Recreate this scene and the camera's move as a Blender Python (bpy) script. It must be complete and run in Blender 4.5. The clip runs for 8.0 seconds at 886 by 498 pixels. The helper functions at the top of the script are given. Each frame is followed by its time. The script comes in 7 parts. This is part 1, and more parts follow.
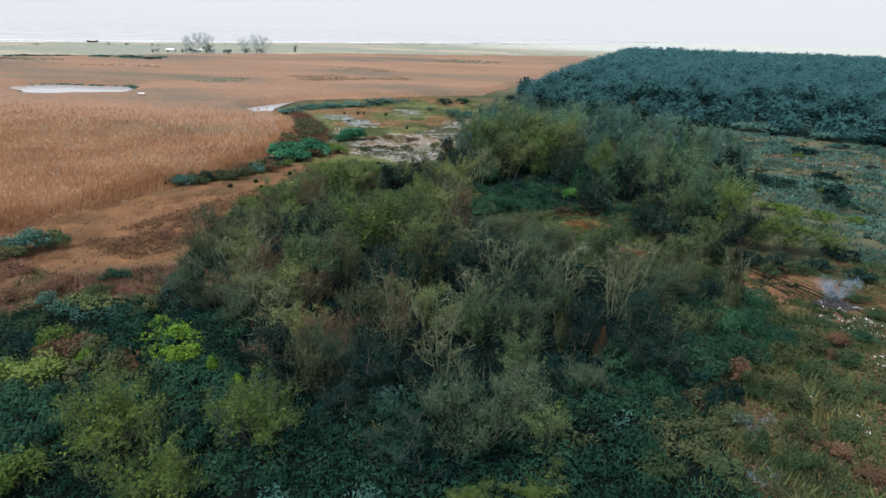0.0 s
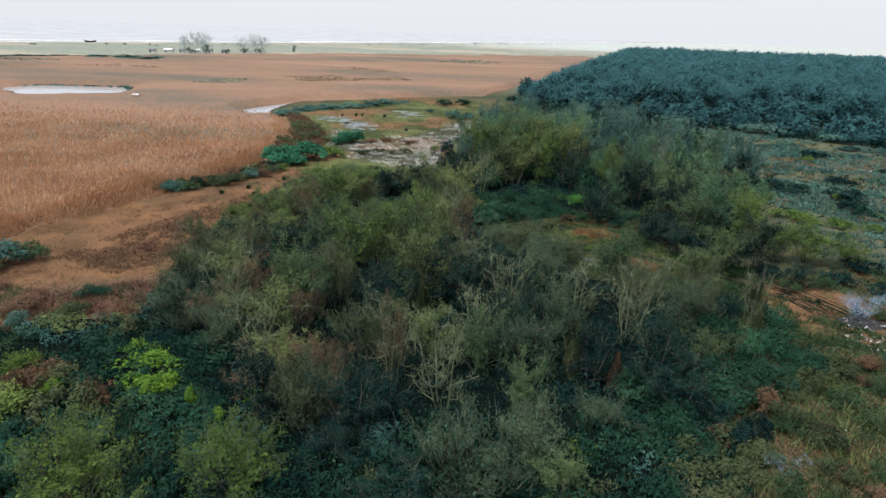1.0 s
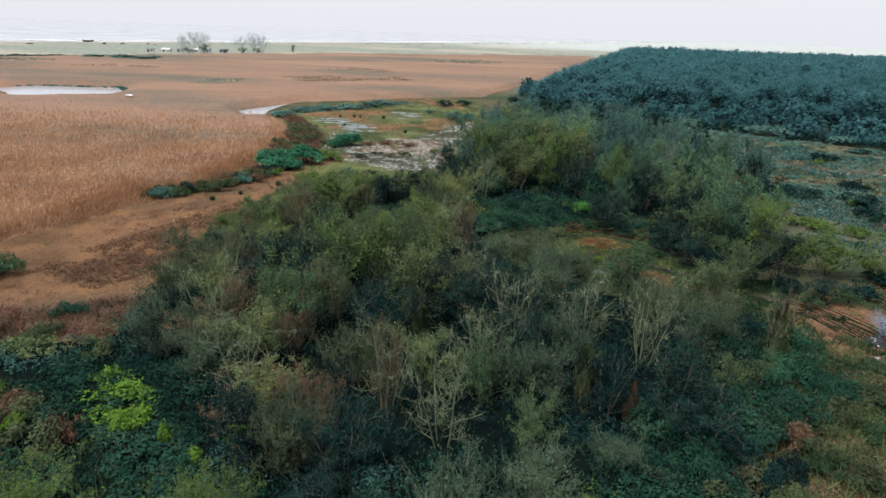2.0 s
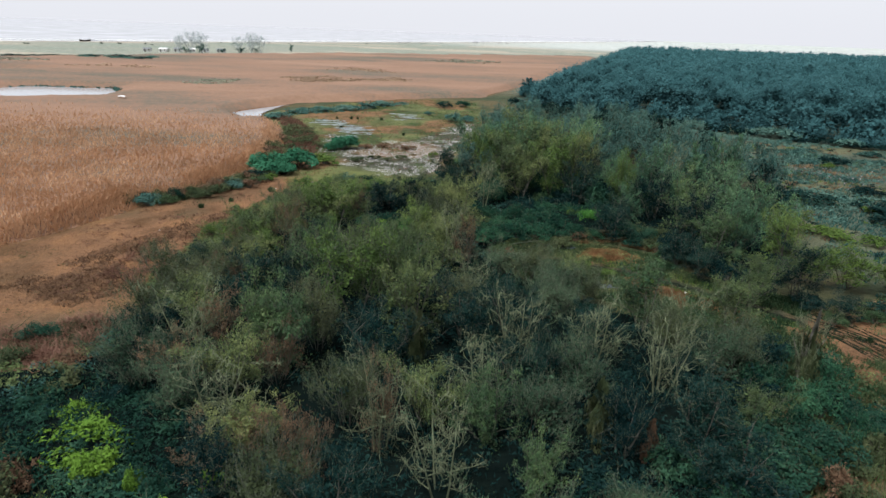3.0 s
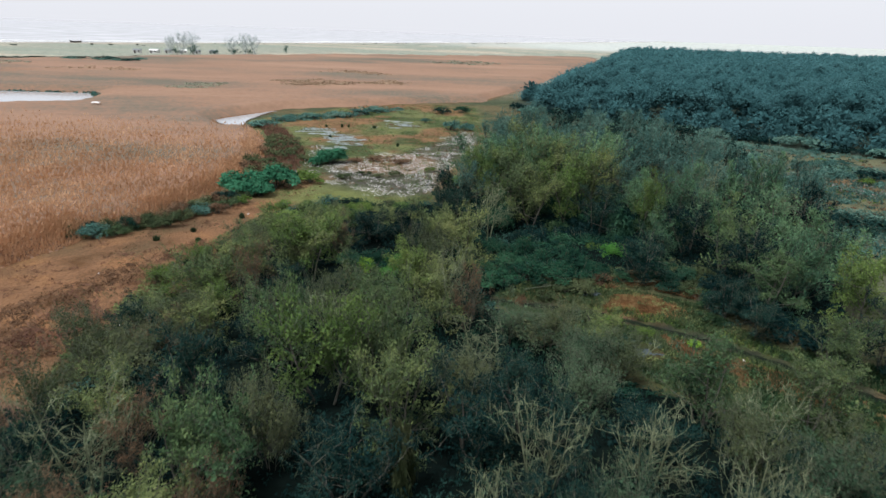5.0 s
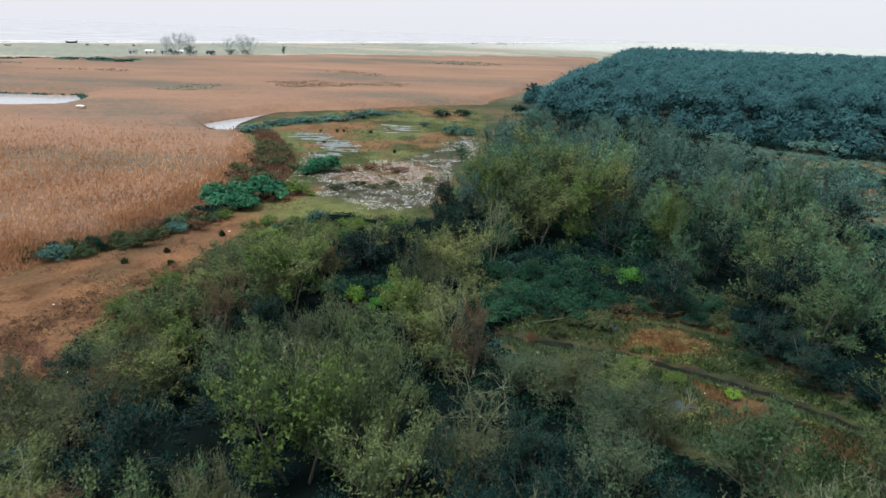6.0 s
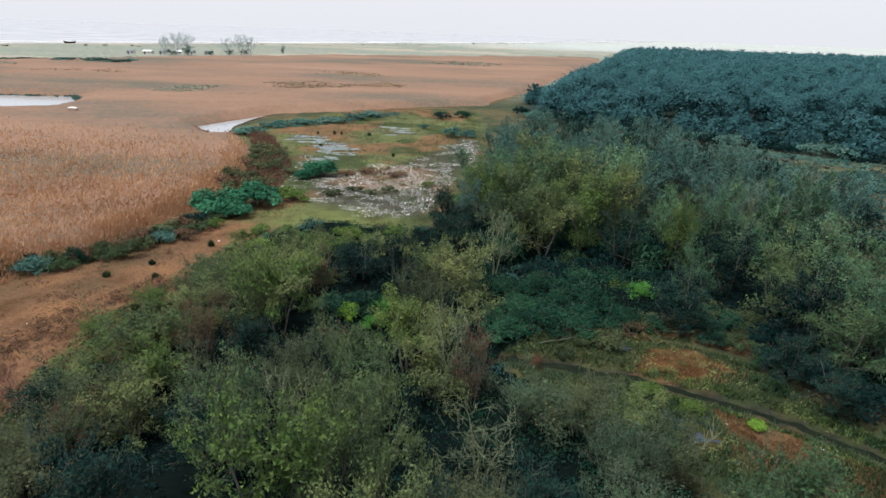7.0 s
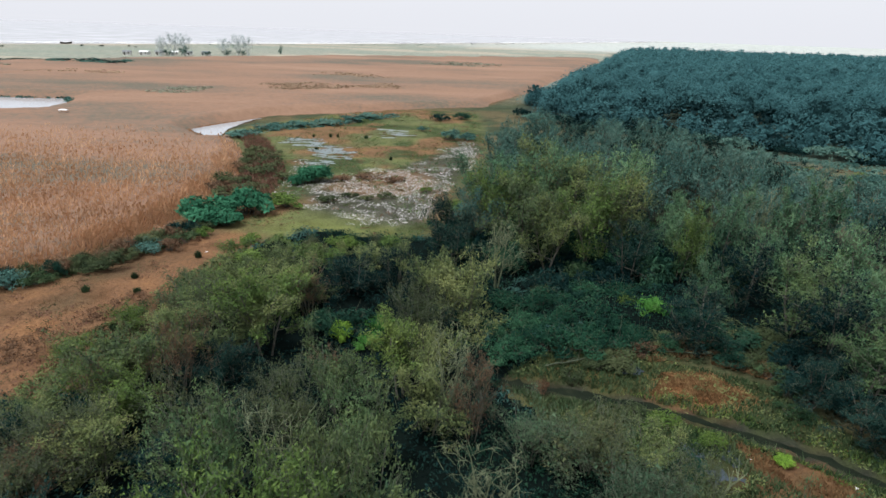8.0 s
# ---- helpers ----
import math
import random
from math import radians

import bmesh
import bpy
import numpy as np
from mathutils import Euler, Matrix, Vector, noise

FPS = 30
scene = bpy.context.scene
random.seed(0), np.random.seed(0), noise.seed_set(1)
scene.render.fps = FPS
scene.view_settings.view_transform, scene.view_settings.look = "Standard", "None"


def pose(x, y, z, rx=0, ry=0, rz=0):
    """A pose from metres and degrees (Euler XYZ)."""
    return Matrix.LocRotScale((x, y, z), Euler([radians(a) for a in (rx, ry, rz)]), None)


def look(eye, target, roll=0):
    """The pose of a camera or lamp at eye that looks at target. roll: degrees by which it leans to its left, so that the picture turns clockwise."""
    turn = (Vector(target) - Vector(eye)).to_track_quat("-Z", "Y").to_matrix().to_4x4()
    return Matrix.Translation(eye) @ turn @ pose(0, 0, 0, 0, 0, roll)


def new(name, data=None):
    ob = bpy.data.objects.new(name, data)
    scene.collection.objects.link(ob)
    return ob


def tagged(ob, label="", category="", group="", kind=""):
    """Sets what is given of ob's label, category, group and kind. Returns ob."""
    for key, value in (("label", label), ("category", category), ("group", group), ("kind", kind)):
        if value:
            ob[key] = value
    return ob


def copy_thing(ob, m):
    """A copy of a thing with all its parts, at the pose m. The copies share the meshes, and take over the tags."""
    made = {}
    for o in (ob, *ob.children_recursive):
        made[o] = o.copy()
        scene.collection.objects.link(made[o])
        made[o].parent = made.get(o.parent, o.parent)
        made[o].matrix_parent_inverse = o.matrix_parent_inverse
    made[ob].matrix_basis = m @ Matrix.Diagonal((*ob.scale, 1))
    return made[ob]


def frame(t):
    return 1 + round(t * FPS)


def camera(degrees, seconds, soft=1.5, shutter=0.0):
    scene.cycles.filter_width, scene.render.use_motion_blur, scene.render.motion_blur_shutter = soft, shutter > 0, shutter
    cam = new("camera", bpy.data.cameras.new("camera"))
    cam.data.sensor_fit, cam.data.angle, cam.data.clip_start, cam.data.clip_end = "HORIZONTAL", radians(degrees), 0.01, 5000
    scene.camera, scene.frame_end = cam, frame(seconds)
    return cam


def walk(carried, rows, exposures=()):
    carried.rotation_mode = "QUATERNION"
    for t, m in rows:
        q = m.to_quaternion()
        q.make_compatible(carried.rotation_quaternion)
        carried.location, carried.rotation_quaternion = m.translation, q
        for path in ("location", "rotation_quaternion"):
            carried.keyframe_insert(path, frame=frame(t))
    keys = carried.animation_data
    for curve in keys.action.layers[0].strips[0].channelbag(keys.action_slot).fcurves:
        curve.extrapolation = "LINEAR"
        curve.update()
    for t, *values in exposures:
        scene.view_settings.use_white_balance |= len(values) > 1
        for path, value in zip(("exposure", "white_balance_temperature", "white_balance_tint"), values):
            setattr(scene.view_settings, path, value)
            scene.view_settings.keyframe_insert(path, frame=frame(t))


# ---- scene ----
cam = camera(71.0, 8.0, soft=1.55, shutter=0.4)
METRES, EYE, TILT, LEAN, TURN = 36.9, 22.0, 0.0, 0.0, 0.0
ROWS = [
    (0.0, 0.0, 0.0, 0.0, 0.68, -19.32, -1.93),
    (0.5, -0.0012, 0.05, 0.0003, 0.68, -19.33, -1.92),
    (1.0, -0.002, 0.1, 0.0005, 0.67, -19.34, -1.93),
    (1.5, -0.0028, 0.1502, 0.0005, 0.68, -19.36, -1.92),
    (3.0, -0.0038, 0.2993, 0.0017, 0.61, -19.41, -1.95),
    (3.4, -0.0041, 0.3388, 0.0022, 0.58, -19.42, -1.94),
    (3.5, -0.0042, 0.3487, 0.0023, 0.57, -19.42, -1.94),
    (3.6, -0.0043, 0.3682, 0.0026, 0.57, -19.42, -1.94),
    (4.0, -0.0045, 0.4463, 0.0039, 0.58, -19.43, -1.92),
    (4.5, -0.0053, 0.5421, 0.0052, 0.46, -19.4, -1.92),
    (5.9, -0.0034, 0.7997, 0.0052, 0.45, -19.35, -1.89),
    (6.0, -0.0033, 0.8181, 0.0052, 0.45, -19.35, -1.89),
    (6.1, -0.0033, 0.8274, 0.0053, 0.45, -19.35, -1.89),
    (6.5, -0.0035, 0.8645, 0.0055, 0.45, -19.35, -1.89),
    (7.0, -0.0024, 0.9102, 0.0059, 0.47, -19.36, -1.85),
    (7.5, -0.0023, 0.9552, 0.0058, 0.39, -19.34, -1.83),
    (8.0, -0.0028, 0.9999, 0.006, 0.36, -19.33, -1.83),
]
walk(cam, [(t, pose(0, 0, EYE, TILT, LEAN, TURN) @ pose(METRES * x, METRES * y, METRES * z, 90 + pitch, roll, yaw)) for t, x, y, z, yaw, pitch, roll in ROWS],
     exposures=[(0.0, 0.56), (8.0, 0.56)])

# ---- world and sun: a bright overcast afternoon ----
SUN_UP, SUN_ROUND = 66.0, 240.0
world = bpy.data.worlds.new("overcast_sky")
scene.world = world
world.use_nodes = True
wn, wl = world.node_tree.nodes, world.node_tree.links
sky = wn.new("ShaderNodeTexSky")
sky.sky_type, sky.sun_disc = "NISHITA", False
sky.sun_elevation, sky.sun_rotation = radians(SUN_UP), radians(SUN_ROUND)
sky.air_density, sky.dust_density = 1.0, 4.0
cloud = wn.new("ShaderNodeMix")
cloud.data_type = "RGBA"
cloud.inputs["Factor"].default_value = 0.9
cloud.inputs["B"].default_value = (6.05, 6.18, 6.65, 1)
wl.new(sky.outputs["Color"], cloud.inputs["A"])
wl.new(cloud.outputs["Result"], wn["Background"].inputs["Color"])
wn["Background"].inputs["Strength"].default_value = 0.1

lamp = bpy.data.lights.new("sun", "SUN")
lamp.energy, lamp.angle, lamp.color = 2.5, radians(12), (0.96, 0.97, 0.96)
sun_dir = Vector((math.sin(radians(SUN_ROUND)) * math.cos(radians(SUN_UP)), math.cos(radians(SUN_ROUND)) * math.cos(radians(SUN_UP)), math.sin(radians(SUN_UP))))
sun = new("sun", lamp)
sun.matrix_world = look(sun_dir * 300, (0, 0, 0))


# ---- materials ----
def nodes_of(name):
    m = bpy.data.materials.new(name)
    m.use_nodes = True
    n, l = m.node_tree.nodes, m.node_tree.links
    n.clear()
    return m, n, l


def ramp(n, stops):
    r = n.new("ShaderNodeValToRGB")
    while len(r.color_ramp.elements) < len(stops):
        r.color_ramp.elements.new(0.5)
    for e, (at, c) in zip(r.color_ramp.elements, stops):
        e.position, e.color = at, (*c, 1)
    return r


def noise_node(n, l, scale, detail=3.0, rough=0.55, source="Object", stretch=None):
    tc = n.new("ShaderNodeTexCoord")
    t = n.new("ShaderNodeTexNoise")
    t.inputs["Scale"].default_value, t.inputs["Detail"].default_value, t.inputs["Roughness"].default_value = scale, detail, rough
    if stretch:
        mp = n.new("ShaderNodeMapping")
        mp.inputs["Scale"].default_value = stretch
        l.new(tc.outputs[source], mp.inputs["Vector"])
        l.new(mp.outputs["Vector"], t.inputs["Vector"])
    else:
        l.new(tc.outputs[source], t.inputs["Vector"])
    return t


def mix_node(n, l, mode, fac, a, b):
    m = n.new("ShaderNodeMix")
    m.data_type, m.blend_type = "RGBA", mode
    for socket, v in (("Factor", fac), ("A", a), ("B", b)):
        if hasattr(v, "is_linked"):
            l.new(v, m.inputs[socket])
        elif isinstance(v, tuple):
            m.inputs[socket].default_value = (*v, 1)
        else:
            m.inputs[socket].default_value = v
    return m.outputs["Result"]


def leaf_mat(name, dark, mid, light, patch=0.5, through_light=0.12, gloss=0.004, tree_vary=0.5, leaf_vary=0.26):
    """Foliage: a tone for each leaf, wider patches of tone over the crown, a tone for each plant, light through the leaf."""
    m, n, l = nodes_of(name)
    geo, inf = n.new("ShaderNodeNewGeometry"), n.new("ShaderNodeObjectInfo")
    r = ramp(n, [(0.0, dark), (0.5, mid), (1.0, light)])
    big = noise_node(n, l, patch, 2.0)
    add = n.new("ShaderNodeMath")
    add.operation = "MULTIPLY_ADD"
    l.new(geo.outputs["Random Per Island"], add.inputs[0])
    add.inputs[1].default_value = leaf_vary
    wide = n.new("ShaderNodeMath")
    wide.operation = "MULTIPLY_ADD"
    l.new(big.outputs["Fac"], wide.inputs[0])
    wide.inputs[1].default_value, wide.inputs[2].default_value = 1.5, -0.25
    l.new(wide.outputs[0], add.inputs[2])
    sub = n.new("ShaderNodeMath")
    sub.operation = "MULTIPLY_ADD"
    l.new(inf.outputs["Random"], sub.inputs[0])
    sub.inputs[1].default_value = tree_vary
    l.new(add.outputs[0], sub.inputs[2])
    off = n.new("ShaderNodeMath")
    off.operation = "SUBTRACT"
    l.new(sub.outputs[0], off.inputs[0])
    off.inputs[1].default_value = leaf_vary / 2 + tree_vary / 2
    l.new(off.outputs[0], r.inputs["Fac"])
    d, t, g = n.new("ShaderNodeBsdfDiffuse"), n.new("ShaderNodeBsdfTranslucent"), n.new("ShaderNodeBsdfGlossy")
    g.inputs["Roughness"].default_value = 0.6
    for s in (d, t):
        l.new(r.outputs["Color"], s.inputs["Color"])
    m1, m2, out = n.new("ShaderNodeMixShader"), n.new("ShaderNodeMixShader"), n.new("ShaderNodeOutputMaterial")
    m1.inputs[0].default_value, m2.inputs[0].default_value = through_light, gloss
    l.new(d.outputs[0], m1.inputs[1]), l.new(t.outputs[0], m1.inputs[2])
    l.new(m1.outputs[0], m2.inputs[1]), l.new(g.outputs[0], m2.inputs[2])
    l.new(m2.outputs[0], out.inputs["Surface"])
    return m


def rough_mat(name, stops, scale, detail=6.0, rough=0.9, bump=0.3, fine=None, stretch=None, metal=0.0, spec=0.2):
    """A rough surface: a ramp over noise, a second finer noise, and relief."""
    m, n, l = nodes_of(name)
    a = noise_node(n, l, scale, detail, 0.6, stretch=stretch)
    b = noise_node(n, l, fine or scale * 9, 4.0, 0.6)
    c = ramp(n, stops)
    mixf = n.new("ShaderNodeMath")
    mixf.operation = "MULTIPLY_ADD"
    l.new(b.outputs["Fac"], mixf.inputs[0])
    mixf.inputs[1].default_value = 0.4
    sub = n.new("ShaderNodeMath")
    sub.operation = "SUBTRACT"
    l.new(a.outputs["Fac"], sub.inputs[0])
    sub.inputs[1].default_value = 0.2
    l.new(sub.outputs[0], mixf.inputs[2])
    l.new(mixf.outputs[0], c.inputs["Fac"])
    p, out = n.new("ShaderNodeBsdfPrincipled"), n.new("ShaderNodeOutputMaterial")
    l.new(c.outputs["Color"], p.inputs["Base Color"])
    p.inputs["Roughness"].default_value, p.inputs["Metallic"].default_value = rough, metal
    p.inputs["Specular IOR Level"].default_value = spec
    bp = n.new("ShaderNodeBump")
    bp.inputs["Strength"].default_value = bump
    l.new(b.outputs["Fac"], bp.inputs["Height"])
    l.new(bp.outputs["Normal"], p.inputs["Normal"])
    l.new(p.outputs[0], out.inputs["Surface"])
    return m


def ground_mat():
    """Soil and turf: the plan's colour for each stretch of ground, with haze in the far ones, broken up by clumps,
    straw and bare specks.
    """
    m, n, l = nodes_of("turf_and_soil")
    at = n.new("ShaderNodeAttribute")
    at.attribute_name = "cover"
    big = noise_node(n, l, 0.22, 5.0, 0.65)
    fine = noise_node(n, l, 3.2, 5.0, 0.7)
    speck = noise_node(n, l, 11.0, 3.0, 0.7)
    r1 = ramp(n, [(0.3, (0.62, 0.58, 0.5)), (0.5, (1.0, 1.0, 1.0)), (0.72, (1.35, 1.28, 1.1))])
    r2 = ramp(n, [(0.32, (0.62, 0.62, 0.6)), (0.52, (1.0, 1.0, 1.0)), (0.75, (1.3, 1.26, 1.18))])
    r3 = ramp(n, [(0.3, (0.7, 0.7, 0.7)), (0.7, (1.3, 1.3, 1.25))])
    for t, r in ((big, r1), (fine, r2), (speck, r3)):
        l.new(t.outputs["Fac"], r.inputs["Fac"])
    c = mix_node(n, l, "MULTIPLY", 1.0, at.outputs["Color"], r1.outputs["Color"])
    c = mix_node(n, l, "MULTIPLY", 0.9, c, r2.outputs["Color"])
    c = mix_node(n, l, "MULTIPLY", 0.8, c, r3.outputs["Color"])
    c = mix_node(n, l, "MULTIPLY", 1.0, c, (0.88, 0.88, 0.88))
    p, out, bp = n.new("ShaderNodeBsdfPrincipled"), n.new("ShaderNodeOutputMaterial"), n.new("ShaderNodeBump")
    l.new(c, p.inputs["Base Color"])
    p.inputs["Roughness"].default_value, p.inputs["Specular IOR Level"].default_value = 0.95, 0.1
    bp.inputs["Strength"].default_value, bp.inputs["Distance"].default_value = 0.6, 0.25
    l.new(fine.outputs["Fac"], bp.inputs["Height"])
    l.new(bp.outputs["Normal"], p.inputs["Normal"])
    l.new(p.outputs[0], out.inputs["Surface"])
    return m


def water_mat(name, tone, rough, wave, wave_scale):
    m, n, l = nodes_of(name)
    p, out, bp = n.new("ShaderNodeBsdfPrincipled"), n.new("ShaderNodeOutputMaterial"), n.new("ShaderNodeBump")
    t = noise_node(n, l, wave_scale, 3.0)
    r = ramp(n, [(0.35, tuple(0.8 * a for a in tone)), (0.65, tuple(1.15 * a for a in tone))])
    l.new(t.outputs["Fac"], r.inputs["Fac"])
    l.new(r.outputs["Color"], p.inputs["Base Color"])
    p.inputs["Roughness"].default_value, p.inputs["IOR"].default_value = rough, 1.33
    bp.inputs["Strength"].default_value = wave
    l.new(t.outputs["Fac"], bp.inputs["Height"])
    l.new(bp.outputs["Normal"], p.inputs["Normal"])
    l.new(p.outputs[0], out.inputs["Surface"])
    return m


M_GROUND = ground_mat()
M_OLIVE = leaf_mat("olive_leaves", (0.028, 0.060, 0.034), (0.111, 0.151, 0.060), (0.234, 0.257, 0.099))
M_MOSS = leaf_mat("dull_green_leaves", (0.018, 0.046, 0.031), (0.061, 0.114, 0.051), (0.146, 0.203, 0.084))
# tone lifted for haze over the eastern trees
M_ELM = leaf_mat("cool_green_leaves", (0.018, 0.057, 0.045), (0.074, 0.156, 0.087), (0.164, 0.265, 0.127))
M_BRUSH = leaf_mat("dull_brush_leaves", (0.016, 0.036, 0.024), (0.048, 0.091, 0.052), (0.108, 0.159, 0.091))
# tone lowered below the leaf's own so that shaded gaps read dark
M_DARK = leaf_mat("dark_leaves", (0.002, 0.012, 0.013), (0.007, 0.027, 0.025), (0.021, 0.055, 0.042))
M_YELLOW = leaf_mat("yellowing_leaves", (0.037, 0.078, 0.026), (0.102, 0.162, 0.045), (0.202, 0.264, 0.071))
M_WILLOW = leaf_mat("willow_leaves", (0.028, 0.065, 0.018), (0.074, 0.125, 0.030), (0.148, 0.199, 0.047), tree_vary=0.25)
M_RUSSET = leaf_mat("russet_leaves", (0.065, 0.043, 0.028), (0.139, 0.083, 0.052), (0.239, 0.149, 0.093))
M_TAN = leaf_mat("withered_leaves", (0.021, 0.035, 0.018), (0.059, 0.080, 0.037), (0.128, 0.140, 0.070))
M_BRAMBLE = leaf_mat("bramble_leaves", (0.004, 0.020, 0.016), (0.017, 0.056, 0.036), (0.052, 0.118, 0.064), patch=0.5)
M_VINE = leaf_mat("vine_leaves", (0.009, 0.049, 0.027), (0.028, 0.119, 0.065), (0.066, 0.231, 0.127), patch=0.6)
M_BRIGHT = leaf_mat("fresh_green_leaves", (0.055, 0.121, 0.020), (0.132, 0.248, 0.035), (0.242, 0.385, 0.060), patch=0.6)
M_CREEP = leaf_mat("creeper_leaves", (0.005, 0.023, 0.016), (0.016, 0.060, 0.034), (0.046, 0.124, 0.064), patch=0.9, leaf_vary=0.6)
# grey-green, with haze on the farther trees put in as a paler, bluer tone
M_GREY = leaf_mat("grey_green_leaves", (0.026, 0.073, 0.065), (0.065, 0.145, 0.122), (0.127, 0.220, 0.179), patch=0.5)
# distance haze is put into this leaf colour as a pale blue tint
M_WOODS = leaf_mat("haze_tinted_woods", (0.031, 0.098, 0.108), (0.061, 0.161, 0.171), (0.098, 0.225, 0.233), patch=0.14, leaf_vary=0.10, tree_vary=0.0, through_light=0.42)
# near-black colour stands in for deep shade beneath the brambles
M_FILL = rough_mat("painted_thicket_shade", [(0.2, (0.003, 0.006, 0.006)), (0.55, (0.005, 0.009, 0.008)), (0.9, (0.008, 0.014, 0.011))], 0.7, spec=0.0)
# darker copy of the woods' tint, painting the shade inside the crowns
M_WOODFILL = rough_mat("canopy_shade_tone", [(0.2, (0.022, 0.064, 0.070)), (0.6, (0.040, 0.104, 0.110)), (0.9, (0.060, 0.138, 0.144))], 0.12, spec=0.0)
M_BARK = rough_mat("grey_bark", [(0.2, (0.04, 0.04, 0.034)), (0.55, (0.11, 0.108, 0.09)), (0.9, (0.26, 0.24, 0.21))], 2.2, spec=0.05)
M_TWIG = rough_mat("bare_twigs", [(0.2, (0.035, 0.043, 0.028)), (0.55, (0.074, 0.089, 0.060)), (0.9, (0.176, 0.209, 0.150))], 1.2, spec=0.05)
M_PALE = rough_mat("pale_dead_wood", [(0.2, (0.069, 0.080, 0.046)), (0.55, (0.144, 0.166, 0.098)), (0.9, (0.325, 0.367, 0.230))], 1.2)
M_REED = leaf_mat("dry_reeds", (0.300, 0.166, 0.088), (0.492, 0.282, 0.154), (0.643, 0.432, 0.272), patch=0.09, through_light=0.2, gloss=0.03)
M_REEDTOP = rough_mat("reed_mass", [(0.36, (0.114, 0.100, 0.073)), (0.43, (0.167, 0.116, 0.082)), (0.50, (0.217, 0.129, 0.085)), (0.60, (0.246, 0.149, 0.099)), (0.8, (0.295, 0.193, 0.132))], 0.022, fine=0.9, bump=0.8, stretch=(0.368, 0.818, 0.836))
M_STRAW = leaf_mat("dry_grass", (0.132, 0.081, 0.046), (0.211, 0.132, 0.075), (0.317, 0.220, 0.132), patch=0.2)
M_RUST = leaf_mat("rust_grass", (0.116, 0.065, 0.034), (0.194, 0.113, 0.056), (0.287, 0.180, 0.094), patch=0.4)
M_RUSTLEAF = leaf_mat("bright_rust_grass", (0.126, 0.071, 0.034), (0.237, 0.138, 0.066), (0.364, 0.237, 0.120), patch=0.8, leaf_vary=0.6)
M_REDWEED = leaf_mat("red_brown_stalks", (0.075, 0.039, 0.030), (0.145, 0.076, 0.055), (0.255, 0.150, 0.110), patch=0.5)
M_WEED = leaf_mat("weeds", (0.012, 0.036, 0.018), (0.040, 0.074, 0.033), (0.095, 0.126, 0.062), patch=0.5, leaf_vary=0.5)
M_SEA = water_mat("sea", (0.396, 0.404, 0.421), 0.25, 0.15, 0.02)
# pale base colour makes up for missing sky reflection
M_POND = water_mat("pond_water", (0.34, 0.36, 0.38), 0.12, 0.05, 1.5)
M_FOAM = rough_mat("foam", [(0.2, (0.7, 0.7, 0.7)), (0.8, (0.9, 0.9, 0.9))], 0.1)
M_STONE = leaf_mat("pale_stones", (0.06, 0.06, 0.06), (0.18, 0.18, 0.175), (0.60, 0.59, 0.57), patch=0.9, through_light=0.0, leaf_vary=0.7)
M_MURK = water_mat("murky_water", (0.035, 0.050, 0.062), 0.42, 0.25, 2.5)
# both sedge tones are lightened to carry distance haze
M_SEDGE = leaf_mat("haze_paled_sedge", (0.210, 0.161, 0.111), (0.321, 0.235, 0.161), (0.445, 0.321, 0.222), patch=0.2)
M_SEDGEGREEN = leaf_mat("green_sedge", (0.158, 0.180, 0.141), (0.236, 0.247, 0.186), (0.338, 0.326, 0.236), patch=0.2)
M_LUSH = leaf_mat("lush_green_leaves", (0.02, 0.075, 0.02), (0.05, 0.17, 0.035), (0.12, 0.29, 0.06), patch=0.6)
M_ASH = rough_mat("ash", [(0.2, (0.012, 0.012, 0.013)), (0.6, (0.040, 0.040, 0.042)), (0.9, (0.22, 0.22, 0.22))], 3.0)
M_PUDDLE = water_mat("dull_puddle", (0.11, 0.15, 0.15), 0.3, 0.05, 1.5)
# bark of the distant shore trees, paled to carry the haze
M_SHORETWIG = rough_mat("haze_paled_bark", [(0.2, (0.299, 0.329, 0.329)), (0.55, (0.448, 0.493, 0.493)), (0.9, (0.628, 0.673, 0.673))], 1.2)
M_MUD = rough_mat("wet_mud", [(0.2, (0.006, 0.010, 0.007)), (0.6, (0.014, 0.019, 0.012)), (0.9, (0.036, 0.038, 0.024))], 0.8, rough=0.9, spec=0.02)
M_WHITE = rough_mat("white_sheet", [(0.2, (0.6, 0.6, 0.6)), (0.8, (0.85, 0.85, 0.84))], 0.5, rough=0.6)
M_SLATE = rough_mat("grey_roof", [(0.2, (0.12, 0.13, 0.14)), (0.8, (0.28, 0.29, 0.3))], 0.6)
M_PLASTER = rough_mat("pale_plaster", [(0.2, (0.45, 0.45, 0.43)), (0.8, (0.7, 0.69, 0.66))], 0.4)
M_DARKWOOD = rough_mat("tarred_wood", [(0.2, (0.02, 0.02, 0.02)), (0.8, (0.07, 0.06, 0.05))], 1.0)

rng = np.random.default_rng(7)


# ---- shared shaping helpers ----
def lattice(ix, iy, seed):
    h = (ix * 374761393 + iy * 668265263 + seed * 974711) & 0x7FFFFFFF
    h = ((h ^ (h >> 13)) * 1274126177) & 0x7FFFFFFF
    return ((h ^ (h >> 16)) & 0xFFFF) / 65535.0


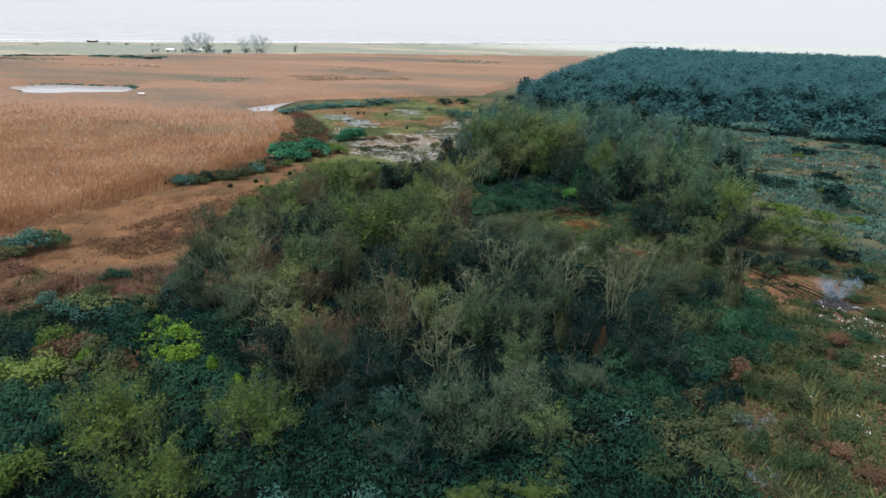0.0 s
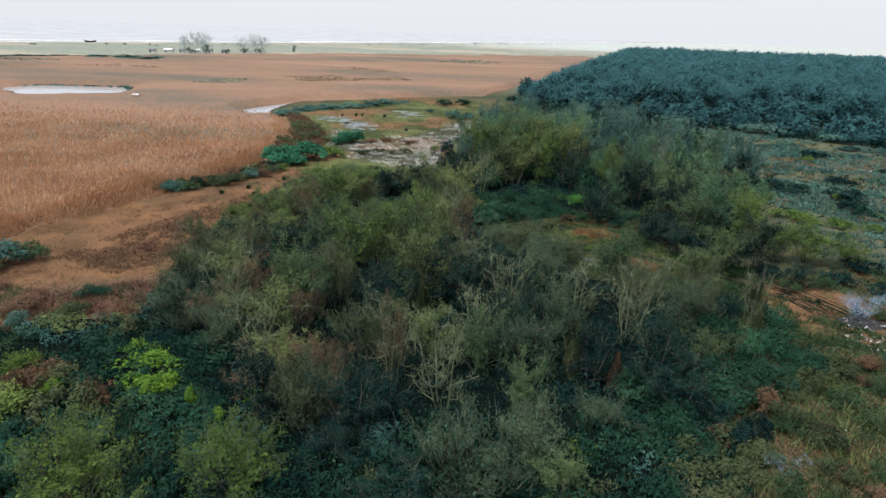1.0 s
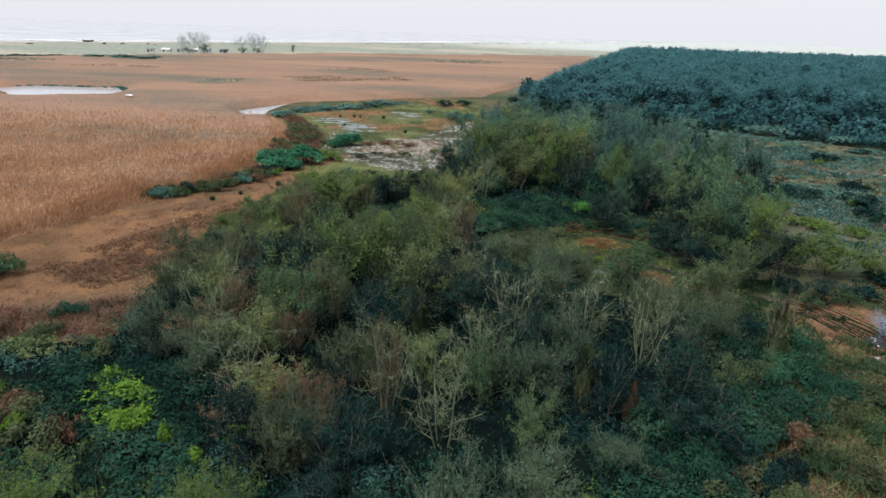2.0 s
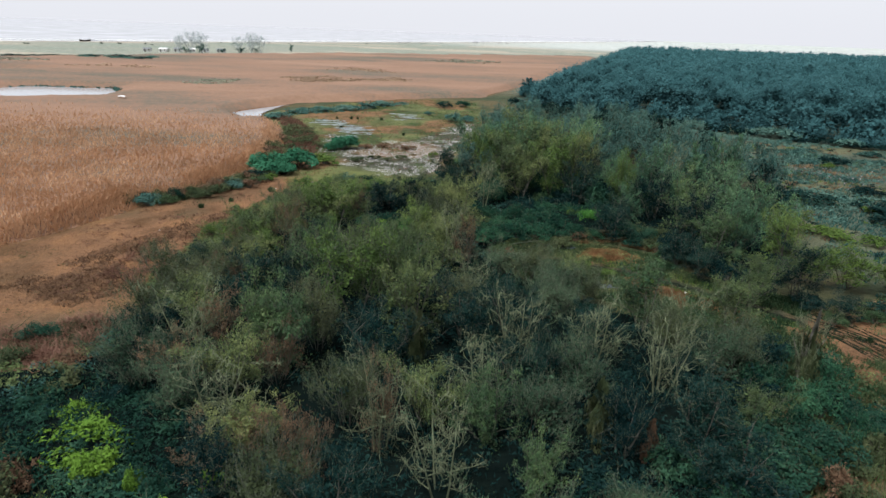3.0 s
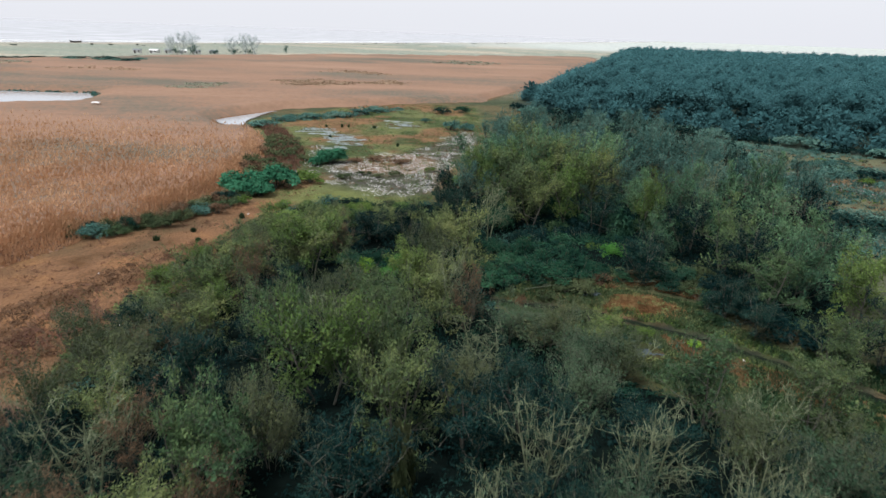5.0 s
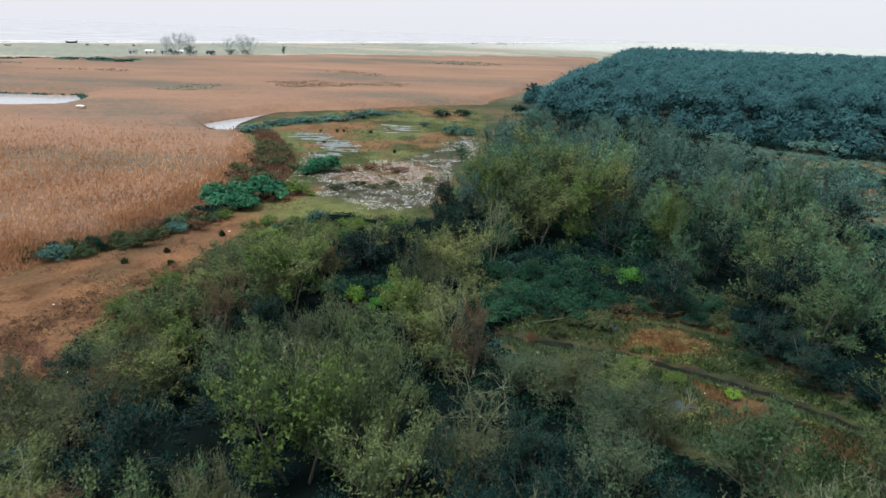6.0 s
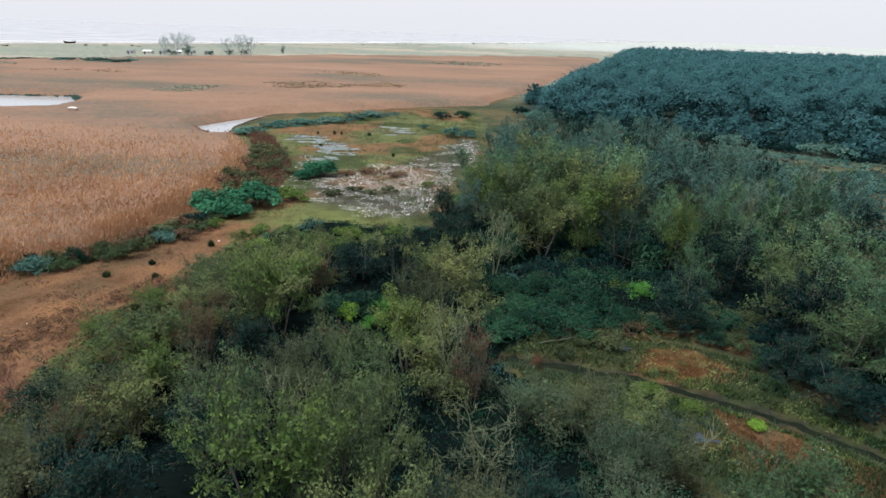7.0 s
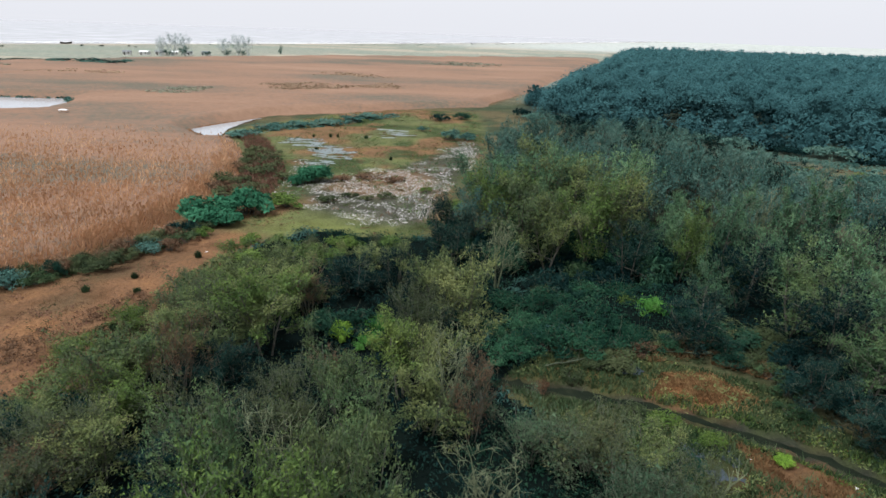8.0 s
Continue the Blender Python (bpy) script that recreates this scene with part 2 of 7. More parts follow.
def fbm(x, y, size, seed=0, octaves=3):
    """Smooth noise from 0 to 1 over the plan."""
    total, weight, amp = 0.0, 0.0, 1.0
    for o in range(octaves):
        u, v = np.asarray(x) / size + 91.7 * o, np.asarray(y) / size + 37.3 * o
        iu, iv = np.floor(u).astype(np.int64), np.floor(v).astype(np.int64)
        fu, fv = u - iu, v - iv
        fu, fv = fu * fu * (3 - 2 * fu), fv * fv * (3 - 2 * fv)
        a, b = lattice(iu, iv, seed + o), lattice(iu + 1, iv, seed + o)
        c, d = lattice(iu, iv + 1, seed + o), lattice(iu + 1, iv + 1, seed + o)
        total = total + amp * ((a * (1 - fu) + b * fu) * (1 - fv) + (c * (1 - fu) + d * fu) * fv)
        weight, amp, size = weight + amp, amp * 0.5, size * 0.5
    return total / weight


def inside(poly, x, y):
    x, y = np.asarray(x, float), np.asarray(y, float)
    res = np.zeros(x.shape, bool)
    for (x0, y0), (x1, y1) in zip(poly, poly[1:] + poly[:1]):
        cross = (y0 > y) != (y1 > y)
        res ^= cross & (x < (x1 - x0) * (y - y0) / ((y1 - y0) or 1e-9) + x0)
    return res


def edge_distance(poly, x, y, closed=True):
    x, y = np.asarray(x, float), np.asarray(y, float)
    best = np.full(x.shape, 1e9)
    ends = poly[1:] + poly[:1] if closed else poly[1:]
    for (x0, y0), (x1, y1) in zip(poly, ends):
        dx, dy = x1 - x0, y1 - y0
        s = np.clip(((x - x0) * dx + (y - y0) * dy) / (dx * dx + dy * dy + 1e-9), 0, 1)
        best = np.minimum(best, np.hypot(x - x0 - s * dx, y - y0 - s * dy))
    return best


def depth_in(poly, x, y):
    """Metres inside the outline (negative outside)."""
    d = edge_distance(poly, x, y)
    return np.where(inside(poly, x, y), d, -d)


def smooth(a, b, v):
    s = np.clip((v - a) / (b - a), 0, 1)
    return s * s * (3 - 2 * s)


def mesh_of(name, verts, faces, mat, soft=False):
    """A mesh from arrays; faces is an (n, 3) or (n, 4) array."""
    verts, faces = np.asarray(verts, np.float32), np.asarray(faces, np.int32)
    me = bpy.data.meshes.new(name)
    k = faces.shape[1]
    me.vertices.add(len(verts))
    me.vertices.foreach_set("co", verts.ravel())
    me.loops.add(faces.size)
    me.loops.foreach_set("vertex_index", faces.ravel())
    me.polygons.add(len(faces))
    me.polygons.foreach_set("loop_start", np.arange(0, faces.size, k, dtype=np.int32))
    me.update(calc_edges=True)
    if soft:
        me.polygons.foreach_set("use_smooth", np.ones(len(faces), bool))
    me.materials.append(mat)
    return me


def thing(name, label, category, group="", kind=""):
    return tagged(new(name), label, category, group, kind)


def part(name, mesh, parent, label=""):
    ob = new(name, mesh)
    ob.parent = parent
    return tagged(ob, label)


def bm_mesh(name, bm, mat):
    me = bpy.data.meshes.new(name)
    bm.to_mesh(me)
    bm.free()
    me.materials.append(mat)
    return me


def leaf_cloud(centres, size, aspect=0.55, up=0.3, face=None):
    """One leaf (a triangle) at each centre, turned at random, tending to lie flat or to face a given way."""
    c = np.asarray(centres, float)
    k = len(c)
    nrm = rng.normal(size=(k, 3))
    nrm[:, 2] = np.abs(nrm[:, 2]) + up
    if face is not None:
        nrm = nrm * 0.75 + face
    nrm /= np.linalg.norm(nrm, axis=1)[:, None]
    a = np.cross(nrm, rng.normal(size=(k, 3)))
    a /= np.linalg.norm(a, axis=1)[:, None] + 1e-9
    b = np.cross(nrm, a)
    s = (np.asarray(size) * rng.uniform(0.6, 1.35, k))[:, None]
    v = np.stack([c - a * s * 0.5 - b * s * aspect * 0.5, c - a * s * 0.4 + b * s * aspect * 0.5, c + a * s * 0.6], 1).reshape(-1, 3)
    return v, np.arange(3 * k).reshape(-1, 3)


def tubes(segments, sides=4):
    """Tapered limbs: segments of (start, end, r0, r1) as one array of vertices and quads."""
    S = np.asarray(segments, float)
    p, q, r0, r1 = S[:, 0:3], S[:, 3:6], S[:, 6], S[:, 7]
    d = q - p
    d /= np.linalg.norm(d, axis=1)[:, None] + 1e-9
    ref = np.where(np.abs(d[:, 2:3]) > 0.9, np.array([[1.0, 0, 0]]), np.array([[0, 0, 1.0]]))
    u = np.cross(d, ref)
    u /= np.linalg.norm(u, axis=1)[:, None] + 1e-9
    w = np.cross(d, u)
    rings = []
    for base, r in ((p, r0), (q, r1)):
        for i in range(sides):
            a = 2 * math.pi * i / sides
            rings.append(base + r[:, None] * (u * math.cos(a) + w * math.sin(a)))
    v = np.stack(rings, 1)
    k = len(S)
    f = []
    for i in range(sides):
        j = (i + 1) % sides
        f.append(np.stack([np.arange(k) * 2 * sides + o for o in (i, j, sides + j, sides + i)], 1))
    return v.reshape(-1, 3), np.concatenate(f)


def cones(segments):
    """Thin pointed twigs: three faces each."""
    S = np.asarray(segments, float)
    v, _ = tubes(S, 3)
    v = v.reshape(-1, 6, 3)[:, :3]
    v = np.concatenate([v, S[:, None, 3:6]], 1)
    i = np.arange(len(S))[:, None] * 4
    f = np.concatenate([i + np.array([[0, 1, 3]]), i + np.array([[1, 2, 3]]), i + np.array([[2, 0, 3]])])
    return v.reshape(-1, 3), f


def grow(seed, height, radius, stems, limbs_each, sprays, twigs_each, thick, low=0.25, spread=1.0, upright=0.35):
    """Stems that fork into limbs, sprays and twigs. Returns wood for tubes, wood for cones, and the spray ends."""
    r = random.Random(seed)
    wood, fine, ends = [], [], []

    def run(p, d, length, r0, r1, pieces, wander):
        path = [p]
        for k in range(pieces):
            d = (d + Vector((r.gauss(0, wander), r.gauss(0, wander), r.gauss(0.03, wander * 0.6)))).normalized()
            q = p + d * (length / pieces)
            wood.append((*p, *q, r0 + (r1 - r0) * k / pieces, r0 + (r1 - r0) * (k + 1) / pieces))
            p = q
            path.append(p)
        return path, d

    for s in range(stems):
        a = 2 * math.pi * (s + r.uniform(0.2, 0.8)) / stems
        lean = r.uniform(0.15, 0.5) * spread if stems > 1 else r.uniform(0.0, 0.15)
        root = Vector((0.2 * math.cos(a), 0.2 * math.sin(a), -0.15)) if stems > 1 else Vector((0, 0, -0.15))
        path, d = run(root, Vector((math.cos(a) * lean, math.sin(a) * lean, 1)).normalized(), height * r.uniform(0.66, 0.92), thick * r.uniform(0.75, 1.1), thick * 0.22, 5, 0.12)
        for k in range(limbs_each):
            u = low + (1 - low) * (k + r.random()) / limbs_each
            j = min(int(u * 5), 4)
            p = path[j].lerp(path[j + 1], u * 5 - j)
            b = r.uniform(0, 2 * math.pi)
            side = Vector((math.cos(b), math.sin(b), upright + r.gauss(0.1, 0.3))).normalized()
            length = radius * r.uniform(0.55, 1.1) * (1.15 - 0.75 * max(0.0, u - 0.35))
            lp, ld = run(p, side, length, thick * 0.42 * (1.2 - u), thick * 0.10, 3, 0.2)
            for m in range(sprays):
                w = (m + r.uniform(0.4, 1.0)) / sprays
                jj = min(int(w * 3), 2)
                q = lp[jj].lerp(lp[jj + 1], min(1.0, w * 3 - jj))
                sd = (ld * 0.6 + Vector((r.gauss(0, 0.6), r.gauss(0, 0.6), r.gauss(upright, 0.4)))).normalized()
                e = q + sd * length * r.uniform(0.22, 0.45)
                fine.append((*q, *e, max(0.014, thick * 0.17), 0))
                ends.append(tuple(e))
                for _ in range(twigs_each):
                    o = q.lerp(e, r.uniform(0.2, 0.95))
                    t = o + (sd * 0.5 + Vector((r.gauss(0, 0.6), r.gauss(0, 0.6), r.gauss(upright, 0.5)))).normalized() * r.uniform(0.3, 0.85) * length * 0.42
                    fine.append((*o, *t, 0.015, 0))
            ends.append(tuple(lp[-1]))
        ends.append(tuple(path[-1]))
    E = np.array(ends)
    k = radius / max(np.percentile(np.hypot(E[:, 0], E[:, 1]), 90), 0.1) * 0.86
    kz = (height - 0.45) / np.percentile(E[:, 2], 98)
    sc = np.array([k, k, kz, k, k, kz, 1, 1])
    return np.array(wood) * sc, np.array(fine) * sc, E * np.array([k, k, kz])


def clump_leaves(ends, count, size, clump, flat=0.7):
    """Leaves on the rounded upper side of a clump at each spray end, with a few loose ones between."""
    w = rng.uniform(0.3, 1.0, len(ends))
    w /= w.sum()
    which = rng.choice(len(ends), count, p=w)
    rad = clump * rng.uniform(0.6, 1.35, len(ends))[which]
    d = rng.normal(size=(count, 3))
    d[:, 2] = np.abs(d[:, 2]) * 1.1 - 0.35
    d /= np.linalg.norm(d, axis=1)[:, None]
    reach = rng.uniform(0.55, 1.08, count) ** 0.6
    loose = rng.random(count) < 0.12
    reach = np.where(loose, rng.uniform(1.0, 1.5, count), reach)
    c = ends[which] + d * (rad * reach)[:, None] * np.array([1, 1, flat])
    return leaf_cloud(c, size * 1.4, 0.42, 0.1, d * 1.1)


def leafy_shoots(ends, shoots, each, length, size, up=0.5, spread=0.10, narrow=0.42, droop=0.12):
    """Thin shoots that spring from the spray ends, each set with narrow leaves. Returns leaves and wood for cones."""
    mid = ends.mean(0) * np.array([1, 1, 0.55])
    o = ends[rng.integers(0, len(ends), shoots)] + rng.normal(size=(shoots, 3)) * 0.22
    out = o - mid
    out /= np.linalg.norm(out, axis=1)[:, None] + 1e-9
    d = out * 0.75 + np.array([0, 0, up]) + rng.normal(size=(shoots, 3)) * 0.42
    d /= np.linalg.norm(d, axis=1)[:, None]
    L = (length * rng.uniform(0.45, 1.35, shoots))[:, None]
    start = o - d * L * 0.55
    tip = start + d * L - np.array([0, 0, droop]) * L
    t = rng.uniform(0.12, 1.04, (shoots, each))[..., None]
    p = start[:, None] + (d * L)[:, None] * t - np.array([0, 0, droop]) * L[:, None] * t ** 2 + rng.normal(size=(shoots, each, 3)) * spread * (0.6 + 0.8 * t)
    a = d[:, None] + rng.normal(size=(shoots, each, 3)) * 0.55
    a /= np.linalg.norm(a, axis=2)[..., None]
    b = np.cross(a, out[:, None] + np.array([0, 0, 0.5]) + rng.normal(size=(shoots, each, 3)) * 0.6)
    b /= np.linalg.norm(b, axis=2)[..., None] + 1e-9
    q = size * rng.uniform(0.55, 1.4, (shoots, each))[..., None]
    w = q * narrow * 0.5
    v = np.stack([p - a * q * 0.4 - b * w, p - a * q * 0.3 + b * w, p + a * q * 0.6], 2).reshape(-1, 3)
    wood = np.concatenate([start, tip, np.full((shoots, 1), 0.016), np.zeros((shoots, 1))], 1)
    return v, np.arange(len(v)).reshape(-1, 3), wood


def inner_leaves(ends, count, clump):
    """The dense inside of a crown."""
    mid = ends.mean(0)
    e = ends[rng.integers(0, len(ends), count)]
    e = mid + (e - mid) * rng.uniform(0.4, 0.85, (count, 1)) - np.array([0, 0, clump * 0.5]) + rng.normal(size=(count, 3)) * clump * 0.3
    return leaf_cloud(e, clump * 0.38, 0.7, 0.2)


KINDS = {
    # name: leaf material, shoots near and far, leaves on each, shoot length, leaf size, up, stems, limbs, sprays, twigs, thick, low, upright, label
    "olive": (M_OLIVE, 303, 184, 18, 1.15, 0.185, 0.45, 3, 8, 3, 3, 0.10, 0.16, 0.3, "olive-green leafy tree of wet woodland with grey limbs"),
    "elm": (M_ELM, 303, 193, 18, 1.15, 0.185, 0.45, 3, 8, 3, 3, 0.10, 0.12, 0.3, "tall green leafy tree with rounded crown and grey limbs"),
    "moss": (M_MOSS, 285, 174, 18, 1.1, 0.176, 0.4, 3, 8, 3, 3, 0.10, 0.2, 0.3, "dull green tree with thin leaves and grey limbs"),
    "grey": (M_GREY, 257, 193, 17, 1.2, 0.176, 0.5, 3, 8, 3, 3, 0.10, 0.16, 0.3, "grey-green tree with thin leaves paled for distance haze"),
    "dark": (M_DARK, 276, 184, 18, 0.95, 0.185, 0.2, 3, 8, 3, 2, 0.10, 0.12, 0.2, "dark green dense tree growing in the thicket"),
    "yellow": (M_YELLOW, 285, 174, 18, 1.1, 0.176, 0.6, 2, 9, 3, 3, 0.11, 0.3, 0.45, "tree with leaves turning yellow-green in autumn"),
    "willow": (M_WILLOW, 423, 239, 17, 1.05, 0.143, 0.9, 6, 6, 3, 2, 0.06, 0.15, 0.7, "round bushy willow with pale yellow-green leaves"),
    "bare": (M_BRUSH, 110, 73, 7, 1.45, 0.13, 0.35, 3, 7, 4, 4, 0.095, 0.34, 0.06, "nearly bare tree with pale grey twigs and few leaves"),
    "shore": (M_GREY, 184, 184, 5, 1.5, 0.13, 0.6, 4, 9, 4, 4, 0.09, 0.2, 0.5, "thin tree with few leaves near the beach, bark paled for haze"),
    "russet": (M_RUSSET, 240, 150, 18, 1.05, 0.143, 0.5, 4, 6, 3, 3, 0.08, 0.2, 0.5, "small tree with withered red-brown leaves"),
    "thicket": (M_TAN, 386, 211, 12, 1.5, 0.143, 1.2, 7, 6, 3, 3, 0.05, 0.2, 0.55, "brownish grey-green thicket of thin upright stems"),
    "brush": (M_BRUSH, 386, 211, 12, 1.5, 0.143, 1.2, 7, 6, 3, 3, 0.05, 0.2, 0.55, "dull grey-green brush of thin upright stems"),
}
STOCK = {}


def stock_tree(kind, variant, near):
    """A tree seven metres high with a crown three metres in radius; its copies are stretched to size."""
    key = (kind, variant, near)
    if key in STOCK:
        return STOCK[key]
    mat, shoots, fewer, each, length, size, up, stems, limbs, sprays, twigs, thick, low, upright, label = KINDS[kind]
    if not near:
        shoots, size = fewer, size * 1.35
    else:
        shoots, size = int(shoots * 1.25), size * 0.85
    h, rad = 7.0, 3.0
    wood, fine, ends = grow(hash_name(kind) + variant * 17 + near, h, rad, stems, limbs, sprays, twigs, thick, low, 1.0, upright)
    v, f, extra = leafy_shoots(ends, shoots, each, length, size, up)
    if kind not in ("bare", "russet", "shore"):
        w, g = inner_leaves(ends, 620 if near else 300, 0.6)
        v, f = np.concatenate([v, w]), np.concatenate([f, g + len(v)])
    name = {"bare": "bare_tree", "shore": "bare_tree", "thicket": "tall_shrub", "brush": "tall_shrub", "willow": "willow_bush"}.get(kind, "tree")
    top = thing(name, label, "shrub" if kind in ("thicket", "willow", "brush") else "tree", group="trees of the near wood")
    lv, lf = tubes(wood, 4)
    if kind == "bare":
        fine[:, 6:8] *= 1.5
    tv, tf = cones(np.concatenate([fine, extra]))
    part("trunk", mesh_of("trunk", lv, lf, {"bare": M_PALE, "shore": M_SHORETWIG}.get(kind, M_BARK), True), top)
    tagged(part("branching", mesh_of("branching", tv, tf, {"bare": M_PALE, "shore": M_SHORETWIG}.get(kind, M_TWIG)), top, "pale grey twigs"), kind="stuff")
    part("crown", mesh_of("crown", v, f, mat), top)
    STOCK[key] = [top, False]
    return STOCK[key]


def hash_name(s):
    return sum(ord(c) * (i + 3) for i, c in enumerate(s))


turn = random.Random(11)


def tree(kind, x, y, h, r, z=0.0):
    entry = stock_tree(kind, turn.randrange(3), (y < 98 and x < 36) or (y < 110 and x < 24))
    m = Matrix.Translation((x, y, z - 0.05)) @ Matrix.Rotation(turn.uniform(0, 6.28), 4, "Z") @ Matrix.Diagonal((r / 2.85, r / 2.85, h / 7.0, 1))
    if entry[1]:
        s = entry[0].scale
        return copy_thing(entry[0], m @ Matrix.Diagonal((1 / s[0], 1 / s[1], 1 / s[2], 1)))
    entry[0].matrix_basis, entry[1] = m, True
    return entry[0]


# ---- the plan ----
REEDS = [(-420, 52), (-90, 52), (-46, 60), (-43.5, 69), (-39.5, 79), (-38.4, 87), (-34.2, 93), (-31.4, 101), (-30.6, 115), (-31.8, 128), (-36, 148),
         (-43, 163), (-50, 178), (-46, 200), (-28, 211), (-4, 229), (12, 236), (33, 290), (64, 391), (140, 640), (160, 734), (-95, 559), (-188, 433), (-240, 343), (-420, 300)]
POND_WEST = [(-119, 184), (-146, 210), (-139, 222), (-112, 224), (-104, 212), (-103, 194)]
POND_EAST = [(-47, 163), (-56, 175), (-53, 185), (-49, 192), (-46.4, 196.6), (-45.9, 196.2), (-47.4, 193), (-48.2, 188), (-48.5, 176)]
POND_FAR = [(-200, 268), (-210, 281), (-190, 288), (-176, 282), (-180, 271)]
MARSH = [(-47, 176), (-40, 191), (-24, 216), (-6, 224), (9, 221), (9, 158), (2, 130), (-2, 104), (-12, 105), (-23, 105), (-29, 112), (-31, 128), (-36, 150)]
LITTER = [(-19, 128), (-16, 113), (-6, 108), (-2, 112), (0, 126), (7, 160), (5, 170), (-3, 150), (-8, 140), (-12, 138)]
DRYFIELD = [(-60, 54), (-46, 60), (-43, 69), (-39, 80), (-38, 86), (-33, 92), (-27, 103), (-22, 106), (-21, 96), (-23, 84), (-25, 76), (-25, 66), (-26, 55), (-34, 53), (-60, 51)]
WOOD_A = [(-21, 45), (-23.5, 60), (-23, 75), (-21.5, 86), (-19.5, 95), (-13, 100), (-2, 100), (4, 94), (3, 82), (2, 72), (1, 66), (9, 60), (16, 57), (20, 48), (13, 36), (3, 31), (-8, 33)]
WOOD_B = [(2, 100), (5, 91), (17, 91), (22, 80), (28, 72), (31, 66), (38, 74), (42, 90), (50, 108), (52, 140), (40, 165), (22, 168), (12, 155), (6, 125)]
CLEARING = [(4, 74), (8, 78), (16, 77), (22, 74), (26, 66), (30, 58), (36, 48), (34, 42), (24, 46), (18, 58), (8, 66)]
MOUND = [(14, 72.6), (16, 75), (19, 75), (21.5, 72), (18, 71)]
FURROW = [(27.5, 60.5), (35.5, 61), (38.5, 57), (38.5, 51), (34, 46.5), (29.6, 46.4), (27.8, 51), (27.2, 56)]
TRACK = [(4, 74), (8.5, 72.8), (13.7, 71.4), (18.1, 69), (22, 66.7), (26, 63), (31, 58)]
WOODS = [(21, 224), (37, 195), (57, 180), (80, 160), (104, 148), (160, 128), (240, 120), (900, 300), (1400, 520), (1300, 900), (700, 960), (420, 940), (245, 960), (186, 760), (70, 391), (36, 280)]
SHORE = [(-900, 250), (-560, 450), (-401, 579), (-280, 780), (-97, 1120), (200, 1700), (800, 3000), (1500, 4500)]


def shore_depth(x, y):
    """Metres seaward of the shoreline (negative on land)."""
    d = edge_distance(SHORE, x, y, closed=False)
    sea = SHORE + [(1500, 9000), (-9000, 9000), (-9000, 250)]
    return np.where(inside(sea, x, y), d, -d)


def ground_height(x, y):
    h = 0.22 * (fbm(x, y, 9, 3) - 0.5) + 0.5 * (fbm(x, y, 38, 5) - 0.5)
    flat = smooth(-3, 3, depth_in(MARSH, x, y)) + smooth(0, 8, shore_depth(x, y) + 30)
    h = h * (1 - 0.8 * np.clip(flat, 0, 1))
    near = edge_distance(TRACK, x, y, closed=False)
    h = h + 0.35 * smooth(-0.4, 1.6, depth_in(MOUND, x, y)) * (0.6 + 0.8 * fbm(x, y, 1.6, 7))
    h = h * (1 - 0.85 * smooth(3.0, 1.3, near)) - 0.22 * smooth(1.6, 0.7, near)
    for pond in (POND_WEST, POND_EAST, POND_FAR):
        h = h - 0.5 * smooth(-2, 2, depth_in(pond, x, y))
    return h - 1.2 * smooth(-12, 30, shore_depth(x, y))


def spaced(lo, hi, step, far, rate):
    out, v, s = list(np.arange(lo, hi + step, step)), hi, step
    while v < far:
        s *= rate
        v += s
        out.append(v)
    return out


def blend(c, w, colour):
    return c * (1 - w[..., None]) + np.array(colour) * w[..., None]


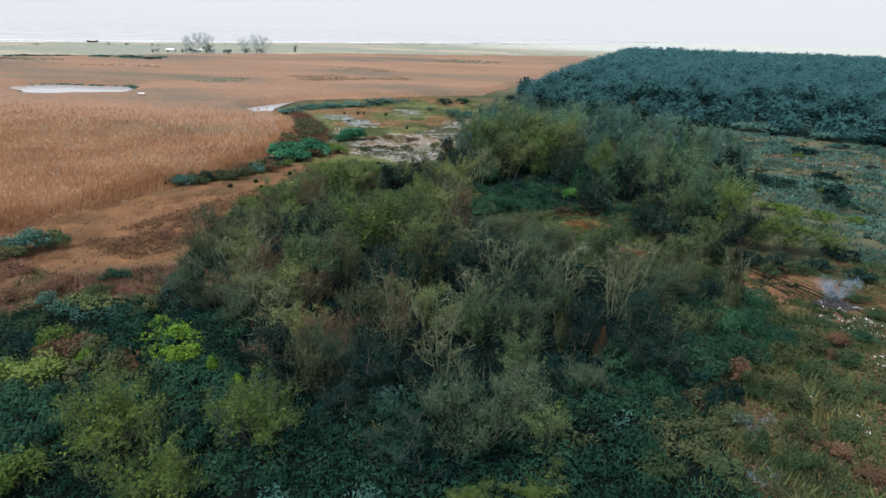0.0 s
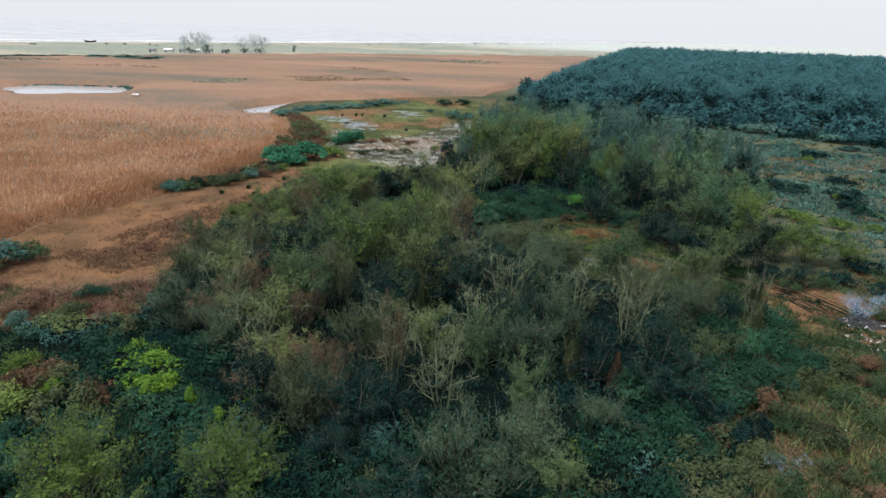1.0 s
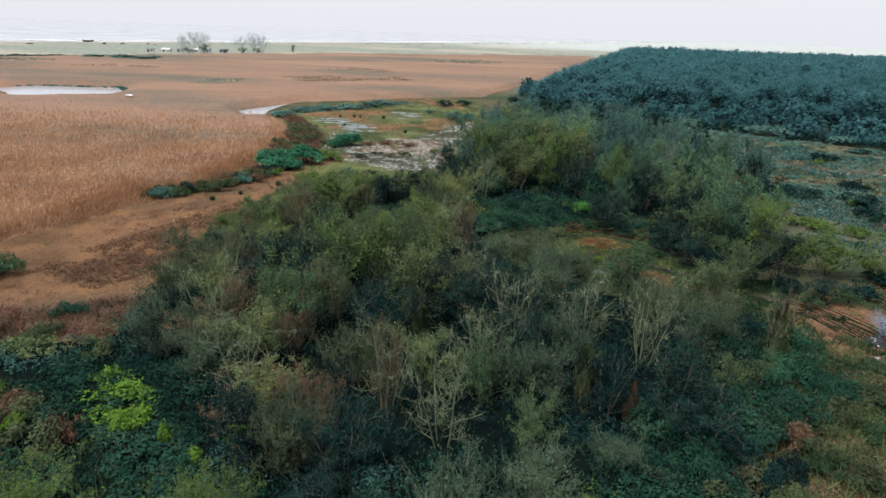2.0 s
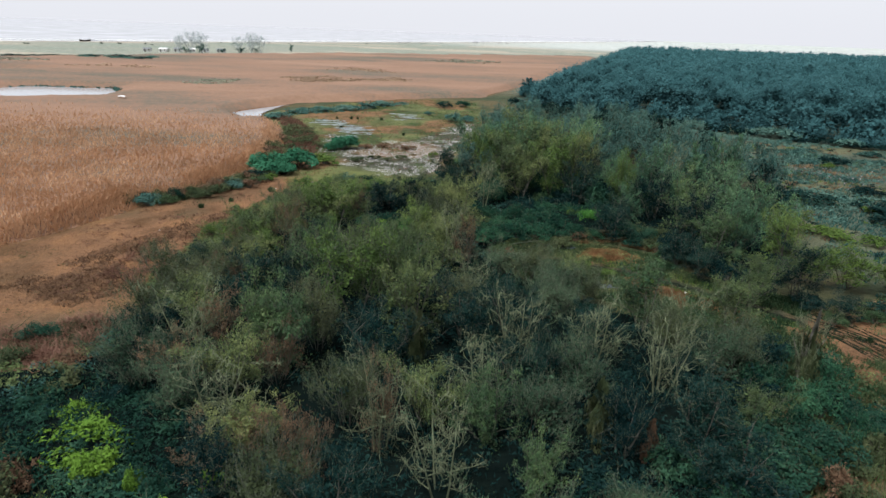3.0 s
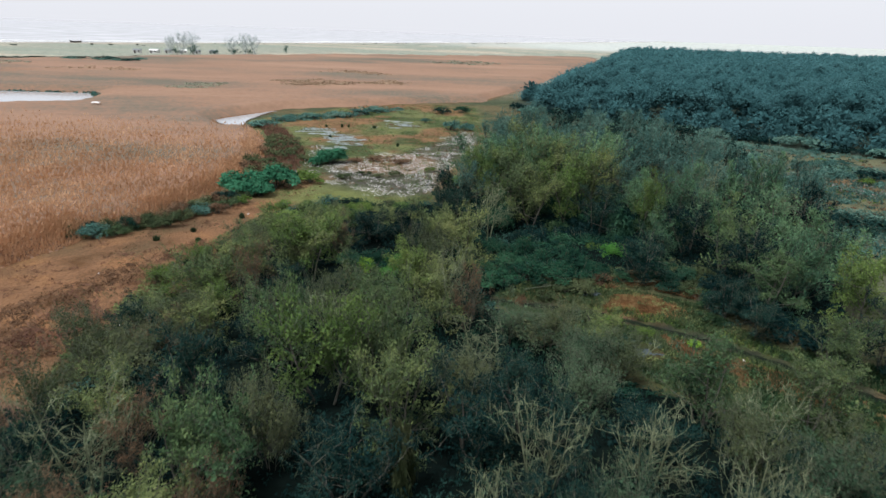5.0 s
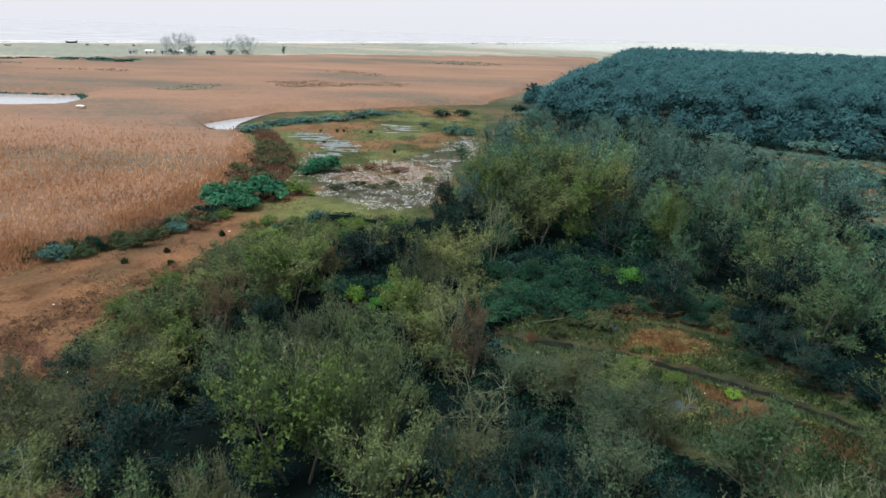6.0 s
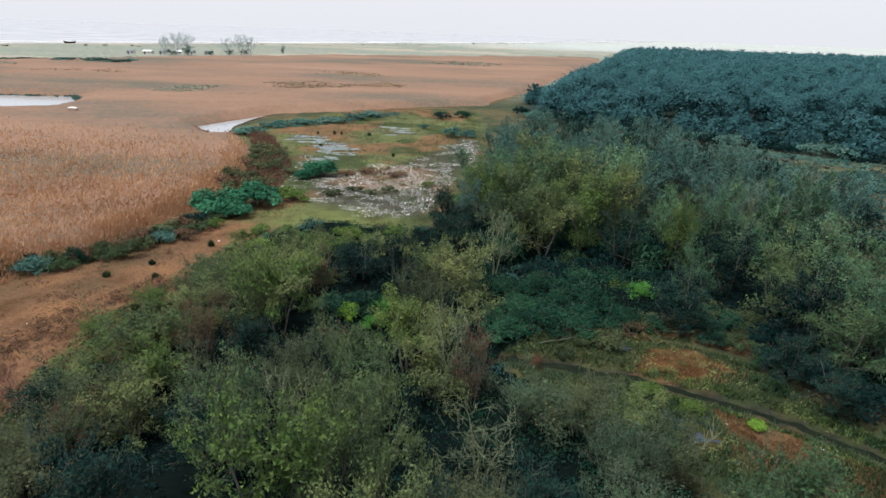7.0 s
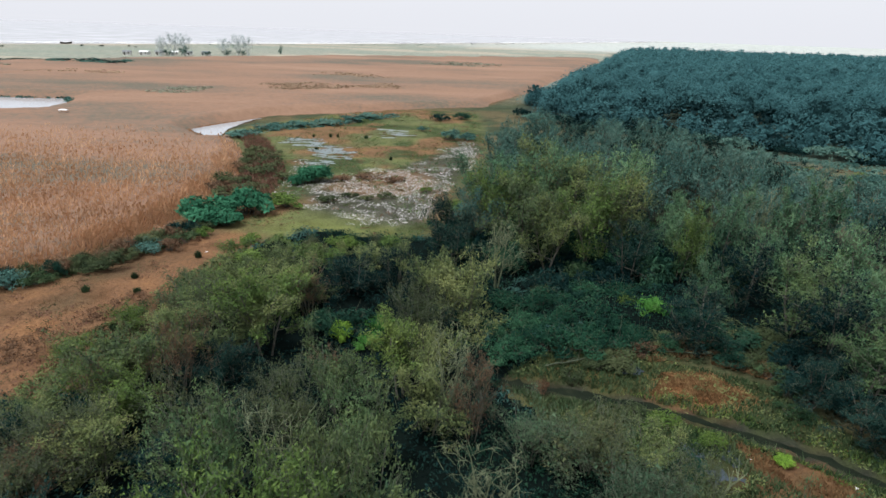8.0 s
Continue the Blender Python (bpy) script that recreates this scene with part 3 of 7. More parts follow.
def build_ground():
    right = spaced(-62, 62, 1.3, 6000, 1.09)
    left, v, s = [], -62.0, 1.3
    while v > -6000:
        s *= 1.09
        v -= s
        left.append(v)
    xs = np.array(left[::-1] + right)
    back, v, s = [], 12.0, 1.1
    while v > -600:
        s *= 1.3
        v -= s
        back.append(v)
    ys = np.array(back[::-1] + spaced(12, 190, 1.3, 6000, 1.07))
    X, Y = np.meshgrid(xs, ys)
    Z = ground_height(X, Y)
    wob = 6 * (fbm(X, Y, 14, 21) - 0.5)
    c = np.zeros(X.shape + (3,)) + np.array((0.074, 0.078, 0.042))
    c = blend(c, smooth(0.42, 0.6, fbm(X, Y, 12, 9)), (0.050, 0.066, 0.036))
    c = blend(c, smooth(0.5, 0.62, fbm(X, Y, 7, 13)) * 0.8, (0.115, 0.095, 0.052))
    c = blend(c, smooth(34, 50, X) * smooth(62, 76, Y), (0.080, 0.100, 0.075))
    c = blend(c, smooth(34, 50, X) * smooth(62, 76, Y) * smooth(0.5, 0.62, fbm(X, Y, 15, 17)), (0.11, 0.115, 0.07))
    weedy = [(-60, 36), (-60, 53), (-25, 55), (-22, 46), (-30, 40)]
    c = blend(c, smooth(-2, 2, depth_in(weedy, X, Y) + wob * 1.2), (0.17, 0.094, 0.066))
    c = blend(c, smooth(-3, 2, depth_in(DRYFIELD, X, Y) + wob * 0.5), (0.200, 0.108, 0.060))
    c = blend(c, smooth(-3, 2, depth_in(DRYFIELD, X, Y) + wob * 0.5) * smooth(0.5, 0.7, fbm(X, Y, 8, 31)), (0.125, 0.082, 0.047))
    streak = smooth(0.5, 0.68, fbm(X * 0.8 + Y * 0.5, Y * 0.45 - X * 0.4, 4.5, 33))
    c = blend(c, smooth(-3, 2, depth_in(DRYFIELD, X, Y) + wob * 0.5) * streak * 0.45, (0.105, 0.066, 0.038))
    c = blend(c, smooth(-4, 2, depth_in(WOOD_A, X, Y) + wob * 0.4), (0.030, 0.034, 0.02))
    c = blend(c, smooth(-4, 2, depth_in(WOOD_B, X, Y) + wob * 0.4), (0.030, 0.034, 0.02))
    c = blend(c, smooth(-1, 1.5, depth_in(REEDS, X, Y)), (0.16, 0.085, 0.045))
    mw = smooth(-2, 1.5, depth_in(MARSH, X, Y) + wob * 0.3)
    c = blend(c, mw, (0.118, 0.134, 0.058))
    c = blend(c, mw * smooth(0.45, 0.56, fbm(X, Y, 12, 41)), (0.18, 0.108, 0.058))
    c = blend(c, mw * smooth(0.56, 0.64, fbm(X, Y, 9, 43)), (0.055, 0.075, 0.03))
    c = blend(c, smooth(-2, 1.5, depth_in(LITTER, X, Y) + wob * 0.6), (0.075, 0.076, 0.060))
    c = blend(c, smooth(-2, 1, depth_in([(-17, 126), (-13, 138), (-5, 140), (-1, 132), (-3, 125), (-9, 122)], X, Y) + wob * 0.5) * 0.7, (0.20, 0.118, 0.068))
    c = blend(c, smooth(-3, 2, depth_in([(-24, 106), (-15, 113), (-6, 108), (-3, 103), (-12, 103)], X, Y) + 0.5 * wob) * (1 - 0.6 * smooth(0.45, 0.6, fbm(X, Y, 5, 45))), (0.155, 0.175, 0.062))
    cw = smooth(-2, 1.5, depth_in(CLEARING, X, Y) + wob * 0.4)
    c = blend(c, cw * 0.9, (0.042, 0.058, 0.024))
    c = blend(c, cw * smooth(0.52, 0.66, fbm(X, Y, 4, 35)) * 0.8, (0.090, 0.085, 0.032))
    c = blend(c, smooth(-1.0, 0.6, depth_in(MOUND, X, Y) + 0.2 * wob), (0.30, 0.140, 0.064))
    c = blend(c, smooth(-1.0, 1.5, depth_in(FURROW, X, Y) + 0.5 * wob), (0.165, 0.092, 0.052))
    c = blend(c, smooth(-1.0, 0.6, depth_in([(15.2, 69.2), (17.8, 68.2), (21, 66), (24.6, 62), (27, 58.5), (24.5, 57), (19, 61), (16.4, 64.6)], X, Y) + 0.3 * wob) * smooth(0.42, 0.58, fbm(X, Y, 3.5, 37)), (0.14, 0.078, 0.042))
    c = blend(c, smooth(1.0, 0.5, edge_distance(TRACK, X, Y, closed=False)), (0.03, 0.032, 0.026))
    sd = shore_depth(X, Y)
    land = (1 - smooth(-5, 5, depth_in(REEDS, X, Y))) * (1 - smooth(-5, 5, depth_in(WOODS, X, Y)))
    # the far flats are coloured pale in place of haze
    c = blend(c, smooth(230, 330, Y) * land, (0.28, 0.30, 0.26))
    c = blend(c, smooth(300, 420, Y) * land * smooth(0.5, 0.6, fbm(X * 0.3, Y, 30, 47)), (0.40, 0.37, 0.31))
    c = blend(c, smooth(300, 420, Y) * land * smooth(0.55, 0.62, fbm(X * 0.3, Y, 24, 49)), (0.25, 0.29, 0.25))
    # past the woods the ground colour fades towards haze white
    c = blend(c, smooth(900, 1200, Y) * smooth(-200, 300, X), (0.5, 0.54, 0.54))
    c = blend(c, smooth(-40, -12, sd) * smooth(200, 300, Y), (0.42, 0.38, 0.33))
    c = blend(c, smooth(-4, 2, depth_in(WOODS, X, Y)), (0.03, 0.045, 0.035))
    ny, nx = X.shape
    i = np.arange(ny * nx).reshape(ny, nx)
    f = np.stack([i[:-1, :-1], i[:-1, 1:], i[1:, 1:], i[1:, :-1]], -1).reshape(-1, 4)
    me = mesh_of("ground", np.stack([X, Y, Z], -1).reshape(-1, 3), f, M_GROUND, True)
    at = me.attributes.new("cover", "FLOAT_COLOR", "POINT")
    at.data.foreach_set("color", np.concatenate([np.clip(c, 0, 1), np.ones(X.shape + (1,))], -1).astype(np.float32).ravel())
    return tagged(new("ground", me), "flat coastal ground of dry grass, weeds, marsh and bare soil", "ground", kind="structure")


build_ground()


def flat_poly(name, poly, z, mat, label, category, jag=0.0):
    """A water sheet over a plan outline with a wandering edge."""
    pts = []
    for (x0, y0), (x1, y1) in zip(poly, poly[1:] + poly[:1]):
        k = max(1, int(math.hypot(x1 - x0, y1 - y0) / 1.5)) if jag else 1
        for j in range(k):
            x, y = x0 + (x1 - x0) * j / k, y0 + (y1 - y0) * j / k
            pts.append((x + jag * (fbm(x, y, 5, 51) - 0.5), y + jag * (fbm(x, y, 5, 53) - 0.5)))
    bm = bmesh.new()
    face = bm.faces.new([bm.verts.new((float(x), float(y), z)) for x, y in pts])
    bmesh.ops.triangulate(bm, faces=[face])
    return tagged(new(name, bm_mesh(name, bm, mat)), label, category, kind="structure")


def strip_mesh(name, line, lo, hi, z, mat):
    """A level strip that follows a line between two offsets to its left."""
    v = []
    for k, (x, y) in enumerate(line):
        a, b = line[max(k - 1, 0)], line[min(k + 1, len(line) - 1)]
        d = math.hypot(b[0] - a[0], b[1] - a[1])
        nx, ny = -(b[1] - a[1]) / d, (b[0] - a[0]) / d
        v += [(x + nx * lo[k % len(lo)], y + ny * lo[k % len(lo)], z), (x + nx * hi[k % len(hi)], y + ny * hi[k % len(hi)], z)]
    f = [(2 * k, 2 * k + 2, 2 * k + 3, 2 * k + 1) for k in range(len(line) - 1)]
    return mesh_of(name, v, f, mat)


flat_poly("water_sea", SHORE + [(1500, 5800), (-5800, 5800), (-5800, 250)], -0.15, M_SEA, "pale grey calm sea under white overcast sky", "sea")
long_shore = []
for (x0, y0), (x1, y1) in zip(SHORE[:-1], SHORE[1:]):
    for j in range(12):
        long_shore.append((x0 + (x1 - x0) * j / 12, y0 + (y1 - y0) * j / 12))
rs = random.Random(5)
for k, (a, b) in enumerate(((1, 7), (22, 27), (48, 56))):
    lo, hi = [a + rs.uniform(-2, 2) for _ in long_shore], [b + rs.uniform(-3, 4) for _ in long_shore]
    tagged(new("breaker", strip_mesh("breaker", long_shore, lo, hi, -0.05 + 0.01 * k, M_FOAM)), "white line of breaking surf along the beach", "surf", kind="structure")
flat_poly("water_pond", POND_WEST, -0.08, M_POND, "shallow pale pond among the reeds", "pond", 3.0)
flat_poly("water_pond", POND_FAR, -0.08, M_POND, "small pale pool far out in the reeds", "pond", 3.0)
flat_poly("water_creek", POND_EAST, -0.08, M_POND, "narrow creek and pool at the reed edge", "creek", 2.0)


# ---- reeds ----
def reed_height(x, y, soft=3.2):
    d = depth_in(REEDS, x, y) + 4.5 * (fbm(x, y, 7, 61) - 0.5)
    d = np.minimum(d, -depth_in(POND_WEST, x, y) - 0.5)
    d = np.minimum(d, -depth_in(POND_EAST, x, y) - 0.3)
    d = np.minimum(d, -depth_in(POND_FAR, x, y) - 0.5)
    return smooth(0, soft, d) * (1.75 + 0.9 * fbm(x, y, 22, 63))


def build_reeds():
    right = spaced(-62, 26, 1.1, 200, 1.08)
    left, v, s = [], -62.0, 1.1
    while v > -420:
        s *= 1.06
        v -= s
        left.append(v)
    X, Y = np.meshgrid(np.array(left[::-1] + right), np.array(spaced(52, 236, 1.1, 735, 1.06)))
    H = reed_height(X, Y, 5.0)
    Z = ground_height(X, Y) + np.where(H > 0.05, H * (0.66 + 0.22 * fbm(X, Y, 1.6, 65, 2)), -0.3)
    ny, nx = X.shape
    i = np.arange(ny * nx).reshape(ny, nx)
    keep = np.maximum.reduce([H[:-1, :-1], H[:-1, 1:], H[1:, 1:], H[1:, :-1]]) > 0.05
    f = np.stack([i[:-1, :-1], i[:-1, 1:], i[1:, 1:], i[1:, :-1]], -1)[keep]
    used = np.unique(f)
    back = np.full(ny * nx, -1)
    back[used] = np.arange(len(used))
    top = thing("reed_bed", "wide bed of dry orange-brown reeds standing in marsh", "reeds", kind="stuff")
    part("reed_mass", mesh_of("reed_mass", np.stack([X, Y, Z], -1).reshape(-1, 3)[used], back[f], M_REEDTOP, True), top)
    # single stalks, dense near the walk and thinning with distance
    k = 210000
    u = rng.uniform(0, 1, k)
    y = 54 + (u ** 1.5) * 190
    x = rng.uniform(-1, 1, k)
    x = np.where(x < 0.8, -30 - (x + 1) / 1.8 * (0.62 * y + 25), rng.uniform(-32, 40, k))
    # a thicker fringe where the bed ends
    kx, ky = rng.uniform(-62, -24, 260000), rng.uniform(54, 215, 260000)
    edge = depth_in(REEDS, kx, ky)
    fringe = (edge > -1.8) & (edge < 3.2) & (rng.random(260000) < np.clip(1.6 - ky / 160, 0.25, 1))
    x, y = np.concatenate([x, kx[fringe]]), np.concatenate([y, ky[fringe]])
    h = reed_height(x, y)
    ok = (h > 0.25) & (rng.random(len(y)) < 1.15 - 1.15 * smooth(85, 170, y))
    x, y, h = x[ok], y[ok], h[ok]
    far = np.clip((y - 90) / 260, 0, 1.0)
    n = len(x)
    tall = h * rng.uniform(0.86, 1.28, n)
    z = ground_height(x, y) - 0.05
    a = rng.uniform(0, math.pi, n)
    w = rng.uniform(0.045, 0.095, n) * (1 + 1.6 * far)
    lean = rng.normal(size=(n, 2)) * 0.13 * tall[:, None] + np.array([0.12, 0.05])
    base = np.stack([x, y, z], 1)
    side = np.stack([np.cos(a) * w, np.sin(a) * w, np.zeros(n)], 1)
    tip = base + np.stack([lean[:, 0], lean[:, 1], tall], 1)
    # a stalk with a drooping plume: lower blade and head as two triangles
    v = np.stack([base - side * 0.4, base + side * 0.4, tip, tip - side * 1.1 - np.array([0, 0, 0.42]), tip + side * 1.1 - np.array([0, 0, 0.5]), tip + lean_cap(lean)], 1)
    f = np.arange(6 * n).reshape(-1, 3)
    part("reed_stalks", mesh_of("reed_stalks", v.reshape(-1, 3), f, M_REED), top)


def lean_cap(lean):
    return np.concatenate([lean * 0.35, np.full((len(lean), 1), -0.02)], 1)


build_reeds()


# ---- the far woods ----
def lumpy_domes(x, y, h, r, foot, rings, sides, seed):
    """Rounded crowns as bumpy domes: one for each x, y, of height h and radius r, reaching down to foot."""
    n = len(x)
    t = np.linspace(0.0, 1.0, rings + 1)[1:]
    a = np.linspace(0, 2 * math.pi, sides, endpoint=False)
    T, A = np.meshgrid(t, a, indexing="ij")
    tilt = T * 1.75
    ring = np.sin(np.minimum(tilt, 1.62)) + 0.0 * A
    up = np.cos(tilt)
    px = x[:, None, None] + r[:, None, None] * ring * np.cos(A)
    py = y[:, None, None] + r[:, None, None] * ring * np.sin(A)
    lump = fbm(px + 13.7 * seed, py + up * 5.0, 2.6, seed, 2)
    k = 1 + 0.75 * (lump - 0.5)
    px = x[:, None, None] + r[:, None, None] * ring * np.cos(A) * k
    py = y[:, None, None] + r[:, None, None] * ring * np.sin(A) * k
    top = (h - r)[:, None, None]
    pz = top + r[:, None, None] * np.where(up > 0, up * k, up * 3.0)
    pz[:, -1] = foot[:, None]
    px[:, -1] = x[:, None] + (px[:, -1] - x[:, None]) * 0.55
    py[:, -1] = y[:, None] + (py[:, -1] - y[:, None]) * 0.55
    pz = np.maximum(pz, foot[:, None, None])
    rim = np.stack([px, py, pz], -1).reshape(n, -1, 3)
    apex = np.stack([x, y, h * 1.0], 1)[:, None]
    v = np.concatenate([apex, rim], 1)
    f = []
    for j in range(sides):
        f.append((0, 1 + j, 1 + (j + 1) % sides))
        for i in range(rings - 1):
            p, q = 1 + i * sides + j, 1 + i * sides + (j + 1) % sides
            f += [(p, p + sides, q), (q, p + sides, q + sides)]
    f = np.array(f)[None] + (np.arange(n) * v.shape[1])[:, None, None]
    return v.reshape(-1, 3), f.reshape(-1, 3)


def build_woods():
    top = thing("far_woods", "dense coastal woods with haze-blue tinted leaves, a closed canopy to the horizon", "woods", kind="stuff")
    V, F, base, DV, DF, dbase, CV, CF, cbase = [], [], 0, [], [], 0, [], [], 0
    for lo, hi, step, leaves, size, crown, lobes, rings, sides in ((118, 270, 7.4, 1000, 0.46, 4.6, 6, 2, 5), (270, 470, 8.6, 240, 0.85, 5.2, 5, 2, 5), (470, 960, 9.8, 30, 1.8, 5.8, 3, 2, 5)):
        xs, ys = np.meshgrid(np.arange(10, hi * 0.86 + 60, step), np.arange(lo, hi, step))
        x = (xs + rng.uniform(-0.5, 0.5, xs.shape) * step).ravel()
        y = (ys + rng.uniform(-0.5, 0.5, ys.shape) * step).ravel()
        ok = (depth_in(WOODS, x, y) > crown * 0.4) & (x < 0.84 * y + 30)
        x, y = x[ok], y[ok]
        n = len(x)
        edge = smooth(0, 26, depth_in(WOODS, x, y))
        h = (6.4 + 4.6 * edge) * rng.uniform(0.70, 1.20, n) + 2.5 * (fbm(x, y, 60, 71) - 0.5)
        r = crown * rng.uniform(0.62, 1.25, n)
        if lo < 200:
            # sprays deep in the nearest crowns, coloured dark to stand in for shade
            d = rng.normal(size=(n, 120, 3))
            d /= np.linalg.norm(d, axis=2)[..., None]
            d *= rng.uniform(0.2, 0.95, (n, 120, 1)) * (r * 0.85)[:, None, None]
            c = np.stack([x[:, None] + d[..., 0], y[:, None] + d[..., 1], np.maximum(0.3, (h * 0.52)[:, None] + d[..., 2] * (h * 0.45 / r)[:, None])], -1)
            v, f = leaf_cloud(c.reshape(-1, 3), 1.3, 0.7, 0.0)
        else:
            v, f = lumpy_domes(x, y, h - 3.2, r * 0.6, np.full(n, 0.3), 3, 6, 3)
        CV.append(v), CF.append(f + cbase)
        cbase += len(v)
        # each crown is a heap of rounded lobes; at the wood's edge some sit lower down
        d = rng.normal(size=(n, lobes, 3))
        d[..., 2] = np.abs(d[..., 2]) * 0.9 - 0.15
        d /= np.linalg.norm(d, axis=2)[..., None]
        lr = r[:, None] * rng.uniform(0.42, 0.72, (n, lobes))
        lx, ly = x[:, None] + d[..., 0] * r[:, None] * 0.6, y[:, None] + d[..., 1] * r[:, None] * 0.6
        lz = (h - r)[:, None] + d[..., 2] * r[:, None] * 0.52 + lr * 0.75
        low = (rng.random((n, lobes)) < 0.45) & (edge[:, None] < 0.7)
        lz = np.where(low, lz * rng.uniform(0.3, 0.9, (n, lobes)), lz)
        lz = np.maximum(lz, lr * 1.1)
        v, f = lumpy_domes(lx.ravel(), ly.ravel(), (lz - 0.52 * lr).ravel(), lr.ravel() * 0.48, (lz - lr * 1.0).ravel(), rings, sides, 5)
        if lo < 400:
            DV.append(v), DF.append(f + dbase)
            dbase += len(v)
        # loose leaves over the lobes
        k = rng.integers(0, lobes, (n, leaves))
        pick = np.arange(n)[:, None]
        e = rng.normal(size=(n, leaves, 3))
        e[..., 2] = np.abs(e[..., 2]) * 1.2 - 0.1
        e /= np.linalg.norm(e, axis=2)[..., None]
        rr = lr[pick, k] * rng.uniform(0.6, 1.25, (n, leaves))
        c = np.stack([lx[pick, k] + e[..., 0] * rr, ly[pick, k] + e[..., 1] * rr, lz[pick, k] - lr[pick, k] + e[..., 2] * rr], -1)
        # growth on the sides of the trees that stand at the edge
        side = (np.arange(leaves)[None] % 3 == 0) & (edge[:, None] < 0.7)
        a = np.arctan2(e[..., 1], e[..., 0])
        q = r[:, None] * rng.uniform(0.5, 0.85, (n, leaves))
        skirt = np.stack([x[:, None] + np.cos(a) * q, y[:, None] + np.sin(a) * q, (h - 0.8 * r)[:, None] * rng.uniform(0.03, 1.0, (n, leaves))], -1)
        c = np.where(side[..., None], skirt, c)
        v, f = leaf_cloud(c.reshape(-1, 3), size * np.where(side, 1.3, 1.0).ravel(), 0.6, 0.25, e.reshape(-1, 3) * 1.4)
        V.append(v), F.append(f + base)
        base += len(v)
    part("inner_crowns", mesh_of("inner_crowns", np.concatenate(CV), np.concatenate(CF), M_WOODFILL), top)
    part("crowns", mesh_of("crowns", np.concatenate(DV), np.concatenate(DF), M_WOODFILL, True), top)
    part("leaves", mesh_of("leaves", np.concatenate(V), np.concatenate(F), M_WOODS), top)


build_woods()

# ---- the near wood ----
tree("willow", -17.0, 27.2, 5.0, 3.0)
tree("willow", -9.6, 27.9, 5.0, 2.8)
tree("willow", -12.6, 23.1, 4.5, 2.4)
tree("willow", 1.9, 23.6, 2.3, 1.6)
tree("willow", 4.9, 24.3, 2.3, 1.6)
tree("brush", 1.6, 28.4, 5.4, 3.0)
tree("moss", 5.6, 27.8, 3.8, 1.7)
tree("dark", 14.9, 36.3, 4.5, 2.4)
tree("bare", -16.1, 47.0, 7.0, 2.8)
tree("bare", -11.8, 39.3, 7.0, 2.8)
tree("thicket", -7.1, 33.4, 5.6, 2.6)
tree("olive", -12.5, 43.6, 5.4, 2.4)
tree("russet", -8.4, 36.8, 5.0, 1.8)
tree("olive", -9.6, 38.2, 5.0, 2.2)
tree("thicket", -5.2, 41.4, 5.4, 2.2)
tree("russet", -11.2, 36.6, 4.2, 1.6)
tree("olive", -0.8, 41.2, 5.2, 2.2)
tree("russet", -6.2, 35.4, 5.4, 1.5)
tree("bare", -3.2, 38.2, 7.8, 1.9)
tree("bare", 0.1, 34.7, 7.4, 2.4)
tree("bare", 4.9, 47.2, 7.6, 2.3)
tree("dark", 5.2, 50.7, 6.3, 2.2)
tree("bare", 13.2, 43.7, 7.2, 2.4)
tree("yellow", -6.6, 55.1, 8.4, 3.0)
tree("olive", -3.0, 55.4, 8.4, 2.3)
tree("olive", -5.0, 58.6, 8.2, 2.4)
tree("thicket", -8.6, 50.0, 6.4, 2.2)
tree("moss", -11.8, 47.4, 7.2, 2.4)
tree("yellow", -11.7, 74.7, 7.2, 3.2)
tree("olive", -18.4, 69.4, 6.4, 3.2)
tree("olive", -0.6, 72.6, 5.4, 2.4)
tree("thicket", -19.3, 56.8, 4.6, 2.6)
tree("brush", -19.0, 45.2, 5.0, 2.8)
tree("brush", -14.8, 41.6, 5.0, 2.4)
tree("moss", -10.3, 47.6, 7.0, 3.0)
tree("olive", -2.2, 51.4, 7.2, 2.8)
tree("dark", 1.7, 50.9, 6.0, 2.8)
tree("dark", 10.6, 51.2, 4.3, 2.8)
tree("brush", 5.2, 40.4, 5.6, 2.8)
tree("olive", 18.2, 42.0, 4.2, 1.7)
tree("dark", 9.6, 38.5, 5.5, 2.0)
tree("moss", 2.4, 39.6, 5.8, 1.9)
tree("thicket", 20.2, 48.8, 5.2, 2.0)
tree("thicket", 15.4, 49.6, 5.8, 2.2)
tree("dark", 6.4, 45.2, 5.0, 1.8)
tree("dark", 14.3, 45.0, 4.4, 1.8)
tree("dark", 13.7, 39.3, 6.2, 2.6)
tree("brush", 18.7, 47.4, 5.4, 2.6)
tree("moss", 15.4, 54.6, 6.8, 2.8)
tree("dark", -4.6, 32.8, 5.5, 2.4)
tree("dark", -1.8, 26.8, 3.2, 2.2)
tree("dark", -5.6, 30.0, 3.6, 2.2)
tree("dark", -10.3, 33.8, 5.5, 2.4)
tree("bare", 41.4, 102.1, 10.5, 2.0)
tree("elm", 31.0, 73.2, 9.0, 2.8)
tree("yellow", 32.5, 67.8, 7.5, 3.0)
tree("willow", 38.6, 66.4, 4.6, 3.4)
tree("willow", 35.4, 66.4, 5.0, 2.8)
tree("willow", 42.5, 65.3, 2.8, 2.6)
tree("dark", 34.0, 59.2, 2.6, 2.0)
tree("elm", 5.4, 105.0, 9.6, 4.2)
tree("olive", 11.6, 108.5, 11.2, 5.0)
tree("grey", 21.5, 113.7, 9.6, 4.4)
tree("elm", 18.2, 104.0, 10.6, 4.6)
tree("olive", 8.4, 97.0, 9.4, 4.4)
tree("olive", 10.4, 93.4, 7.8, 3.2)
tree("yellow", 6.2, 100.6, 9.6, 3.4)
tree("olive", 17.8, 98.6, 9.6, 3.6)
tree("elm", 11.0, 103.6, 10.8, 3.8)
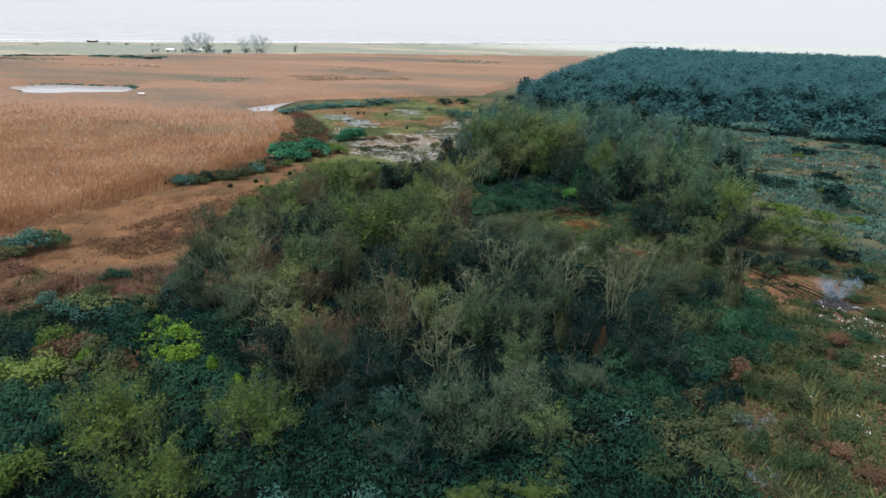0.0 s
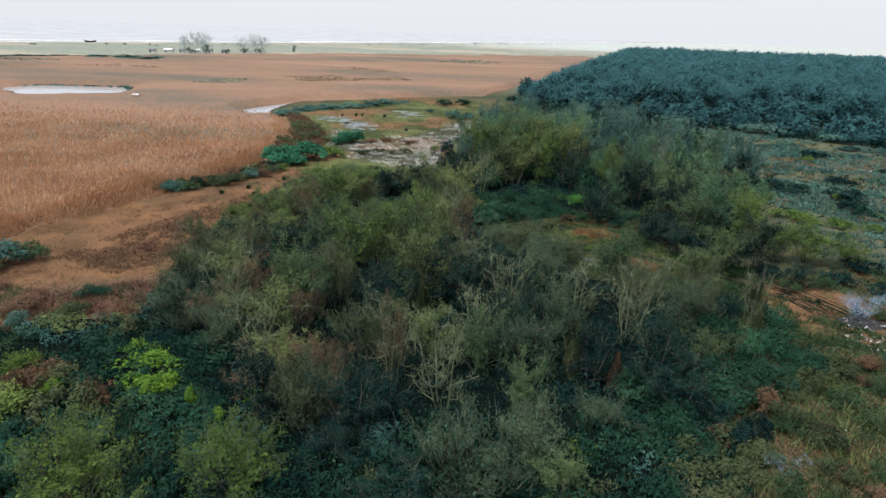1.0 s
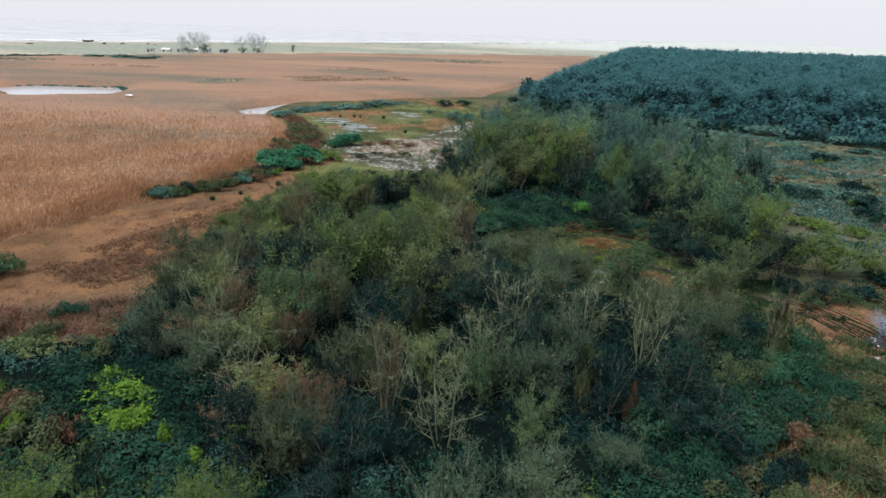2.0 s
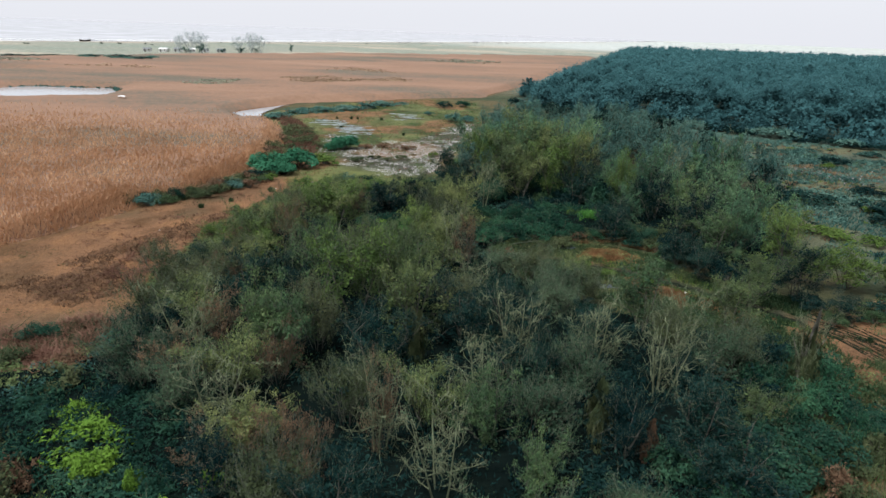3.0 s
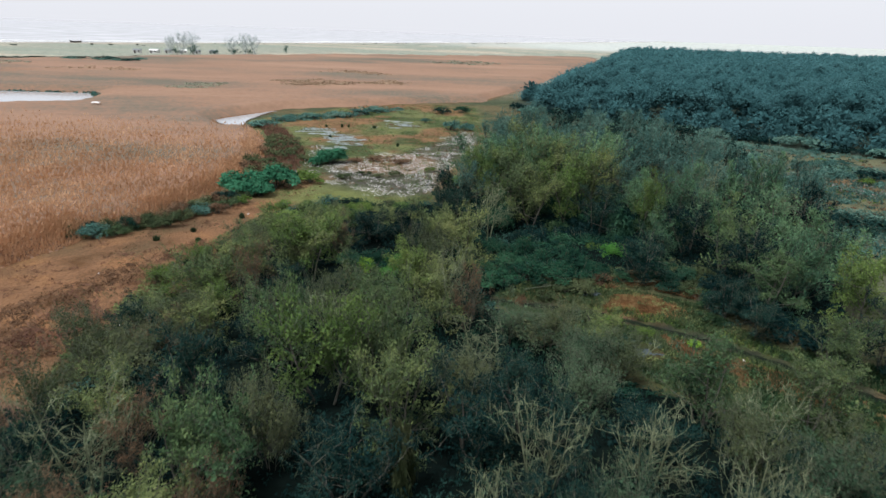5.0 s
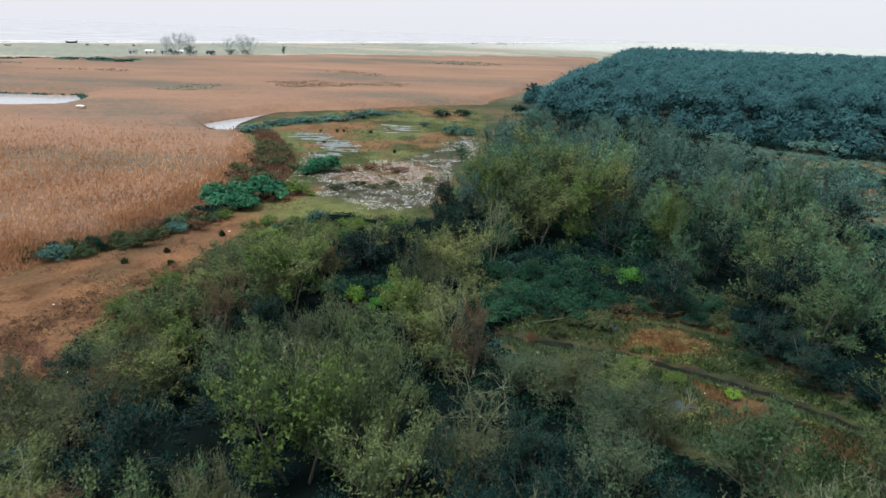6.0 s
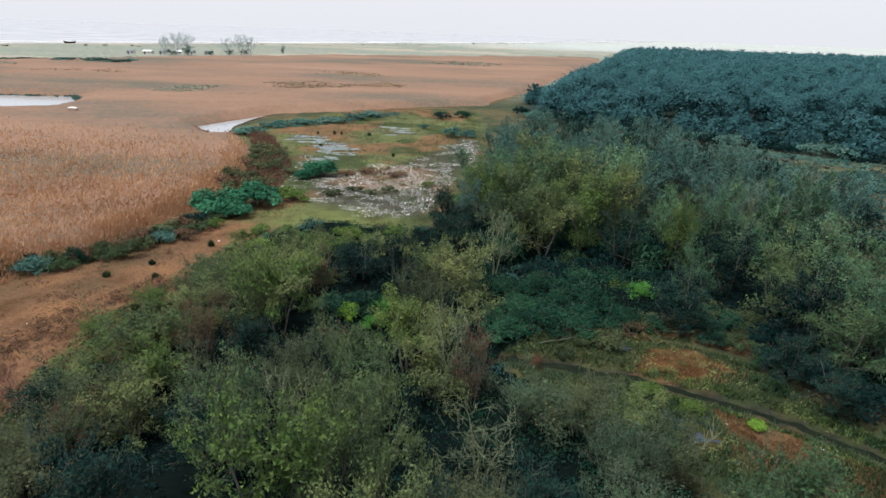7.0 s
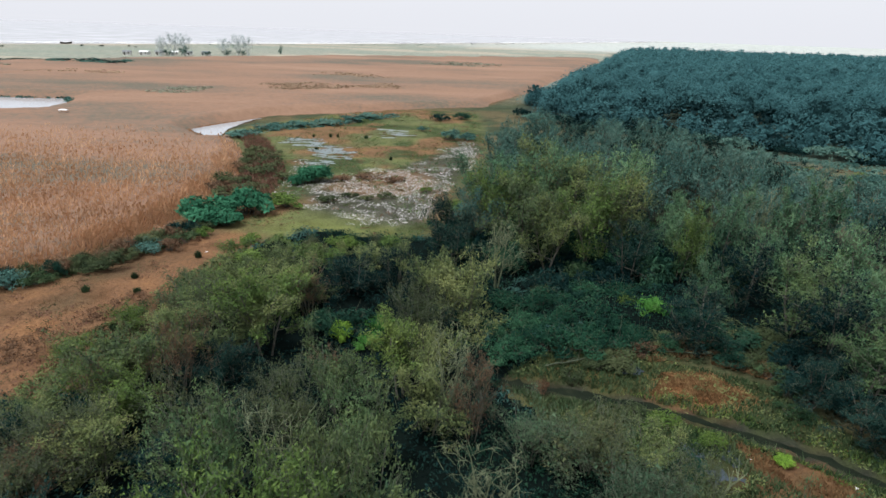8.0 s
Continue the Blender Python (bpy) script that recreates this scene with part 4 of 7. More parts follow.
tree("yellow", 14.6, 95.2, 9.2, 4.2)
tree("grey", 3.1, 99.9, 7.8, 3.2)
tree("dark", -0.2, 99.1, 6.6, 2.8)
tree("bare", 5.0, 88.9, 7.0, 2.6)
tree("olive", 13.4, 101.6, 10.6, 4.6)
tree("grey", 29.0, 116.7, 9.4, 3.8)
tree("grey", 34.2, 118.5, 9.2, 3.8)
tree("elm", 28.1, 96.2, 9.6, 3.0)
tree("yellow", 22.4, 91.5, 8.4, 2.2)
tree("elm", 22.6, 84.0, 6.2, 1.9)
tree("bare", 32.2, 97.4, 9.4, 2.2)
tree("dark", 19.3, 78.6, 5.4, 2.6)
tree("dark", 25.9, 85.3, 7.2, 2.8)
tree("moss", 28.0, 81.5, 8.0, 3.6)
tree("elm", 35.4, 98.1, 8.4, 3.2)
tree("elm", 40.5, 99.0, 9.4, 3.2)
tree("elm", 35.2, 85.3, 8.2, 3.6)
tree("grey", 49.3, 106.1, 8.6, 3.2)
tree("dark", 27.9, 76.7, 7.0, 3.4)
tree("moss", 27.4, 71.4, 6.2, 3.0)
tree("dark", 24.2, 71.5, 4.0, 2.2)
tree("dark", 25.1, 67.6, 3.6, 2.2)
tree("grey", 38.3, 114.2, 8.6, 3.4)
tree("bare", 0.6, 67.3, 7.3, 2.3)
tree("dark", -7.3, 84.0, 5.2, 3.2)
tree("olive", -11.0, 83.7, 5.0, 3.0)
tree("dark", -3.9, 86.3, 5.4, 2.8)
tree("olive", -13.7, 82.1, 4.8, 2.8)
tree("yellow", -11.5, 91.0, 3.2, 2.4)
tree("olive", -6.9, 91.4, 3.4, 2.4)
tree("olive", -0.0, 83.1, 7.0, 2.6)
tree("olive", -13.3, 75.0, 6.0, 3.0)
tree("yellow", -12.4, 78.2, 5.2, 2.4)
tree("olive", -16.5, 75.1, 4.8, 2.8)
tree("dark", -12.7, 70.7, 4.4, 2.2)
tree("russet", -15.4, 69.4, 7.4, 1.9)
tree("yellow", -2.1, 70.6, 6.2, 2.6)
tree("olive", -5.7, 68.4, 5.6, 2.6)
tree("thicket", -8.3, 65.6, 5.6, 2.6)
tree("willow", -18.7, 71.3, 3.6, 2.4)
tree("willow", -21.3, 69.5, 3.2, 2.2)
tree("yellow", -17.2, 65.0, 4.6, 2.6)
tree("thicket", -18.9, 63.0, 4.8, 2.6)
tree("thicket", -12.1, 63.7, 5.2, 2.6)
tree("russet", 2.0, 66.4, 6.4, 1.6)
tree("moss", -3.8, 63.5, 6.2, 2.6)
tree("bare", -7.2, 61.3, 6.2, 2.6)
tree("moss", -9.8, 59.2, 7.6, 2.8)
tree("bare", 2.1, 60.3, 5.0, 2.4)
tree("brush", 5.3, 64.7, 4.2, 2.8)
tree("thicket", 7.9, 63.9, 4.4, 2.8)
tree("brush", 9.4, 60.4, 4.6, 2.6)
tree("thicket", 12.6, 60.8, 3.8, 2.2)
tree("olive", 11.2, 64.1, 3.4, 2.0)
tree("olive", -0.4, 66.6, 5.4, 2.2)
tree("dark", -12.2, 60.3, 4.4, 2.6)
tree("olive", -22.6, 66.7, 3.2, 2.2)
tree("dark", -22.0, 63.9, 3.6, 2.2)
tree("willow", -24.8, 74.2, 2.2, 1.8)
tree("thicket", -19.1, 60.5, 4.2, 2.4)
tree("olive", -16.5, 62.0, 4.6, 2.4)
tree("willow", -23.3, 79.2, 2.4, 1.8)
tree("olive", -20.0, 81.9, 3.8, 2.4)
tree("olive", -18.2, 86.0, 3.6, 2.4)
tree("yellow", -20.0, 94.5, 2.4, 1.9)
tree("olive", -18.9, 75.2, 4.0, 2.2)
tree("olive", 22.4, 55.2, 5.2, 2.4)
tree("olive", 27.1, 61.2, 6, 2.4)
tree("dark", 31.9, 63.0, 6, 2.6)
tree("russet", -16.3, 44.4, 5.2, 1.9)
tree("russet", -14.6, 48.7, 5.6, 1.9)
tree("russet", -10.1, 44.7, 5.6, 1.8)
tree("russet", -2.9, 38.6, 6.8, 1.1)
tree("russet", -18.6, 60.5, 4.2, 1.8)
tree("russet", -6.9, 72.0, 3.6, 1.3)
tree("bare", 17.0, 51.0, 6.4, 2.4)
tree("russet", -19.9, 69.0, 4.4, 1.9)
tree("russet", -10.5, 82.0, 5.4, 1.5)
tree("dark", 4.9, 56.2, 4.6, 2.3)
tree("brush", 8.7, 54.7, 5.0, 2.5)
tree("brush", 10.0, 59.4, 4.2, 2.3)
tree("dark", 5.0, 46.0, 4.4, 2.0)
tree("bare", 10.3, 48.5, 6.4, 2.6)
tree("bare", 2.5, 43.5, 5.6, 2.4)


# no filled trees here, so that the camera sees the bright bushes
VIEW_GAP = [(-10, 72.5), (-2.2, 72.5), (-2.2, 81.5), (-10, 81.5)]


def fill_wood(poly, step, kinds, h0, h1, taken, seed):
    r = random.Random(seed)
    xs, ys = [p[0] for p in poly], [p[1] for p in poly]
    for _ in range(4000):
        x, y = r.uniform(min(xs), max(xs)), r.uniform(min(ys), max(ys))
        if not inside(poly, x, y) or inside(CLEARING, x, y) or inside(VIEW_GAP, x, y):
            continue
        if any(math.hypot(x - a, y - b) < step for a, b in taken):
            continue
        taken.append((x, y))
        h = r.uniform(h0, h1)
        # lowered at the northern end so that the camera sees the lawn behind
        if x < -17:
            h *= 0.8
        if x < 0:
            h *= 1 - 0.62 * min(1.0, max(0.0, (y - 80) / 12))
        tree(r.choice(kinds), x, y, h, h * r.uniform(0.36, 0.46))


PLANTED = [(o.matrix_basis.translation.x, o.matrix_basis.translation.y) for o in scene.objects if o.parent is None and o.get("group") == "trees of the near wood"]
SOUTH = [(-20, 62), (-18, 45), (-8, 33), (3, 31), (13, 36), (20, 48), (16, 57), (9, 60), (2, 65)]
# dark-leaved trees are frequent here to paint in deep shaded gaps
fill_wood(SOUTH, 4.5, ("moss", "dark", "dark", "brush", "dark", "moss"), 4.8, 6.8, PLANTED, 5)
fill_wood(WOOD_A, 3.9, ("olive", "thicket", "dark", "moss", "thicket", "olive", "thicket"), 5.2, 7.2, PLANTED, 3)
fill_wood([(2, 100), (5, 91), (17, 91), (22, 80), (28, 72), (31, 66), (38, 74), (42, 90), (48, 104), (8, 112)], 4.8, ("elm", "dark", "elm", "grey", "dark"), 5.4, 7.4, PLANTED, 4)
# this farther stand takes mostly the haze-tinted kind
fill_wood([(8, 112), (48, 104), (52, 140), (40, 165), (22, 168), (12, 155), (6, 125)], 4.8, ("grey", "grey", "grey", "dark"), 6.0, 8.4, PLANTED, 6)


# ---- undergrowth ----
def cover_height(x, y):
    """Bramble and weed carpet under and before the wood."""
    zone = [(-54, 15), (-50, 42), (-32, 43), (-24, 47), (-22, 60), (-22, 76), (-19, 100), (-12, 104), (4, 103), (8, 114), (48, 106), (42, 90), (37, 76), (32, 67), (28, 72), (24.5, 79), (14, 81), (10, 80), (3, 74), (8, 66), (20, 54), (18, 44), (16, 32), (16, 24), (10, 14), (-6, 17), (-20, 13), (-38, 17)]
    w = smooth(-1.5, 2.5, depth_in(zone, x, y) + 4 * (fbm(x, y, 8, 81) - 0.5))
    return w * (0.35 + 1.7 * smooth(0.35, 0.75, fbm(x, y, 6.5, 83)))


def build_undergrowth():
    top = thing("undergrowth", "dark green brambles and creepers over a shade-coloured sheet on the wood floor", "undergrowth", kind="stuff")
    # a near-black sheet under the leaves paints in the shaded gaps
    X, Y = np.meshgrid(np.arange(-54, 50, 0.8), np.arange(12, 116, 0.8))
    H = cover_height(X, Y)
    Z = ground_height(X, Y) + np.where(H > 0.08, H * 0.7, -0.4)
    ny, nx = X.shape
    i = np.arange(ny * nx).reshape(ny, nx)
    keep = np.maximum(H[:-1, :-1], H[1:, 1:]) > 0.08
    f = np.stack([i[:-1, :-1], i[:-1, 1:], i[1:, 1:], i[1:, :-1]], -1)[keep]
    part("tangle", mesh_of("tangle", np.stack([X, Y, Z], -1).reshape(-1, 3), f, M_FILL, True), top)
    # leafy mounds, each a small dome of leaves
    n = 27000
    x, y = rng.uniform(-52, 48, n), 13 + 99 * rng.uniform(0, 1, n) ** 1.6
    h = cover_height(x, y)
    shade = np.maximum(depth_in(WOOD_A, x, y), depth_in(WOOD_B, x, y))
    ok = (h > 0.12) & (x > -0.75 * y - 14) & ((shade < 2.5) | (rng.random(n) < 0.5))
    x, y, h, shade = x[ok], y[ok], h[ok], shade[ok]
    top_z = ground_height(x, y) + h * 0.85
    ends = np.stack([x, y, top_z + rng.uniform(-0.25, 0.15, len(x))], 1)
    # under the trees leaves take the darkest colour, standing in for cast shade
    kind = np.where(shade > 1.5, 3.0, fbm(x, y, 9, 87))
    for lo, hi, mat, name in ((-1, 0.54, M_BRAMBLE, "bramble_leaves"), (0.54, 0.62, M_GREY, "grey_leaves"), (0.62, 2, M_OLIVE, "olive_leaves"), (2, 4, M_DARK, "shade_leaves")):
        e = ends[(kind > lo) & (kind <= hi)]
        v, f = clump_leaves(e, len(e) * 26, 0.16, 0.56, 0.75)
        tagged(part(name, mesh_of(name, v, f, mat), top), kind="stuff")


build_undergrowth()


def blades(name, label, poly, count, height, width, mat, seed, gap=0.0, gap_size=5.0, lean=0.4, avoid=()):
    r = np.random.default_rng(seed)
    xs, ys = [p[0] for p in poly], [p[1] for p in poly]
    x, y = r.uniform(min(xs), max(xs), count), r.uniform(min(ys), max(ys), count)
    ok = (depth_in(poly, x, y) > 2 * (fbm(x, y, 4, seed) - 0.5)) & (fbm(x, y, gap_size, seed + 1) > gap) & (edge_distance(TRACK, x, y, closed=False) > 0.25 + 1.1 * fbm(x, y, 1.4, 77)) & ((depth_in(FURROW, x, y) < 0.3) | (fbm(x, y, 1.5, seed + 5) > 0.58))
    for other in avoid:
        ok &= depth_in(other, x, y) < 0.8 * (fbm(x, y, 1.2, seed + 7) - 0.5)
    x, y = x[ok], y[ok]
    n = len(x)
    h = height * r.uniform(0.5, 1.4, n) * (0.5 + fbm(x, y, 3, seed + 2))
    a = r.uniform(0, math.pi, n)
    base = np.stack([x, y, ground_height(x, y) - 0.03], 1)
    side = np.stack([np.cos(a), np.sin(a), np.zeros(n)], 1) * (width * r.uniform(0.6, 1.4, n))[:, None]
    tip = base + np.stack([r.normal(size=n) * h * lean, r.normal(size=n) * h * lean, h], 1)
    v = np.stack([base - side, base + side, tip], 1).reshape(-1, 3)
    top = thing(name, label, "grass", kind="stuff")
    part("blades", mesh_of("blades", v, np.arange(3 * n).reshape(-1, 3), mat), top)


BANK = [(17.4, 67.6), (22, 64.6), (26, 61), (29, 57.6), (27, 55.6), (21, 61), (17.6, 65)]
DEADBANK = [(12.4, 76.4), (14, 79.6), (20, 80), (24.6, 76.6), (23, 74.6), (18, 77)]
blades("dry_grass", "short dry orange-brown grass beside the reeds", DRYFIELD, 40000, 0.11, 0.03, M_STRAW, 101)
blades("weeds", "olive and brown weeds on rough ground", [(13, 12), (16, 34), (22, 46), (30, 60), (44, 66), (56, 50), (44, 30), (30, 12)], 100000, 0.22, 0.045, M_WEED, 103, 0.36)
blades("field_grass", "rough grey-green and straw field grass", [(40, 64), (52, 100), (56, 140), (78, 150), (100, 140), (90, 90), (60, 60)], 60000, 0.4, 0.10, M_GREY, 109, 0.45)
blades("russet_weeds", "withered red-brown weeds between field and thicket", [(-52, 38), (-52, 50), (-40, 53.5), (-33, 52), (-25, 55), (-22, 46), (-28, 41), (-36, 37)], 34000, 0.55, 0.035, M_REDWEED, 111, 0.42, 3.0, 1.1)
blades("withered_weeds", "withered grey-brown weeds among red ones", [(-52, 38), (-52, 50), (-40, 53.5), (-33, 52), (-25, 55), (-22, 46), (-28, 41), (-36, 37)], 16000, 0.5, 0.04, M_TAN, 113, 0.45, 3.0, 1.0)
blades("clearing_grass", "yellow-green rough grass of the clearing", CLEARING, 110000, 0.36, 0.045, M_WEED, 105, 0.22, avoid=(MOUND, BANK, DEADBANK))
blades("marsh_grass", "patchy green marsh grass", MARSH, 36000, 0.16, 0.06, M_WILLOW, 107, 0.5)
blades("tall_weeds", "tall withered weeds standing in the brambles", [(-50, 12), (-46, 44), (-24, 47), (-18, 40), (-8, 31), (4, 28), (14, 34), (22, 46), (26, 40), (20, 12)], 42000, 0.9, 0.035, M_TAN, 115, 0.5, 3.0)
blades("green_weeds", "green weeds standing in the brambles", [(-50, 12), (-46, 44), (-24, 47), (-18, 40), (-8, 31), (4, 28), (14, 34), (22, 46), (30, 44), (24, 12)], 42000, 0.8, 0.04, M_OLIVE, 117, 0.5, 4.0)
blades("rust_grass", "rust-brown flattened grass of the clearing", [(13.5, 72.6), (16, 75.4), (19, 75.4), (22, 72), (20, 70.6)], 30000, 0.16, 0.04, M_RUSTLEAF, 119, 0.25, 2.0)
blades("straw_tufts", "rust-brown dry grass beside the mud track", BANK, 26000, 0.22, 0.035, M_RUST, 121, 0.42, 2.5)
blades("bank_grass", "yellow-olive grass along the mud track", [(12, 73.4), (22, 69.6), (31, 60.6), (30, 56), (20, 66), (12, 70.4)], 26000, 0.26, 0.04, M_YELLOW, 205, 0.42, 2.5)
blades("dead_bank_grass", "rust-brown withered grass on the bank behind the mound", DEADBANK, 16000, 0.34, 0.04, M_RUST, 207, 0.42, 2.2, 0.9)
blades("clearing_straw", "rust-brown dry grass scattered in the clearing", CLEARING, 18000, 0.20, 0.025, M_RUST, 123, 0.56, 3.0)


def low_weeds(name, label, poly, count, size, mat, gap, seed, each=14):
    """Low leafy weeds in loose patches."""
    r = np.random.default_rng(seed)
    xs, ys = [p[0] for p in poly], [p[1] for p in poly]
    x, y = r.uniform(min(xs), max(xs), count), r.uniform(min(ys), max(ys), count)
    ok = (depth_in(poly, x, y) > 0) & (fbm(x, y, 4.0, seed) > gap) & (edge_distance(TRACK, x, y, closed=False) > 0.4 + 1.0 * fbm(x, y, 1.4, 77)) & ((depth_in(FURROW, x, y) < 0.3) | (fbm(x, y, 1.5, seed + 5) > 0.58))
    x, y = x[ok], y[ok]
    v, f = clump_leaves(np.stack([x, y, ground_height(x, y) + 0.02], 1), len(x) * each, size, 0.4, 0.55)
    top = thing(name, label, "weeds", kind="stuff")
    part("weed_leaves", mesh_of("weed_leaves", v, f, mat), top)


low_weeds("dead_bank_weeds", "low withered brown weeds on the bank behind the mound", DEADBANK, 900, 0.13, M_TAN, 0.42, 209)
low_weeds("clearing_weeds", "low olive weeds in patches over the clearing", CLEARING, 3200, 0.13, M_OLIVE, 0.5, 131)
GLEN = [(18, 53), (22, 63), (27, 66), (33, 63), (29, 57), (27, 52)]
low_weeds("glen_weeds", "low olive weeds between clearing and ploughed soil", GLEN, 1500, 0.13, M_MOSS, 0.40, 199, 14)
blades("glen_grass", "rough olive grass between clearing and ploughed soil", GLEN, 26000, 0.34, 0.045, M_WEED, 203, 0.3)
SLOPE = [(14, 12), (16, 34), (22, 46), (30, 58), (44, 66), (56, 50), (44, 30), (30, 12)]
low_weeds("slope_weeds", "low olive weeds in patches on the rough slope", SLOPE, 9000, 0.13, M_MOSS, 0.44, 133, 12)
low_weeds("slope_dry_weeds", "low withered weeds in patches on the rough slope", SLOPE, 7000, 0.12, M_RUSSET, 0.54, 135, 12)
low_weeds("slope_grey_weeds", "low withered grey weeds over the rough slope", SLOPE, 7000, 0.12, M_TAN, 0.5, 139, 12)
blades("slope_rust_grass", "rust-brown dry grass in streaks on the slope", SLOPE, 100000, 0.22, 0.03, M_RUST, 127, 0.46, 3.0)
low_weeds("wood_edge_russet", "low red-brown weeds where the dry field meets the wood", [(-38, 60), (-34, 70), (-30, 79), (-25.5, 88), (-23, 80), (-25, 70), (-27, 60), (-30, 56)], 4200, 0.13, M_RUSSET, 0.44, 159, 12)
low_weeds("field_edge_weeds", "low dry red-brown weeds spreading over the dry field", DRYFIELD, 4500, 0.12, M_REDWEED, 0.62, 137, 10)

PATCH = [(-31.5, 62.5), (-30.5, 69.5), (-27.5, 70.5), (-26, 66), (-27.5, 61.5)]
blades("russet_patch", "dark red-brown patch of dry stems in the field", PATCH, 3000, 0.45, 0.035, M_REDWEED, 125, 0.42, 1.6, 1.0)
EDGE = [(-24, 54), (-26.5, 62), (-26.5, 76), (-24.5, 88), (-22, 98), (-14, 103), (-10, 100), (-19, 94), (-21, 84), (-21.5, 70), (-20, 54)]
low_weeds("wood_edge_scrub", "low olive scrub spreading from the wood into the field", EDGE, 5200, 0.15, M_OLIVE, 0.40, 141, 16)
low_weeds("wood_edge_dry_scrub", "low withered scrub at the wood's edge", EDGE, 3000, 0.14, M_TAN, 0.5, 143, 14)
low_weeds("marsh_weeds", "low dull green weeds in patches over the marsh", MARSH, 3600, 0.17, M_MOSS, 0.5, 145, 10)
low_weeds("marsh_dry_weeds", "low red-brown withered weeds over the marsh", MARSH, 3600, 0.16, M_RUSSET, 0.52, 147, 10)
low_weeds("litter_weeds", "low withered weeds among pale stones", LITTER, 1500, 0.14, M_TAN, 0.5, 149, 12)
low_weeds("field_dry_tufts", "low olive-brown tufts scattered over the dry field", DRYFIELD, 2600, 0.10, M_TAN, 0.56, 151, 9)
HEDGE_FOOT = [(-42, 83.5), (-38, 86), (-35, 88), (-32.5, 91.5), (-29.5, 96.5), (-26.5, 103), (-28.5, 106), (-32.5, 98.5), (-35.5, 93.8), (-39, 90), (-42, 88)]
low_weeds("hedge_weeds", "grey-green weeds filling the ragged hedge", HEDGE_FOOT, 2200, 0.16, M_MOSS, 0.35, 153, 16)
low_weeds("hedge_dry_weeds", "withered brown weeds filling the ragged hedge", HEDGE_FOOT, 1800, 0.15, M_RUSSET, 0.46, 155, 14)
blades("hedge_stalks", "tall withered stalks in the ragged hedge", HEDGE_FOOT, 9000, 0.9, 0.04, M_TAN, 157, 0.4, 3.0)


# ---- bushes ----
BUSHES = {
    "bramble": (M_BRAMBLE, 1900, 0.14, "bush", "low green bramble bush spreading over the ground"),
    "weedy": (M_WEED, 1900, 0.12, "bush", "low olive-brown weedy bush on rough ground"),
    "lush": (M_LUSH, 2600, 0.11, "bush", "bush with lush green leaves at the creeper bank"),
    "bright": (M_BRIGHT, 2200, 0.15, "bush", "bush with bright fresh green leaves among darker growth"),
    "yellow": (M_YELLOW, 1800, 0.14, "bush", "bush with yellow-green autumn leaves"),
    "tan": (M_TAN, 1600, 0.14, "bush", "half-withered brown and grey bush in rough weeds"),
    "russet": (M_RUSSET, 1600, 0.13, "bush", "dry red-brown bush with withered leaves"),
    "fresh": (M_WILLOW, 1700, 0.14, "bush", "low yellow-green bush with fine leaves"),
    "grey": (M_GREY, 1600, 0.14, "bush", "grey-green bush of fine leaves"),
    "dark": (M_DARK, 1700, 0.15, "bush", "dark green dense bush standing low over the ground"),
    "vine": (M_VINE, 3000, 0.20, "creeper", "bush smothered in large blue-green creeper leaves"),
    "creeper": (M_CREEP, 3600, 0.085, "bush", "green creeper mound at the clearing's edge"),
    "tuft": (M_DARK, 900, 0.20, "rush tuft", "small dark green rush tuft on short grass"),
}
BUSH_STOCK = {}
M_RUSH = leaf_mat("rush_blades", (0.020, 0.040, 0.022), (0.040, 0.072, 0.036), (0.075, 0.115, 0.052))


def bush_leaves(kind, variant, far):
    """Leaves of a bush one metre high and one metre in radius, and the tops of its lobes."""
    mat, count, size, category, label = BUSHES[kind]
    if far:
        count, size = count // 3, size * 1.7
    r = np.random.default_rng(hash_name(kind) + variant)
    k = 16
    a, q = r.uniform(0, 2 * math.pi, k), np.sqrt(r.uniform(0, 1, k)) * 0.78
    tops = np.stack([np.cos(a) * q, np.sin(a) * q, np.sqrt(np.maximum(0.05, 1 - q * q)) * r.uniform(0.42, 0.80, k)], 1)
    v, f = clump_leaves(tops, int(count * 0.85), size * 0.65, 0.30, 0.85)
    v[:, 2] = np.maximum(v[:, 2], 0.0)
    return v, f, tops, r


def stock_bush(kind, variant, far=False):
    """A bush one metre high and one metre in radius, of leafy lobes on thin stems."""
    key = (kind, variant, far)
    if key in BUSH_STOCK:
        return BUSH_STOCK[key]
    mat, count, size, category, label = BUSHES[kind]
    v, f, tops, r = bush_leaves(kind, variant, far)
    k = len(tops)
    root = r.normal(size=(k, 3)) * 0.12
    root[:, 2] = -0.08
    stems = np.concatenate([root, tops + np.array([0, 0, 0.05]), np.full((k, 1), 0.03), np.full((k, 1), 0.008)], 1)
    shoot = tops[r.integers(0, k, 3 * k)]
    tip = shoot + r.normal(size=shoot.shape) * 0.2 + np.array([0, 0, 0.26])
    fine = np.concatenate([shoot, tip, np.full((len(tip), 1), 0.008), np.zeros((len(tip), 1))], 1)
    top = thing("bush", label, category, group="bushes")
    sv, sf = tubes(stems, 3)
    fv, ff = cones(fine)
    tagged(part("stem_work", mesh_of("stem_work", sv, sf, M_BARK), top), kind="stuff")
    tagged(part("shoot_work", mesh_of("shoot_work", fv, ff, M_TWIG), top), kind="stuff")
    part("foliage", mesh_of("foliage", v, f, mat), top)
    BUSH_STOCK[key] = [top, False]
    return BUSH_STOCK[key]


